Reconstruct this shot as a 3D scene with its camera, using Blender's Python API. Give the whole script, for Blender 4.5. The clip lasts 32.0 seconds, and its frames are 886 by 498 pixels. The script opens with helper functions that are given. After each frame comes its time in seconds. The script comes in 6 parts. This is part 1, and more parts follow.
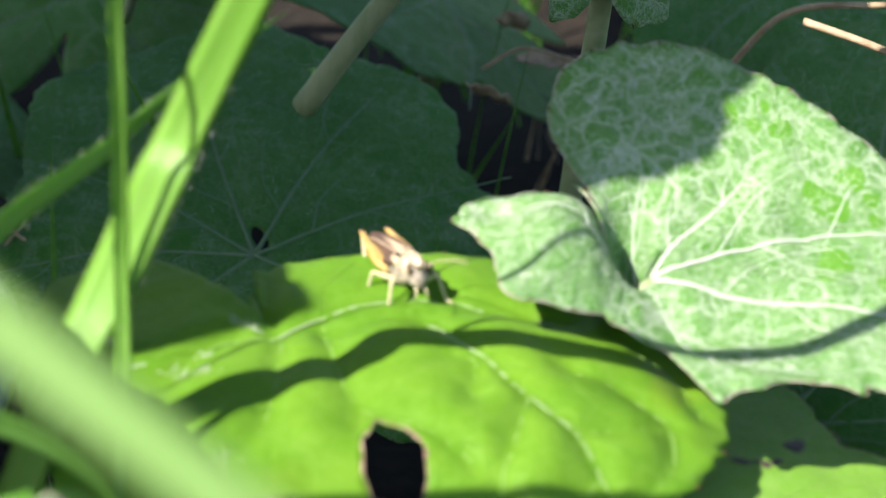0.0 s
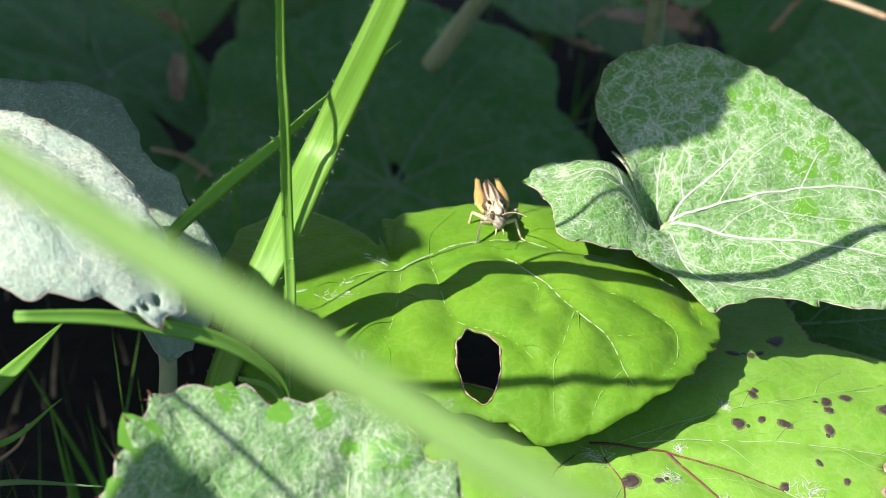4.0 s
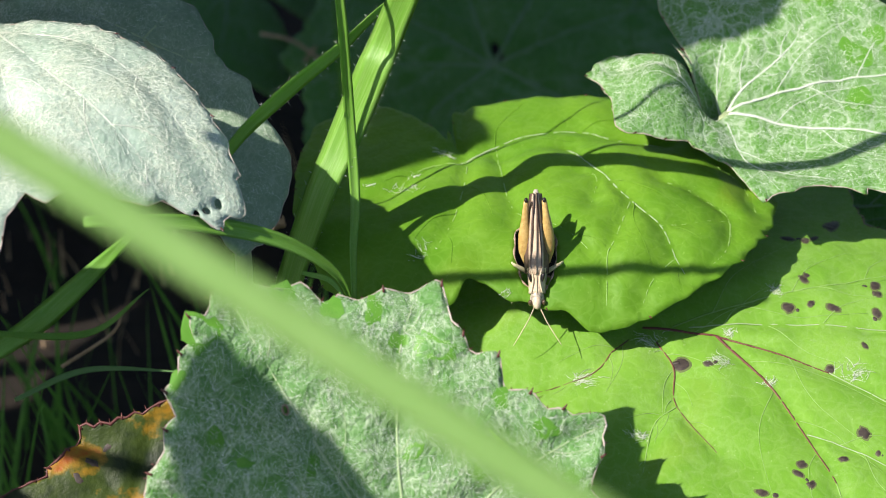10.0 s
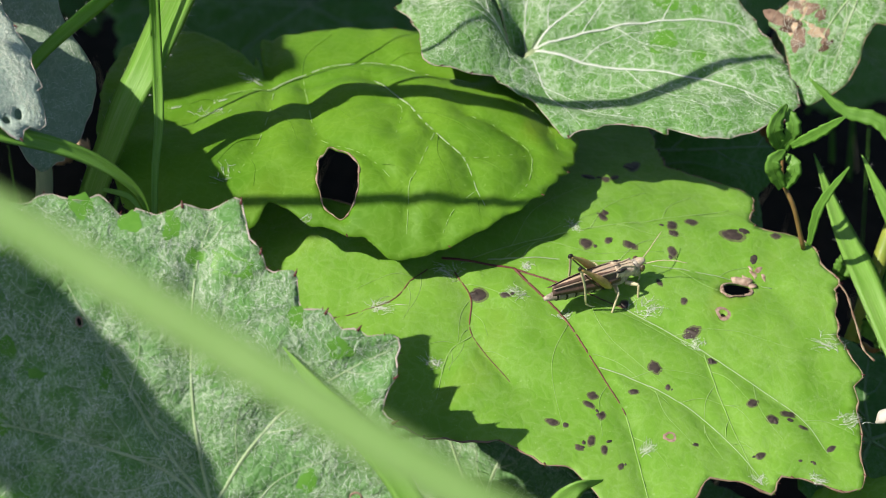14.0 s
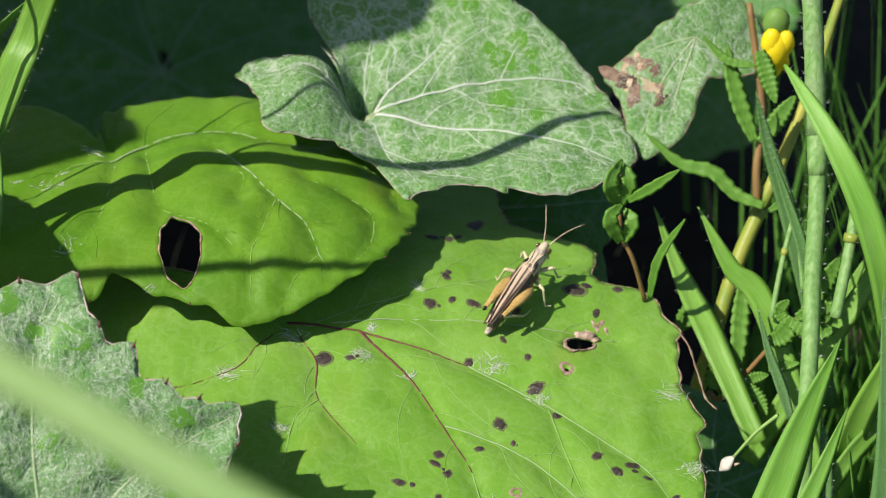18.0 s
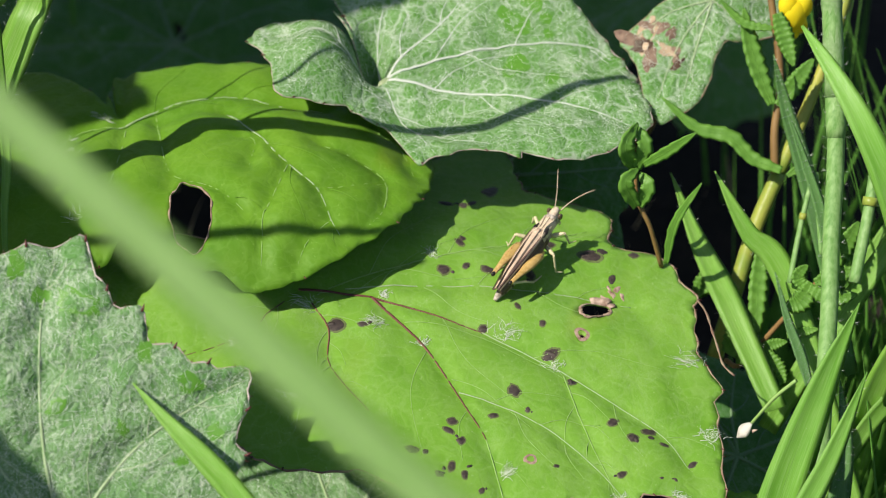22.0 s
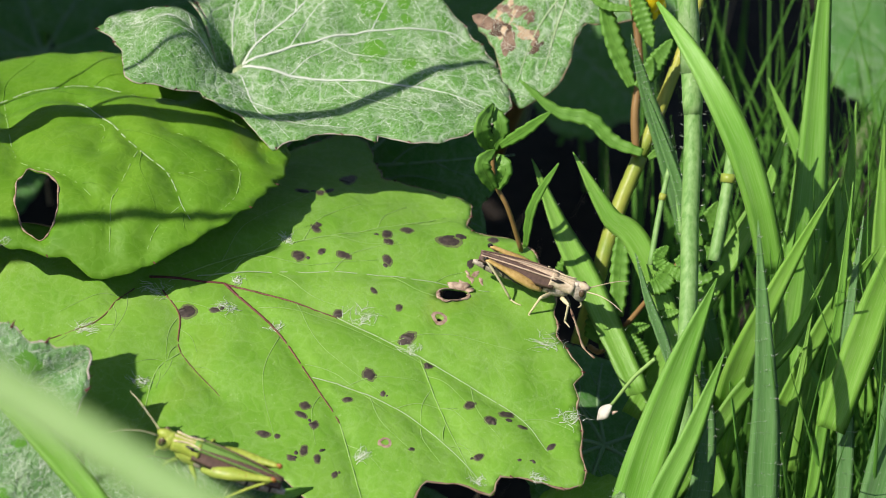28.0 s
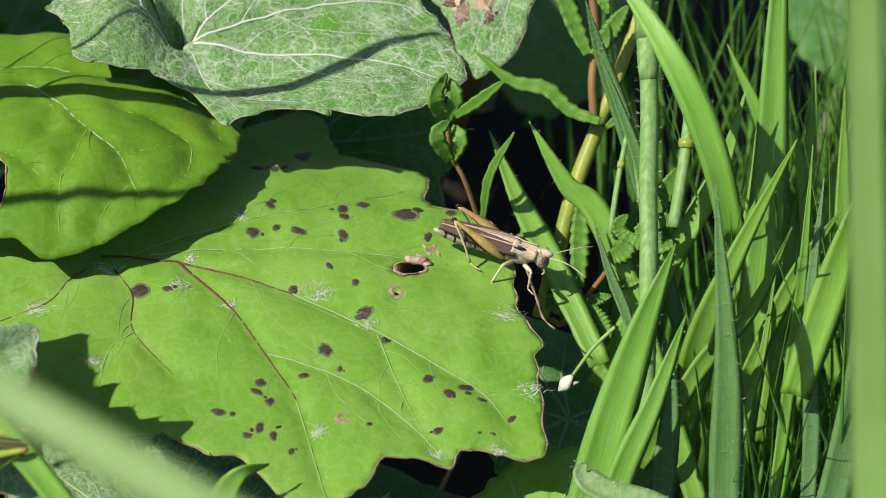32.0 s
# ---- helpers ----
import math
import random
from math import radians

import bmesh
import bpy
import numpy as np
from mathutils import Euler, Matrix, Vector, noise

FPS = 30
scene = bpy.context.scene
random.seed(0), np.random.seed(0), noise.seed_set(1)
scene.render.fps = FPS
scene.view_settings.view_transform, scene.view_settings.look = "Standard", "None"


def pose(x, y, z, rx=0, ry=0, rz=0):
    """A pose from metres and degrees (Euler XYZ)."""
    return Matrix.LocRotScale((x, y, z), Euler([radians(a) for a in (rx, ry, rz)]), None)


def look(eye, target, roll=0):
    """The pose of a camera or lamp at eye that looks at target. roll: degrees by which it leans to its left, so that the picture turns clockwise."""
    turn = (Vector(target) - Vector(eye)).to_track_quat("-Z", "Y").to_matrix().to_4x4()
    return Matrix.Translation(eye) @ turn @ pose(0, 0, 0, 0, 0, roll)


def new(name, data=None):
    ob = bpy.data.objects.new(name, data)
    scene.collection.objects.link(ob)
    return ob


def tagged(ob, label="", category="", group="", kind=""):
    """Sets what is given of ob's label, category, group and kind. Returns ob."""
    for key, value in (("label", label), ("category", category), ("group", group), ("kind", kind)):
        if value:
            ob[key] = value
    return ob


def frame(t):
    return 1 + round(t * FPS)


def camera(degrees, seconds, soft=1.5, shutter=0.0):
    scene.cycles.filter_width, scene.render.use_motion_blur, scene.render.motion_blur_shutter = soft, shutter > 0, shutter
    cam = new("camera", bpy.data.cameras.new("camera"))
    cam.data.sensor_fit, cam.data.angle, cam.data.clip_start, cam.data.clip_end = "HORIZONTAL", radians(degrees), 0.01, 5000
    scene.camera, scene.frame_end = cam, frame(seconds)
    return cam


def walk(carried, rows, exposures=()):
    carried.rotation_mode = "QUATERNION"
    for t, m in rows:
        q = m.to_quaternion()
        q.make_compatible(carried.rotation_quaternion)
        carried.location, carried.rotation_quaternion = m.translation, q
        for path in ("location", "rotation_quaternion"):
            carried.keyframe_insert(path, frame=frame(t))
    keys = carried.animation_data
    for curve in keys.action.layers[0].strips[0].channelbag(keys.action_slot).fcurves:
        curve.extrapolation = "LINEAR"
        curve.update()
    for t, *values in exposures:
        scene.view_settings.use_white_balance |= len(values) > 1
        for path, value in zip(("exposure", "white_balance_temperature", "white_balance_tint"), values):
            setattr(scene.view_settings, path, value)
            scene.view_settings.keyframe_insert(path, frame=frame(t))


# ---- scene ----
from mathutils import geometry

CM = 0.01
MM = 0.001

# ---- camera ----
cam = camera(21.0, 32.0, soft=0.95)
cam.data.dof.use_dof = True
cam.data.dof.focus_distance = 0.400
cam.data.dof.aperture_fstop = 30.0


def aim(x, y, z, yaw, pitch, roll):
    a, b = radians(yaw), radians(pitch)
    return look((x, y, z), (x - math.sin(a) * math.cos(b), y + math.cos(a) * math.cos(b), z + math.sin(b)), roll)


PATH = [
    (0.0, -0.0410, -0.2230, 0.1780, -6.26, -29.46, 3.20),
    (0.5, -0.0398, -0.2660, 0.2030, -4.80, -29.95, 2.00),
    (1.0, -0.0386, -0.3154, 0.2350, -3.75, -30.55, 1.00),
    (1.5, -0.0414, -0.3244, 0.2424, -3.39, -30.81, 0.79),
    (2.0, -0.0402, -0.3214, 0.2438, -4.12, -30.71, 1.67),
    (2.5, -0.0393, -0.3210, 0.2452, -1.80, -32.50, 1.67),
    (4.5, -0.0357, -0.3198, 0.2510, -1.71, -32.74, -0.16),
    (5.0, -0.0367, -0.3211, 0.2494, -1.40, -33.03, -0.25),
    (5.5, -0.0367, -0.3194, 0.2487, -1.26, -34.11, 0.32),
    (6.0, -0.0361, -0.3168, 0.2447, -1.41, -34.89, 0.09),
    (6.5, -0.0330, -0.3161, 0.2461, -1.32, -35.28, -1.31),
    (7.0, -0.0306, -0.3179, 0.2512, -0.86, -35.57, -1.25),
    (7.5, -0.0266, -0.3202, 0.2548, -0.20, -35.78, -1.57),
    (8.0, -0.0254, -0.3224, 0.2580, 1.17, -35.97, -2.11),
    (8.5, -0.0221, -0.3247, 0.2621, 1.98, -35.93, -2.95),
    (9.0, -0.0200, -0.3281, 0.2661, 2.90, -35.77, -3.34),
    (9.5, -0.0183, -0.3307, 0.2685, 3.05, -35.62, -3.22),
    (10.0, -0.0146, -0.3316, 0.2687, 3.77, -36.37, -3.70),
    (10.5, -0.0141, -0.3322, 0.2681, 2.12, -36.91, -1.73),
    (11.0, -0.0140, -0.3344, 0.2692, 1.78, -36.84, -1.87),
    (11.5, -0.0165, -0.3351, 0.2685, 2.01, -37.09, -1.59),
    (12.0, -0.0142, -0.3369, 0.2685, 1.90, -37.29, -1.04),
    (12.5, -0.0133, -0.3389, 0.2660, 1.05, -37.72, 0.30),
    (13.0, -0.0136, -0.3380, 0.2650, 0.02, -37.95, 1.02),
    (13.5, -0.0125, -0.3374, 0.2642, -0.81, -37.57, 1.13),
    (14.0, -0.0113, -0.3375, 0.2636, -1.58, -37.16, 1.48),
    (14.5, -0.0093, -0.3362, 0.2634, -3.81, -36.32, 2.34),
    (16.5, -0.0050, -0.3336, 0.2669, -4.46, -36.89, 2.53),
    (17.0, -0.0035, -0.3363, 0.2688, -4.13, -36.56, 2.06),
    (17.5, -0.0007, -0.3385, 0.2687, -4.16, -36.08, 1.46),
    (18.0, -0.0025, -0.3401, 0.2671, -4.70, -35.78, 1.36),
    (18.5, -0.0040, -0.3402, 0.2658, -4.63, -35.91, 1.06),
    (19.0, -0.0040, -0.3388, 0.2646, -4.37, -36.18, 1.03),
    (19.5, -0.0034, -0.3394, 0.2643, -4.09, -36.28, 0.97),
    (20.0, -0.0043, -0.3391, 0.2627, -4.23, -36.27, 1.24),
    (20.5, -0.0038, -0.3402, 0.2612, -4.20, -36.02, 1.22),
    (21.0, -0.0028, -0.3397, 0.2611, -4.01, -36.13, 1.19),
    (21.5, -0.0023, -0.3395, 0.2610, -4.11, -36.10, 1.09),
    (22.0, -0.0004, -0.3385, 0.2608, -3.99, -36.06, 0.77),
    (22.5, 0.0055, -0.3379, 0.2608, -3.48, -35.99, -0.21),
    (23.0, 0.0110, -0.3375, 0.2632, -2.50, -36.18, -1.10),
    (23.5, 0.0077, -0.3364, 0.2624, -2.08, -36.66, -1.07),
    (24.0, 0.0139, -0.3358, 0.2630, -1.49, -36.91, -1.69),
    (24.5, 0.0225, -0.3341, 0.2584, -2.81, -36.95, -1.96),
    (25.0, 0.0235, -0.3344, 0.2588, -4.36, -37.25, -0.93),
    (25.5, 0.0142, -0.3342, 0.2559, -5.71, -36.80, 0.51),
    (27.5, 0.0094, -0.3421, 0.2488, -7.64, -34.21, 2.09),
    (28.0, 0.0109, -0.3406, 0.2459, -6.31, -34.62, 1.36),
    (28.5, 0.0076, -0.3404, 0.2407, -6.71, -34.82, 1.74),
    (29.0, 0.0024, -0.3405, 0.2399, -6.40, -35.49, 1.21),
    (29.5, 0.0061, -0.3386, 0.2410, -6.21, -35.84, 0.72),
    (30.0, 0.0137, -0.3387, 0.2409, -6.09, -35.24, -0.49),
    (30.5, 0.0153, -0.3389, 0.2425, -6.29, -35.06, -0.54),
    (31.0, 0.0141, -0.3394, 0.2413, -6.56, -34.78, -0.15),
    (31.5, 0.0147, -0.3386, 0.2408, -6.67, -34.77, 0.03),
    (32.0, 0.0166, -0.3392, 0.2381, -6.65, -34.52, 0.26),
]
EXPOSURES = [(0.0, 1.16), (1.0, 1.0), (2.0, 0.95), (5.0, 0.90), (6.0, 0.64), (8.0, 0.56), (9.0, 0.60), (10.0, 0.70), (11.0, 0.60), (12.0, 0.52), (13.0, 0.45), (14.0, 0.37), (19.0, 0.29), (24.0, 0.30), (25.0, 0.27), (28.0, 0.33), (29.0, 0.27), (30.0, 0.21), (32.0, 0.24)]
walk(cam, [(r[0], aim(*r[1:])) for r in PATH], [(t, stops, 6500, 14) for t, stops in EXPOSURES])

# ---- light ----
SUN = Vector((-0.58, -0.29, 0.76)).normalized()
world = bpy.data.worlds.new("sky")
world.use_nodes = True
scene.world = world
sky = world.node_tree.nodes.new("ShaderNodeTexSky")
sky.sky_type, sky.sun_disc = "NISHITA", False
sky.sun_elevation, sky.sun_rotation = math.asin(SUN.z), math.atan2(SUN.x, SUN.y)
world.node_tree.nodes["Background"].inputs[1].default_value = 0.094
world.node_tree.links.new(sky.outputs[0], world.node_tree.nodes["Background"].inputs[0])
lamp = bpy.data.lights.new("sun", "SUN")
lamp.energy, lamp.angle, lamp.color = 5.45, radians(0.5), (1.0, 0.925, 0.84)
sun = new("sun", lamp)
sun.matrix_world = look(SUN * 3, (0, 0, 0))


# ---- materials ----
def nodes_of(name):
    m = bpy.data.materials.new(name)
    m.use_nodes = True
    t = m.node_tree
    return m, t, t.nodes["Principled BSDF"], t.nodes["Material Output"]


def add(t, kind, **values):
    n = t.nodes.new(kind)
    for k, v in values.items():
        n.inputs[k.replace("_", " ")].default_value = v
    return n


def noise_of(t, coord, scale, detail=4.0, rough=0.6, distortion=0.0):
    n = add(t, "ShaderNodeTexNoise", Scale=scale, Detail=detail, Roughness=rough, Distortion=distortion)
    t.links.new(coord, n.inputs["Vector"])
    return n.outputs["Fac"]


def ramp(t, fac, *stops):
    n = t.nodes.new("ShaderNodeValToRGB")
    while len(n.color_ramp.elements) < len(stops):
        n.color_ramp.elements.new(0.5)
    for e, (p, c) in zip(n.color_ramp.elements, stops):
        e.position, e.color = p, (*c, 1.0) if len(c) == 3 else c
    t.links.new(fac, n.inputs[0])
    return n.outputs[0]


def grey(v):
    return (v, v, v)


def blend(t, fac, a, b, kind="MIX"):
    n = t.nodes.new("ShaderNodeMix")
    n.data_type, n.blend_type = "RGBA", kind
    for s, v in ((0, fac), (6, a), (7, b)):
        if isinstance(v, (int, float)):
            n.inputs[s].default_value = v
        elif isinstance(v, tuple):
            n.inputs[s].default_value = (*v, 1.0)
        else:
            t.links.new(v, n.inputs[s])
    return n.outputs[2]


def maths(t, op, a, b=0.0):
    n = t.nodes.new("ShaderNodeMath")
    n.operation = op
    for s, v in ((0, a), (1, b)):
        if isinstance(v, (int, float)):
            n.inputs[s].default_value = v
        else:
            t.links.new(v, n.inputs[s])
    return n.outputs[0]


def bump(t, bsdf, height, strength, distance):
    n = add(t, "ShaderNodeBump", Strength=strength, Distance=distance)
    t.links.new(height, n.inputs["Height"])
    t.links.new(n.outputs[0], bsdf.inputs["Normal"])


def coords(t):
    return t.nodes.new("ShaderNodeTexCoord").outputs["Object"]


def through_light(t, bsdf, out, colour, amount):
    """Mixes light that passes through a thin blade into the surface."""
    tr = t.nodes.new("ShaderNodeBsdfTranslucent")
    if isinstance(colour, tuple):
        tr.inputs[0].default_value = (*colour, 1.0)
    else:
        t.links.new(colour, tr.inputs[0])
    mix = t.nodes.new("ShaderNodeMixShader")
    mix.inputs[0].default_value = amount
    t.links.new(bsdf.outputs[0], mix.inputs[1])
    t.links.new(tr.outputs[0], mix.inputs[2])
    t.links.new(mix.outputs[0], out.inputs[0])


def leaf_material(name, dark, light, pale, net, hoary, rough=0.5, cell=210.0, yellow=(0.25, 0.33, 0.03), pucker=0.0, bald=0.5):
    """A broad leaf: green mottled at two scales, a net of paler small veins, and a felt of white hairs (hoary 0 to 1)."""
    m, t, b, out = nodes_of(name)
    c = coords(t)
    big = noise_of(t, c, 45.0, 3.0)
    fine = noise_of(t, c, 900.0, 3.0)
    base = blend(t, ramp(t, big, (0.3, grey(0)), (0.7, grey(1))), dark, light)
    base = blend(t, ramp(t, noise_of(t, c, 28.0, 2.0, 0.5, 1.0), (0.62, grey(0)), (0.8, grey(0.5))), base, yellow)
    base = blend(t, ramp(t, fine, (0.35, grey(0.25)), (0.6, grey(0))), base, dark)
    warp = t.nodes.new("ShaderNodeVectorMath")
    warp.operation = "MULTIPLY_ADD"
    wn = add(t, "ShaderNodeTexNoise", Scale=160.0, Detail=3.0)
    t.links.new(c, wn.inputs["Vector"])
    t.links.new(wn.outputs["Color"], warp.inputs[0])
    warp.inputs[1].default_value = (0.007, 0.007, 0.007)
    t.links.new(c, warp.inputs[2])
    vor = add(t, "ShaderNodeTexVoronoi", Scale=cell)
    vor.feature = "DISTANCE_TO_EDGE"
    t.links.new(warp.outputs[0], vor.inputs["Vector"])
    line = ramp(t, vor.outputs["Distance"], (0.0, grey(1)), (0.085, grey(0)))
    line = maths(t, "MULTIPLY", line, ramp(t, noise_of(t, c, 75.0, 3.0, 0.7), (0.38, grey(0.08)), (0.62, grey(1))))
    base = blend(t, maths(t, "MULTIPLY", line, net), base, pale)
    small = add(t, "ShaderNodeTexVoronoi", Scale=cell * 3.6)
    small.feature = "DISTANCE_TO_EDGE"
    t.links.new(warp.outputs[0], small.inputs["Vector"])
    base = blend(t, maths(t, "MULTIPLY", ramp(t, small.outputs["Distance"], (0.0, grey(1)), (0.12, grey(0))), 0.10 + net * 0.25), base, pale)
    fleck = ramp(t, noise_of(t, c, 1500.0, 1.0, 0.5), (0.70, grey(0)), (0.76, grey(0.35)))
    base = blend(t, fleck, base, pale)
    cells = ramp(t, vor.outputs["Distance"], (0.0, grey(0)), (0.25, grey(1)))
    cells = blend(t, 0.3, cells, ramp(t, small.outputs["Distance"], (0.0, grey(0)), (0.3, grey(1))))
    if hoary > 0:
        web = None
        for k, (scale, width) in enumerate(((330.0, 0.011), (520.0, 0.015), (760.0, 0.020), (1100.0, 0.026))):
            mp = add(t, "ShaderNodeMapping", Location=(k * 0.37, k * 0.71, k * 0.13), Rotation=(0.0, 0.0, k * 0.9), Scale=(1.0, 0.55, 1.0))
            t.links.new(c, mp.inputs[0])
            n = noise_of(t, mp.outputs[0], scale, 1.5, 0.5, 0.8)
            f = ramp(t, maths(t, "ABSOLUTE", maths(t, "SUBTRACT", n, 0.5)), (0.0, grey(1)), (width, grey(0)))
            web = f if web is None else maths(t, "MAXIMUM", web, f)
        felt = ramp(t, noise_of(t, c, 42.0, 4.0, 0.6, 0.5), (0.34, grey(0.12)), (0.62, grey(1)))
        gate = ramp(t, noise_of(t, c, 38.0, 2.0, 0.5, 0.3), (0.60 - 0.22 * bald, grey(0)), (0.68 - 0.22 * bald, grey(1)))
        island = maths(t, "MULTIPLY", ramp(t, vor.outputs["Distance"], (0.10, grey(0)), (0.24, grey(1))), gate)
        cover = maths(t, "MULTIPLY", felt, maths(t, "SUBTRACT", 1.0, maths(t, "MULTIPLY", island, 0.9)))
        amount = maths(t, "MULTIPLY", maths(t, "ADD", maths(t, "MULTIPLY", web, 0.95), 0.10), cover)
        base = blend(t, maths(t, "MULTIPLY", amount, hoary), base, (0.70, 0.78, 0.62))
        fine = maths(t, "MAXIMUM", fine, maths(t, "MULTIPLY", amount, 0.9))
    t.links.new(base, b.inputs["Base Color"])
    b.inputs["Roughness"].default_value = rough
    b.inputs["Specular IOR Level"].default_value = 0.2
    height = blend(t, 0.25, cells, fine)
    if pucker:
        height = blend(t, 0.6, height, ramp(t, noise_of(t, warp.outputs[0], 170.0, 3.0, 0.55), (0.3, grey(0)), (0.7, grey(1))))
    bump(t, b, height, (0.45 if hoary > 0.2 else 0.26) + 0.3 * pucker, 0.0007 + 0.0012 * pucker)
    through_light(t, b, out, blend(t, 0.5, base, (0.30, 0.42, 0.02)), 0.22)
    return m


def plain_material(name, a, b_, rough=0.5, scale=400.0, spec=0.3, pass_through=0.0, stretch=(1, 1, 1), relief=0.3):
    m, t, b, out = nodes_of(name)
    mp = add(t, "ShaderNodeMapping", Scale=stretch)
    t.links.new(coords(t), mp.inputs[0])
    c = mp.outputs[0]
    n1, n2 = noise_of(t, c, scale, 4.0), noise_of(t, c, scale * 0.13, 2.0)
    mixed = blend(t, maths(t, "MULTIPLY", ramp(t, n1, (0.3, grey(0)), (0.7, grey(1))), ramp(t, n2, (0.3, grey(0.35)), (0.7, grey(1)))), a, b_)
    t.links.new(mixed, b.inputs["Base Color"])
    b.inputs["Roughness"].default_value, b.inputs["Specular IOR Level"].default_value = rough, spec
    bump(t, b, n1, relief, 0.12 / scale)
    if pass_through:
        through_light(t, b, out, mixed, pass_through)
    return m


def grass_material(name, a, b_, stripe=(0.30, 0.42, 0.12), pass_through=0.3):
    """Grass: fine stripes along the blade, which runs along the object's y."""
    m, t, b, out = nodes_of(name)
    uv = t.nodes.new("ShaderNodeTexCoord").outputs["UV"]
    mp = add(t, "ShaderNodeMapping", Scale=(34.0, 0.5, 1.0))
    t.links.new(uv, mp.inputs[0])
    s = noise_of(t, mp.outputs[0], 1.0, 3.0, 0.7)
    big = noise_of(t, coords(t), 60.0, 3.0)
    info = t.nodes.new("ShaderNodeObjectInfo").outputs["Random"]
    base = blend(t, ramp(t, big, (0.3, grey(0)), (0.7, grey(1))), a, b_)
    base = blend(t, maths(t, "MULTIPLY", info, 0.4), base, (0.09, 0.25, 0.025))
    base = blend(t, ramp(t, s, (0.46, grey(0)), (0.66, grey(0.5))), base, stripe)
    t.links.new(base, b.inputs["Base Color"])
    b.inputs["Roughness"].default_value, b.inputs["Specular IOR Level"].default_value = 0.42, 0.4
    bump(t, b, s, 0.8, 0.00008)
    through_light(t, b, out, blend(t, 0.4, base, (0.24, 0.50, 0.02)), pass_through)
    return m


def turning_leaf(name):
    """A dying leaf: green, blackened to carry its shade, that turns through yellow and orange to dark red."""
    m, t, b, out = nodes_of(name)
    c = coords(t)
    n = maths(t, "ADD", maths(t, "MULTIPLY", noise_of(t, c, 75.0, 3.0, 0.55, 0.4), 0.8), maths(t, "MULTIPLY", noise_of(t, c, 420.0, 3.0), 0.2))
    base = ramp(t, n, (0.40, (0.010, 0.022, 0.005, 1)), (0.52, (0.040, 0.065, 0.010, 1)), (0.58, (0.26, 0.15, 0.012, 1)), (0.63, (0.30, 0.08, 0.010, 1)), (0.70, (0.07, 0.014, 0.012, 1)))
    t.links.new(base, b.inputs["Base Color"])
    b.inputs["Roughness"].default_value = 0.5
    b.inputs["Specular IOR Level"].default_value = 0.2
    bump(t, b, noise_of(t, c, 260.0, 4.0), 0.5, 0.0008)
    through_light(t, b, out, base, 0.2)
    return m


GREEN_LEAF = leaf_material("smooth_green_leaf", (0.080, 0.220, 0.010), (0.145, 0.31, 0.020), (0.22, 0.40, 0.07), 0.16, 0.0, 0.55, 120.0, (0.24, 0.34, 0.025), 0.1)
SPOTTED = leaf_material("spotted_green_leaf", (0.120, 0.300, 0.020), (0.195, 0.395, 0.045), (0.34, 0.50, 0.17), 0.12, 0.07, 0.58, 95.0, (0.28, 0.38, 0.055), 0.12)
HOARY_NET = leaf_material("netted_hoary_leaf", (0.062, 0.200, 0.025), (0.105, 0.285, 0.045), (0.62, 0.68, 0.58), 0.46, 0.38, 0.6, 270.0, (0.12, 0.31, 0.03), 0.3, 0.6)
HOARY = leaf_material("hoary_leaf", (0.060, 0.185, 0.035), (0.110, 0.285, 0.060), (0.45, 0.55, 0.40), 0.10, 0.66, 0.65, 190.0, (0.07, 0.23, 0.03), 0.8, 0.5)
FELTED = leaf_material("white_felted_leaf", (0.25, 0.37, 0.28), (0.40, 0.51, 0.43), (0.62, 0.68, 0.62), 0.15, 0.9, 0.75, 150.0, (0.28, 0.39, 0.28), 0.3, 0.1)
# darker copy of the white felt; the leaf's half shade is in the colour
SHADED_FELT = leaf_material("shaded_felted_leaf", (0.15, 0.25, 0.15), (0.24, 0.34, 0.23), (0.44, 0.50, 0.40), 0.2, 0.45, 0.75, 150.0, (0.14, 0.26, 0.16), 0.3, 0.1)
# leaf green darkened to carry the shade at the back; overhead leaves share it
SHADE_LEAF = leaf_material("shade_darkened_leaf", (0.042, 0.165, 0.022), (0.072, 0.235, 0.036), (0.20, 0.30, 0.16), 0.3, 0.22, 0.6, 130.0, (0.09, 0.23, 0.02), 0.2, 0.5)
WITHERED = turning_leaf("withered_leaf")
BROWNED = plain_material("browned_leaf_tissue", (0.09, 0.055, 0.035), (0.34, 0.24, 0.16), 0.75, 700.0, relief=0.6)
VEIN_PALE = plain_material("pale_vein", (0.30, 0.42, 0.20), (0.42, 0.52, 0.32), 0.5, pass_through=0.2)
VEIN_GREEN = plain_material("green_vein", (0.22, 0.39, 0.09), (0.32, 0.49, 0.16), 0.45, pass_through=0.2)
# veins dulled the same way, for leaves coloured as shaded
VEIN_SHADE = plain_material("shade_dulled_vein", (0.13, 0.23, 0.10), (0.20, 0.30, 0.17), 0.5)
BALD = plain_material("bare_green_island", (0.085, 0.25, 0.022), (0.13, 0.32, 0.04), 0.45, 500.0, pass_through=0.2)
VEIN_WHITE = plain_material("white_vein", (0.50, 0.56, 0.46), (0.64, 0.68, 0.60), 0.6, pass_through=0.1)
VEIN_RED = plain_material("red_vein", (0.09, 0.025, 0.022), (0.17, 0.065, 0.05), 0.5)
HAIR = plain_material("white_hair", (0.62, 0.68, 0.56), (0.78, 0.82, 0.72), 0.7, pass_through=0.3)
PAPER = plain_material("papery_bract", (0.50, 0.48, 0.38), (0.72, 0.70, 0.60), 0.7, 500.0, pass_through=0.2)
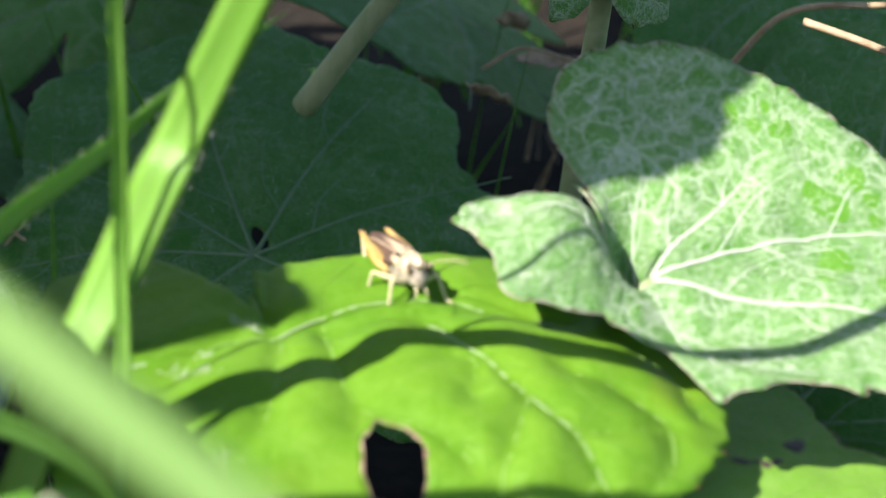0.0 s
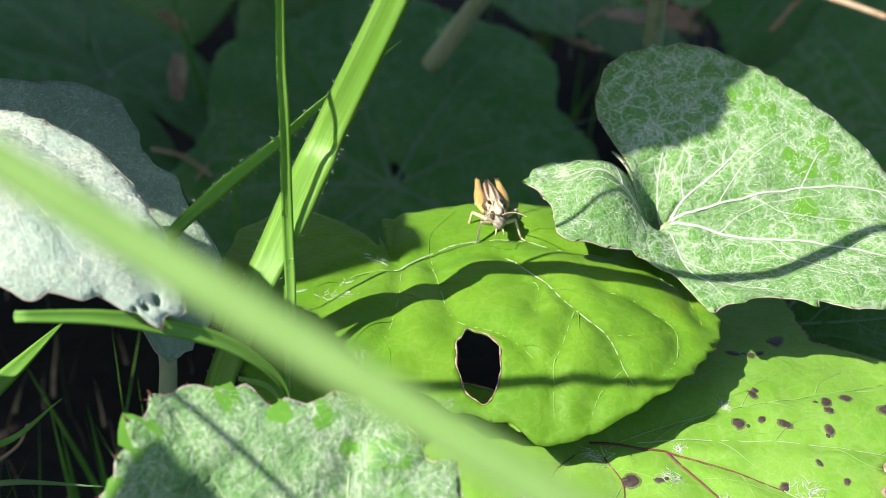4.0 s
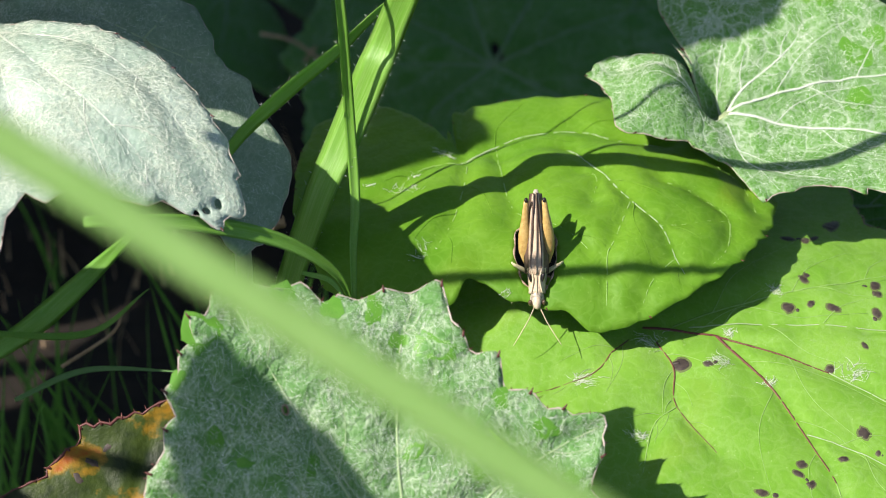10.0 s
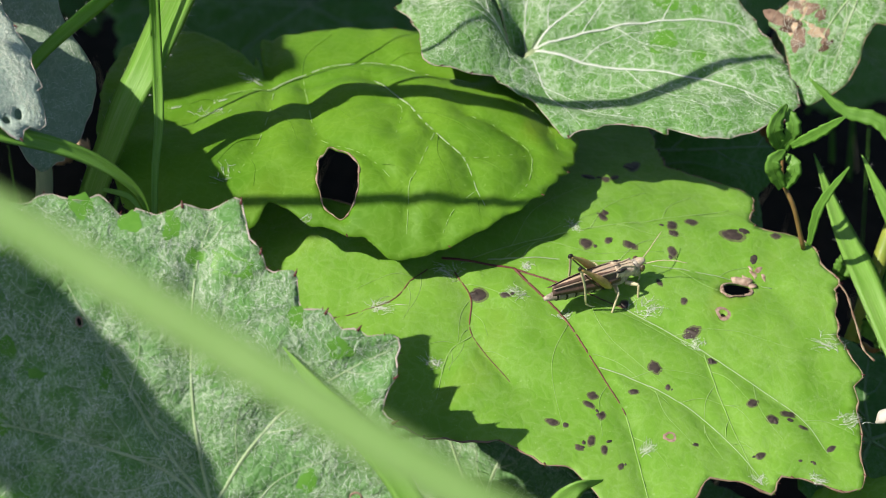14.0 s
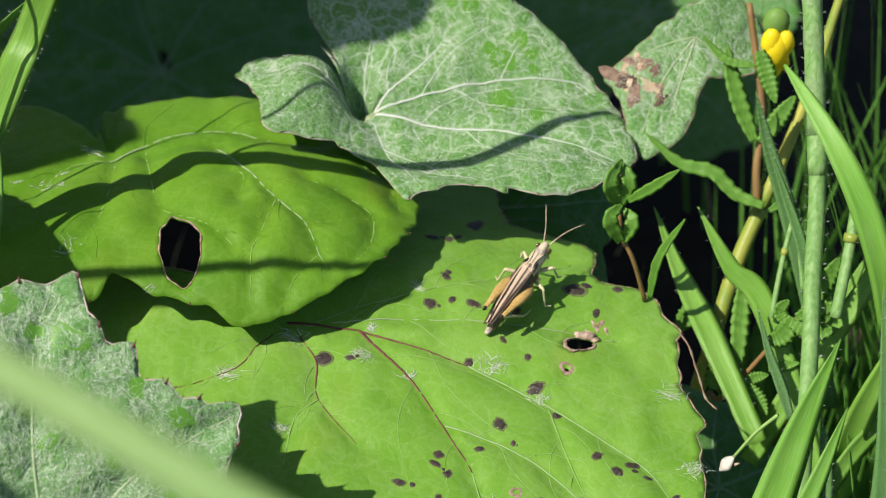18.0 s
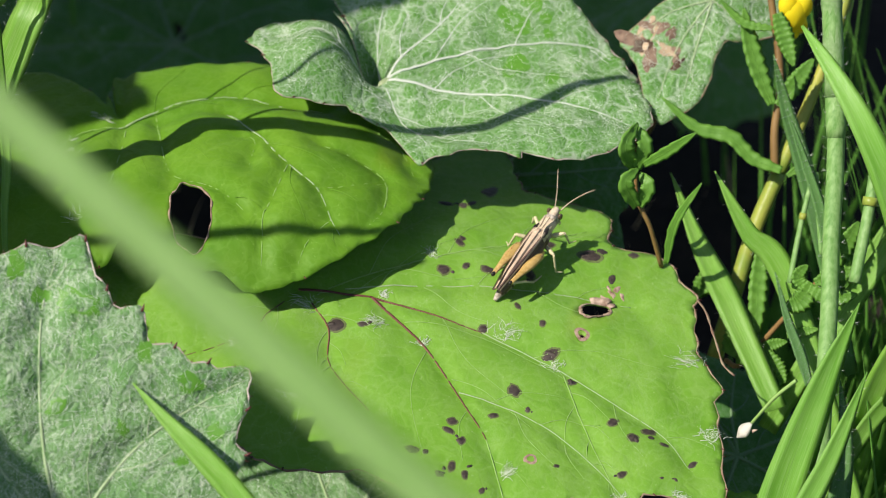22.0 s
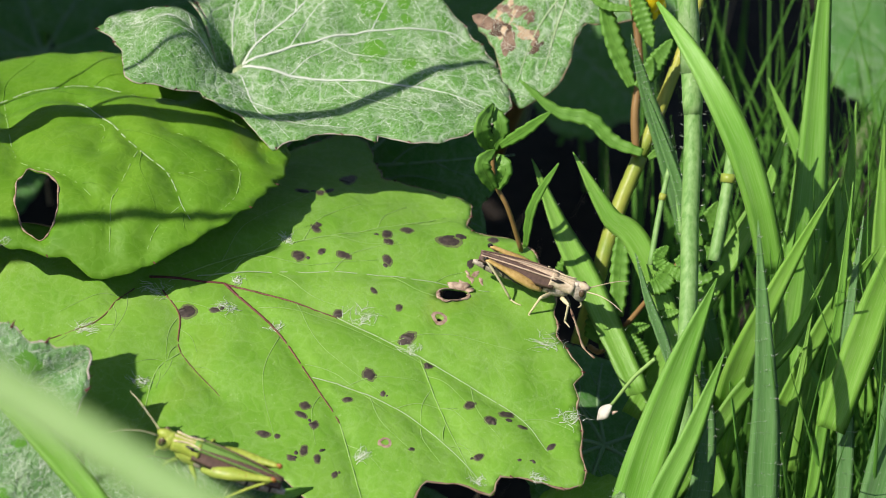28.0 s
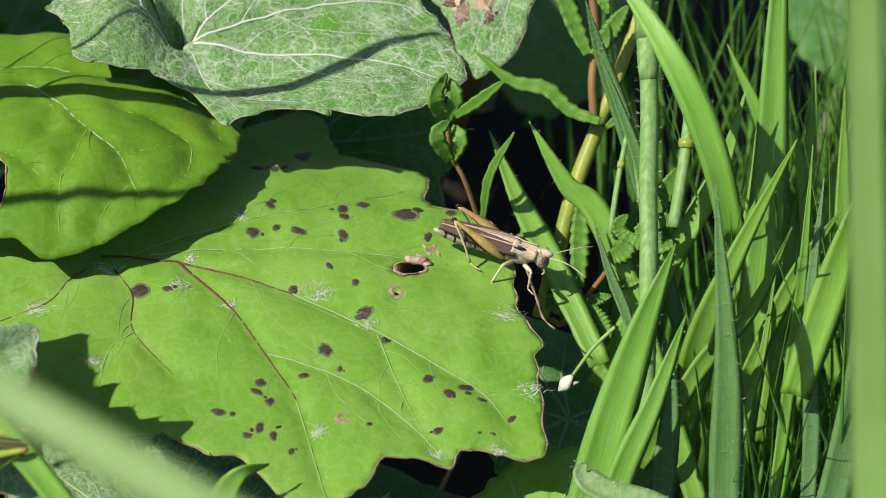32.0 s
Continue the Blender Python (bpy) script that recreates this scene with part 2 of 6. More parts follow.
HALO = plain_material("spot_edge", (0.07, 0.09, 0.03), (0.14, 0.19, 0.05), 0.6, 900.0)
SPOT = plain_material("dark_spot", (0.022, 0.017, 0.014), (0.080, 0.062, 0.048), 0.6, 1500.0)
VEIN_BROWN = plain_material("brown_vein", (0.10, 0.04, 0.03), (0.19, 0.09, 0.05), 0.5)
RIM = plain_material("dry_brown_rim", (0.16, 0.09, 0.055), (0.62, 0.49, 0.36), 0.7, 900.0, pass_through=0.15)
RED_EDGE = plain_material("reddish_tooth", (0.06, 0.018, 0.016), (0.15, 0.05, 0.04), 0.5)
EDGE = plain_material("brownish_margin", (0.16, 0.09, 0.06), (0.34, 0.30, 0.18), 0.6, 500.0)
EDGE_PALE = plain_material("pale_margin", (0.34, 0.26, 0.22), (0.52, 0.50, 0.42), 0.6, 500.0)
PETIOLE = plain_material("pale_petiole", (0.22, 0.30, 0.14), (0.40, 0.42, 0.26), 0.6, 300.0, stretch=(1, 1, 0.15))
GRASS = grass_material("grass", (0.13, 0.36, 0.03), (0.21, 0.47, 0.06), (0.34, 0.55, 0.17))
GRASS_BRIGHT = grass_material("bright_grass", (0.17, 0.42, 0.035), (0.26, 0.53, 0.075), (0.40, 0.60, 0.20), pass_through=0.38)
GRASS_BLUE = grass_material("bluish_grass", (0.085, 0.22, 0.06), (0.13, 0.29, 0.09), (0.24, 0.38, 0.17))
STRAW = plain_material("dry_straw", (0.26, 0.18, 0.10), (0.58, 0.46, 0.30), 0.7, 300.0)
LITTER = plain_material("leaf_litter", (0.035, 0.02, 0.012), (0.11, 0.065, 0.035), 0.85, 220.0, relief=0.8)
# nearly black: the deep shade under the leaf cover is put into the soil colour
SHADED_SOIL = plain_material("soil", (0.006, 0.005, 0.003), (0.022, 0.016, 0.010), 0.95, 160.0, relief=1.0)
STEM_YELLOW = plain_material("yellowish_stem", (0.14, 0.24, 0.035), (0.50, 0.43, 0.08), 0.35, 90.0)
STEM_BROWN = plain_material("brown_stem", (0.15, 0.09, 0.03), (0.27, 0.17, 0.06), 0.5, 200.0)
RIBBED = plain_material("ribbed_stem", (0.09, 0.22, 0.04), (0.28, 0.43, 0.17), 0.5, 1100.0, stretch=(1, 1, 0.06))
HERB = plain_material("herb_leaf", (0.085, 0.22, 0.025), (0.16, 0.35, 0.05), 0.5, 500.0, pass_through=0.22, relief=0.5)
PETAL = plain_material("yellow_petal", (0.85, 0.68, 0.01), (0.90, 0.80, 0.03), 0.45, 300.0, pass_through=0.3)
CALYX = plain_material("green_calyx", (0.14, 0.28, 0.05), (0.22, 0.38, 0.09), 0.5, 300.0, pass_through=0.2)
TAN = plain_material("tan_cuticle", (0.38, 0.30, 0.19), (0.68, 0.58, 0.42), 0.5, 1400.0)
STRAW_BODY = plain_material("straw_cuticle", (0.46, 0.38, 0.24), (0.66, 0.57, 0.40), 0.5, 2600.0)
GREY_BODY = plain_material("mottled_grey_cuticle", (0.12, 0.10, 0.07), (0.62, 0.56, 0.44), 0.5, 1500.0)
OCHRE = plain_material("ochre_cuticle", (0.34, 0.22, 0.06), (0.62, 0.45, 0.17), 0.4, 1600.0)
BROWN_WING = plain_material("brown_wing", (0.40, 0.30, 0.20), (0.58, 0.47, 0.33), 0.4, 1300.0, stretch=(1, 0.12, 1))
DARK_WING = plain_material("dark_wing", (0.07, 0.045, 0.035), (0.17, 0.11, 0.08), 0.4, 1500.0, stretch=(1, 0.12, 1))
BLACK = plain_material("black_cuticle", (0.012, 0.010, 0.010), (0.03, 0.025, 0.02), 0.35, 2000.0)
KNEE = plain_material("brown_knee", (0.22, 0.09, 0.02), (0.42, 0.20, 0.05), 0.4, 1500.0)
EYE = plain_material("glossy_eye", (0.05, 0.035, 0.02), (0.16, 0.11, 0.06), 0.15, 3000.0, spec=0.6)
LIME = plain_material("lime_cuticle", (0.20, 0.28, 0.03), (0.40, 0.45, 0.08), 0.4, 1500.0)
PALE_LEG = plain_material("pale_leg_cuticle", (0.44, 0.40, 0.22), (0.62, 0.57, 0.36), 0.45, 2500.0)


# ---- mesh helpers ----
def part(name, bm, material, parent, label="", kind="", smooth=True):
    mesh = bpy.data.meshes.new(name)
    bm.to_mesh(mesh)
    bm.free()
    mesh.materials.append(material)
    if smooth:
        mesh.shade_smooth()
    ob = new(name, mesh)
    ob.parent = parent
    if label or kind:
        tagged(ob, label, kind=kind)
    return ob


def thing(name, place, label, category, group="", kind=""):
    ob = new(name)
    ob.matrix_basis = place if isinstance(place, Matrix) else Matrix.Translation(place)
    ob.empty_display_size = 0.005
    return tagged(ob, label, category, group, kind)


def smooth_path(points, n):
    """A soft curve through a few points, as n + 1 points at even steps."""
    p = [Vector(q) for q in points]
    if len(p) == 2:
        return [p[0].lerp(p[1], i / n) for i in range(n + 1)]
    ext = [p[0] * 2 - p[1], *p, p[-1] * 2 - p[-2]]
    out = []
    for i in range(n + 1):
        s = min(i / n * (len(p) - 1), len(p) - 1 - 1e-6)
        k, f = int(s), s - int(s)
        a, b, c, d = ext[k : k + 4]
        out.append(0.5 * (2 * b + (c - a) * f + (2 * a - 5 * b + 4 * c - d) * f * f + (3 * b - a - 3 * c + d) * f**3))
    return out


def tube(bm, points, radii, sides=6, flat=1.0):
    """A closed tube along points; radii is one value a point, or (start, end)."""
    n = len(points)
    if len(radii) == 2 and n != 2:
        radii = [radii[0] + (radii[1] - radii[0]) * i / (n - 1) for i in range(n)]
    rings, side = [], None
    for i, p in enumerate(points):
        t = (points[min(i + 1, n - 1)] - points[max(i - 1, 0)]).normalized()
        if side is None:
            side = t.cross(Vector((0.3, 0.2, 1))).normalized()
        side = (side - t * side.dot(t)).normalized()
        up = side.cross(t)
        rings.append([bm.verts.new(p + (side * math.cos(a) + up * math.sin(a) * flat) * radii[i]) for a in (2 * math.pi * k / sides for k in range(sides))])
    for r, s in zip(rings, rings[1:]):
        for k in range(sides):
            bm.faces.new((r[k], r[(k + 1) % sides], s[(k + 1) % sides], s[k]))
    bm.faces.new(rings[0][::-1]), bm.faces.new(rings[-1])
    return bm


def ball(bm, centre, radii, turn=None, u=12, v=8):
    m = Matrix.Translation(centre) @ (turn.to_4x4() if turn else Matrix()) @ Matrix.Diagonal((*radii, 1))
    bmesh.ops.create_uvsphere(bm, u_segments=u, v_segments=v, radius=1.0, matrix=m)
    return bm


def blade_width(widths, s):
    if s < 0.35:
        return max(widths[0] + (widths[1] - widths[0]) * s / 0.35, 0.00008)
    return max(widths[1] + (widths[2] - widths[1]) * ((s - 0.35) / 0.65) ** 1.6, 0.00008)


def ribbon(points, widths, facing, fold=0.18, thick=0.00018, twist=0.0, n=28):
    """A grass blade: a thin solid strip with a keel, along a soft curve; widths are half widths (start, widest, tip)."""
    bm = bmesh.new()
    uv = bm.loops.layers.uv.new("UVMap")
    line = smooth_path(points, n)
    face = Vector(facing).normalized()
    rings = []
    for i, p in enumerate(line):
        s = i / n
        t = (line[min(i + 1, n)] - line[max(i - 1, 0)]).normalized()
        side = t.cross(face).normalized()
        up = side.cross(t)
        side, up = (Matrix.Rotation(twist * s, 3, t) @ side, Matrix.Rotation(twist * s, 3, t) @ up)
        w = blade_width(widths, s)
        row = []
        for k, (a, lift) in enumerate(((-1, 1), (-0.5, 0.4), (0, 0), (0.5, 0.4), (1, 1))):
            row.append(bm.verts.new(p + side * w * a + up * w * fold * lift))
        for a, lift in ((0.5, 0.4), (0, 0), (-0.5, 0.4)):
            row.append(bm.verts.new(p + side * w * a + up * (w * fold * lift - thick)))
        rings.append(row)
    for i in range(n):
        for k in range(8):
            f = bm.faces.new((rings[i][k], rings[i][(k + 1) % 8], rings[i + 1][(k + 1) % 8], rings[i + 1][k]))
            for l, (du, dv) in zip(f.loops, ((k, i), (k + 1, i), (k + 1, i + 1), (k, i + 1))):
                l[uv].uv = (du / 4 if du <= 4 else (8 - du) / 4, dv * 0.4)
    bm.faces.new(rings[0][::-1]), bm.faces.new(rings[-1])
    bmesh.ops.recalc_face_normals(bm, faces=bm.faces)
    return bm


def hairs_on(line, widths, count, length, seed, facing=(0, -1, 0.3), twist=0.0, over=0.0, fold=0.2):
    """Short fine hairs that stand off the edges of a blade or stem, and a share of them (over) off its face."""
    rng = random.Random(seed)
    bm = bmesh.new()
    face = Vector(facing).normalized()
    n = len(line) - 1
    for _ in range(count):
        i = rng.randrange(1, n)
        t = (line[i + 1] - line[i - 1]).normalized()
        turn = Matrix.Rotation(twist * i / n, 3, t)
        side = turn @ t.cross(face).normalized()
        up = side.cross(t)
        a = rng.uniform(-1, 1) if rng.random() < over else rng.choice((-1, 1))
        w = blade_width(widths, i / n)
        p = line[i] + side * w * a * 0.98 + up * w * fold * a * a
        tip = p + (side * (a if abs(a) == 1 else a * 0.5) + t * rng.uniform(-0.2, 0.9) + up * (rng.uniform(-0.3, 0.5) if abs(a) == 1 else 0.8)).normalized() * length * rng.uniform(0.4, 1.1)
        tube(bm, [p, tip], (0.000020, 0.000008), 3)
    return bm


# ---- broad leaves ----
class Leaf:
    """A broad leaf in its own space: x and y over the blade, z off it; the stalk meets it at the origin. The margin is given as
    (degrees, millimetres) about that point."""

    def __init__(self, margin, form, teeth=(6.0, 1.1), holes=(), seed=1, creases=(), quilt=0.7, waves=0.5, lumps=0.0):
        self.seed, self.creases = seed, creases
        pts = sorted((a % 360, r) for a, r in margin)
        ang = np.array([p[0] for p in pts])
        rad = np.array([p[1] for p in pts])
        self.holes = holes
        rng = random.Random(seed)
        dense = np.arange(0, 360, 0.5)
        r = np.interp(dense, ang, rad, period=360)
        r = sum(np.roll(r, k) for k in range(-2, 3)) / 5
        xy = np.stack([r * np.cos(np.radians(dense)), r * np.sin(np.radians(dense))], 1)
        # even steps along the margin, with teeth
        seg = np.hypot(*(np.roll(xy, -1, 0) - xy).T)
        arc = np.r_[0, np.cumsum(seg)]
        total = arc[-1]
        n = int(total / 0.7)
        self.rim, self.tips = [], []
        pitch, nxt, base, depth = teeth[0], 0.0, 0.0, teeth[1]
        for i in range(n):
            s = total * i / n
            while s >= nxt:
                base, nxt, depth = nxt, nxt + pitch * rng.uniform(0.55, 1.45), teeth[1] * rng.uniform(0.4, 1.3)
            f = (s - base) / max(nxt - base, 1e-6)
            j = min(int(np.searchsorted(arc, s, "right")) - 1, len(xy) - 1)
            q = xy[j] + (xy[(j + 1) % len(xy)] - xy[j]) * ((s - arc[j]) / max(seg[j], 1e-9))
            out = q / max(np.hypot(*q), 1e-6)
            bite = depth * (0.5 - abs(2 * f - 1) ** 0.95)
            q = q + out * bite + out * noise.noise(Vector((s * 0.4, seed, 0))) * 0.25
            self.rim.append((float(q[0]), float(q[1])))
            if depth > 0 and abs(f - 0.5) < 0.35 * 0.7 / max(nxt - base, 0.7):
                self.tips.append((float(q[0]), float(q[1]), float(out[0]), float(out[1])))

        # the blade's height over a fine grid: its form, puckers between the veins and soft waves
        lo, hi = np.min(self.rim, 0) - 6, np.max(self.rim, 0) + 6
        self.lo, self.shape = lo, (np.ceil((hi - lo) / 0.7).astype(int) + 2)
        gu, gv = np.meshgrid(lo[0] + 0.7 * np.arange(self.shape[0]), lo[1] + 0.7 * np.arange(self.shape[1]), indexing="ij")
        z = form(gu, gv) + np.zeros_like(gu)
        if creases:
            near = np.full(gu.shape, 99.0)
            for line in creases:
                p = smooth_path([(u, v, 0) for u, v in line], 10)
                for a, b in zip(p, p[1:]):
                    d = np.array([b.x - a.x, b.y - a.y])
                    t = np.clip(((gu - a.x) * d[0] + (gv - a.y) * d[1]) / max(d @ d, 1e-9), 0, 1)
                    near = np.minimum(near, np.hypot(gu - a.x - t * d[0], gv - a.y - t * d[1]))
            z = z + quilt * (1 - np.exp(-(near / 2.3))) - quilt * 0.5
        k = np.random.RandomState(seed)
        for _ in range(7):
            f, a, ph = k.uniform(0.08, 0.34), k.uniform(0, 6.28), k.uniform(0, 6.28)
            z = z + waves * 0.06 / f * 0.25 * np.sin((gu * math.cos(a) + gv * math.sin(a)) * f * 2 + ph)
        for _ in range(14 if lumps else 0):
            f, a, ph = k.uniform(0.5, 1.1), k.uniform(0, 6.28), k.uniform(0, 6.28)
            z = z + lumps * 0.045 * np.sin((gu * math.cos(a) + gv * math.sin(a)) * f + ph)
        self.z = z

    def height(self, u, v):
        a, b = (u - self.lo[0]) / 0.7, (v - self.lo[1]) / 0.7
        i, j = min(max(int(a), 0), self.shape[0] - 2), min(max(int(b), 0), self.shape[1] - 2)
        a, b = min(max(a - i, 0), 1), min(max(b - j, 0), 1)
        z = self.z
        return float((z[i, j] * (1 - a) + z[i + 1, j] * a) * (1 - b) + (z[i, j + 1] * (1 - a) + z[i + 1, j + 1] * a) * b)

    def at(self, u, v, lift=0.0):
        """A place on the blade from millimetres."""
        return Vector((u, v, self.height(u, v) + lift)) * MM

    def inside(self, pts):
        poly = np.array(self.rim)
        x, y = pts[:, 0:1], pts[:, 1:2]
        a, b = poly, np.roll(poly, -1, 0)
        cross = ((a[:, 1] > y) != (b[:, 1] > y)) & (x < (b[:, 0] - a[:, 0]) * (y - a[:, 1]) / (b[:, 1] - a[:, 1] + 1e-12) + a[:, 0])
        ok = cross.sum(1) % 2 == 1
        for h in self.hole_rims():
            a, b = np.array(h), np.roll(np.array(h), -1, 0)
            c = ((a[:, 1] > y) != (b[:, 1] > y)) & (x < (b[:, 0] - a[:, 0]) * (y - a[:, 1]) / (b[:, 1] - a[:, 1] + 1e-12) + a[:, 0])
            ok &= c.sum(1) % 2 == 0
        return ok

    def hole_rims(self):
        rims = []
        for k, (u, v, ru, rv, turn) in enumerate(self.holes):
            n = max(12, int((ru + rv) * 5))
            rim = []
            for i in range(n):
                a = 2 * math.pi * i / n
                w = 1 + 0.16 * noise.noise(Vector((math.cos(a) * 2.2, math.sin(a) * 2.2, k + self.seed)))
                x, y = ru * w * math.cos(a), rv * w * math.sin(a)
                c, s = math.cos(radians(turn)), math.sin(radians(turn))
                rim.append((u + x * c - y * s, v + x * s + y * c))
            rims.append(rim)
        return rims

    def lamina(self, parent, material, step=1.1, thick=0.3, label=""):
        rng = random.Random(self.seed)
        rim = self.rim
        lo, hi = np.min(rim, 0), np.max(rim, 0)
        gx, gy = np.meshgrid(np.arange(lo[0], hi[0], step), np.arange(lo[1], hi[1], step))
        grid = np.stack([gx.ravel(), gy.ravel()], 1)
        grid += np.random.RandomState(self.seed).uniform(-0.3, 0.3, grid.shape) * step
        grid = grid[self.inside(grid)]
        verts = [Vector(p) for p in rim]
        edges = [(i, (i + 1) % len(rim)) for i in range(len(rim))]
        for h in self.hole_rims():
            k = len(verts)
            verts += [Vector(p) for p in h]
            edges += [(k + i, k + (i + 1) % len(h)) for i in range(len(h))]
        border = np.array([tuple(v) for v in verts])
        keep = [p for p in grid if np.min(np.hypot(border[:, 0] - p[0], border[:, 1] - p[1])) > step * 0.45]
        verts += [Vector((float(p[0]), float(p[1]))) for p in keep]
        vs, _, faces, *_ = geometry.delaunay_2d_cdt(verts, edges, [], 0, 1e-5)
        mids = np.array([[(vs[f[0]][k] + vs[f[1]][k] + vs[f[2]][k]) / 3 for k in (0, 1)] for f in faces])
        ok = self.inside(mids)
        mesh = bpy.data.meshes.new("blade")
        mesh.from_pydata([self.at(v[0], v[1]) for v in vs], [], [tuple(f) for f, o in zip(faces, ok) if o])
        mesh.materials.append(material)
        mesh.shade_smooth()
        ob = new("blade", mesh)
        ob.parent = parent
        if label:
            tagged(ob, label)
        s = ob.modifiers.new("thickness", "SOLIDIFY")
        s.thickness, s.offset = thick * MM, -1
        return ob

    def vein(self, parent, pts, r0, r1, material, label="", n=34, lift=0.12):
        line = smooth_path([(u, v, 0) for u, v in pts], n)
        bm = tube(bmesh.new(), [self.at(p.x, p.y, lift) for p in line], (r0 * MM, r1 * MM), 6, 0.6)
        return part("vein", bm, material, parent, label)

    def branches(self, parent, pts, r0, material, every=0.2, length=0.4, seed=0, spread=42):
        """Side veins off a main vein, to both sides by turns."""
        rng = random.Random(seed + self.seed * 7)
        line = smooth_path([(u, v, 0) for u, v in pts], 40)
        total = (line[-1] - line[0]).length
        s, side = every * 0.8, 1
        while s < 0.92:
            i = int(s * 40)
            t = (line[min(i + 1, 40)] - line[i - 1]).normalized()
            a = radians(spread * rng.uniform(0.8, 1.2)) * side
            d = Vector((t.x * math.cos(a) - t.y * math.sin(a), t.x * math.sin(a) + t.y * math.cos(a), 0))
            reach = total * length * (1.1 - s) * rng.uniform(0.8, 1.25)
            q = [line[i], line[i] + d * reach * 0.5, line[i] + (d * 0.85 + t * 0.35) * reach]
            ok = self.inside(np.array([[p.x, p.y] for p in q]))
            if ok[1]:
                if not ok[2]:
                    q[2] = q[1] + (q[2] - q[1]) * 0.2
                self.vein(parent, [(p.x, p.y) for p in q], r0, r0 * 0.35, material, n=16, lift=0.035)
            s, side = s + every * rng.uniform(0.5, 1.0), -side

    def felt(self, parent, count, length, seed=0, width=0.03, bald=()):
        """White hairs that lie loosely over the blade."""
        rng = random.Random(seed)
        lo, hi = np.min(self.rim, 0), np.max(self.rim, 0)
        pts = np.random.RandomState(seed).uniform(lo, hi, (count * 2, 2))
        pts = pts[self.inside(pts)][:count]
        verts, faces = [], []
        for u, v in pts:
            if noise.noise(Vector((u * 0.13, v * 0.13, seed))) < -0.12 and rng.random() < 0.85:
                continue
            if any(math.hypot(u - p, v - q) < r for p, q, r in bald):
                continue
            a, bend = rng.uniform(0, 6.28), rng.uniform(-0.8, 0.8)
            line, x, y = [], u, v
            for k in range(6):
                line.append((x, y))
                a += bend + rng.uniform(-0.4, 0.4)
                x, y = x + math.cos(a) * length / 5, y + math.sin(a) * length / 5
            if not self.inside(np.array(line)).all():
                continue
            k0 = len(verts)
            for k, (x, y) in enumerate(line):
                nx, ny = -math.sin(a), math.cos(a)
                lift = 0.08 + 0.35 * math.sin(math.pi * k / 5) * rng.random()
                w = width * (1 - 0.12 * k)
                verts += [self.at(x + nx * w, y + ny * w, lift), self.at(x - nx * w, y - ny * w, lift + 0.02)]
            faces += [(k0 + 2 * k, k0 + 2 * k + 1, k0 + 2 * k + 3, k0 + 2 * k + 2) for k in range(5)]
        mesh = bpy.data.meshes.new("hair")
        mesh.from_pydata(verts, [], faces)
        mesh.materials.append(HAIR)
        ob = new("hair", mesh)
        ob.parent = parent
        return tagged(ob, kind="stuff")

    def border(self, parent, material, r=0.12):
        """The thin coloured line along the margin."""
        rim = self.rim[::2] + self.rim[:1]
        rng = random.Random(self.seed)
        return part("margin", tube(bmesh.new(), [self.at(u, v, -0.1) for u, v in rim], [r * rng.uniform(0.4, 1.3) * MM for _ in rim], 5), material, parent)

    def spines(self, parent, material, size=0.45, every=3):
        """Fine dark spines set close along the margin."""
        rng = random.Random(self.seed + 5)
        bm = bmesh.new()
        n = len(self.rim)
        for i in range(0, n, every):
            u, v = self.rim[i]
            a, c = self.rim[(i + 2) % n], self.rim[i - 2]
            d = Vector((a[1] - c[1], c[0] - a[0], 0))
            if rng.random() < 0.3 or d.length < 1e-6:
                continue
            d = d.normalized() * size * rng.uniform(0.4, 1.4) + Vector((rng.uniform(-0.2, 0.2), rng.uniform(-0.2, 0.2), 0)) * size
            p = self.at(u, v, -0.12)
            tube(bm, [p - d * 0.3 * MM, p + d * MM], (0.14 * MM, 0.03 * MM), 4)
        return part("spine", bm, material, parent, "fine reddish spines along the margin", kind="stuff")

    def tufts(self, parent, spots, strands=36):
        """Small tufts of white felted hairs."""
        for k, (u, v, s) in enumerate(spots):
            rng = random.Random(k)
            bm = bmesh.new()
            main = rng.uniform(0, 3.14)
            for _ in range(strands):
                a = main + rng.gauss(0, 0.7)
                x, y = u + rng.gauss(0, 0.7) * s, v + rng.gauss(0, 0.5) * s
                p = []
                for _ in range(6):
                    p.append(self.at(x, y, rng.uniform(0.03, 0.16)))
                    a += rng.uniform(-0.6, 0.6)
                    x, y = x + math.cos(a) * s * 0.32, y + math.sin(a) * s * 0.26
                tube(bm, p, (rng.uniform(0.02, 0.075) * MM, 0.012 * MM), 3)
            part("hair_tuft", bm, HAIR, parent, "tuft of white felted hairs")

    def edge_teeth(self, parent, material, every=1, size=0.5):
        """Small dark points at the tips of the margin's teeth."""
        shared = None
        for k, (u, v, ox, oy) in enumerate(self.tips):
            if k % every:
                continue
            a, b = self.at(u - ox * size, v - oy * size, 0.0), self.at(u, v, 0.0) + Vector((ox, oy, 0.1)) * size * 0.9 * MM
            part("tooth", tube(bmesh.new(), [a, a.lerp(b, 0.6), b], [size * 0.42 * MM, size * 0.25 * MM, 0.05 * MM], 5), material, parent)

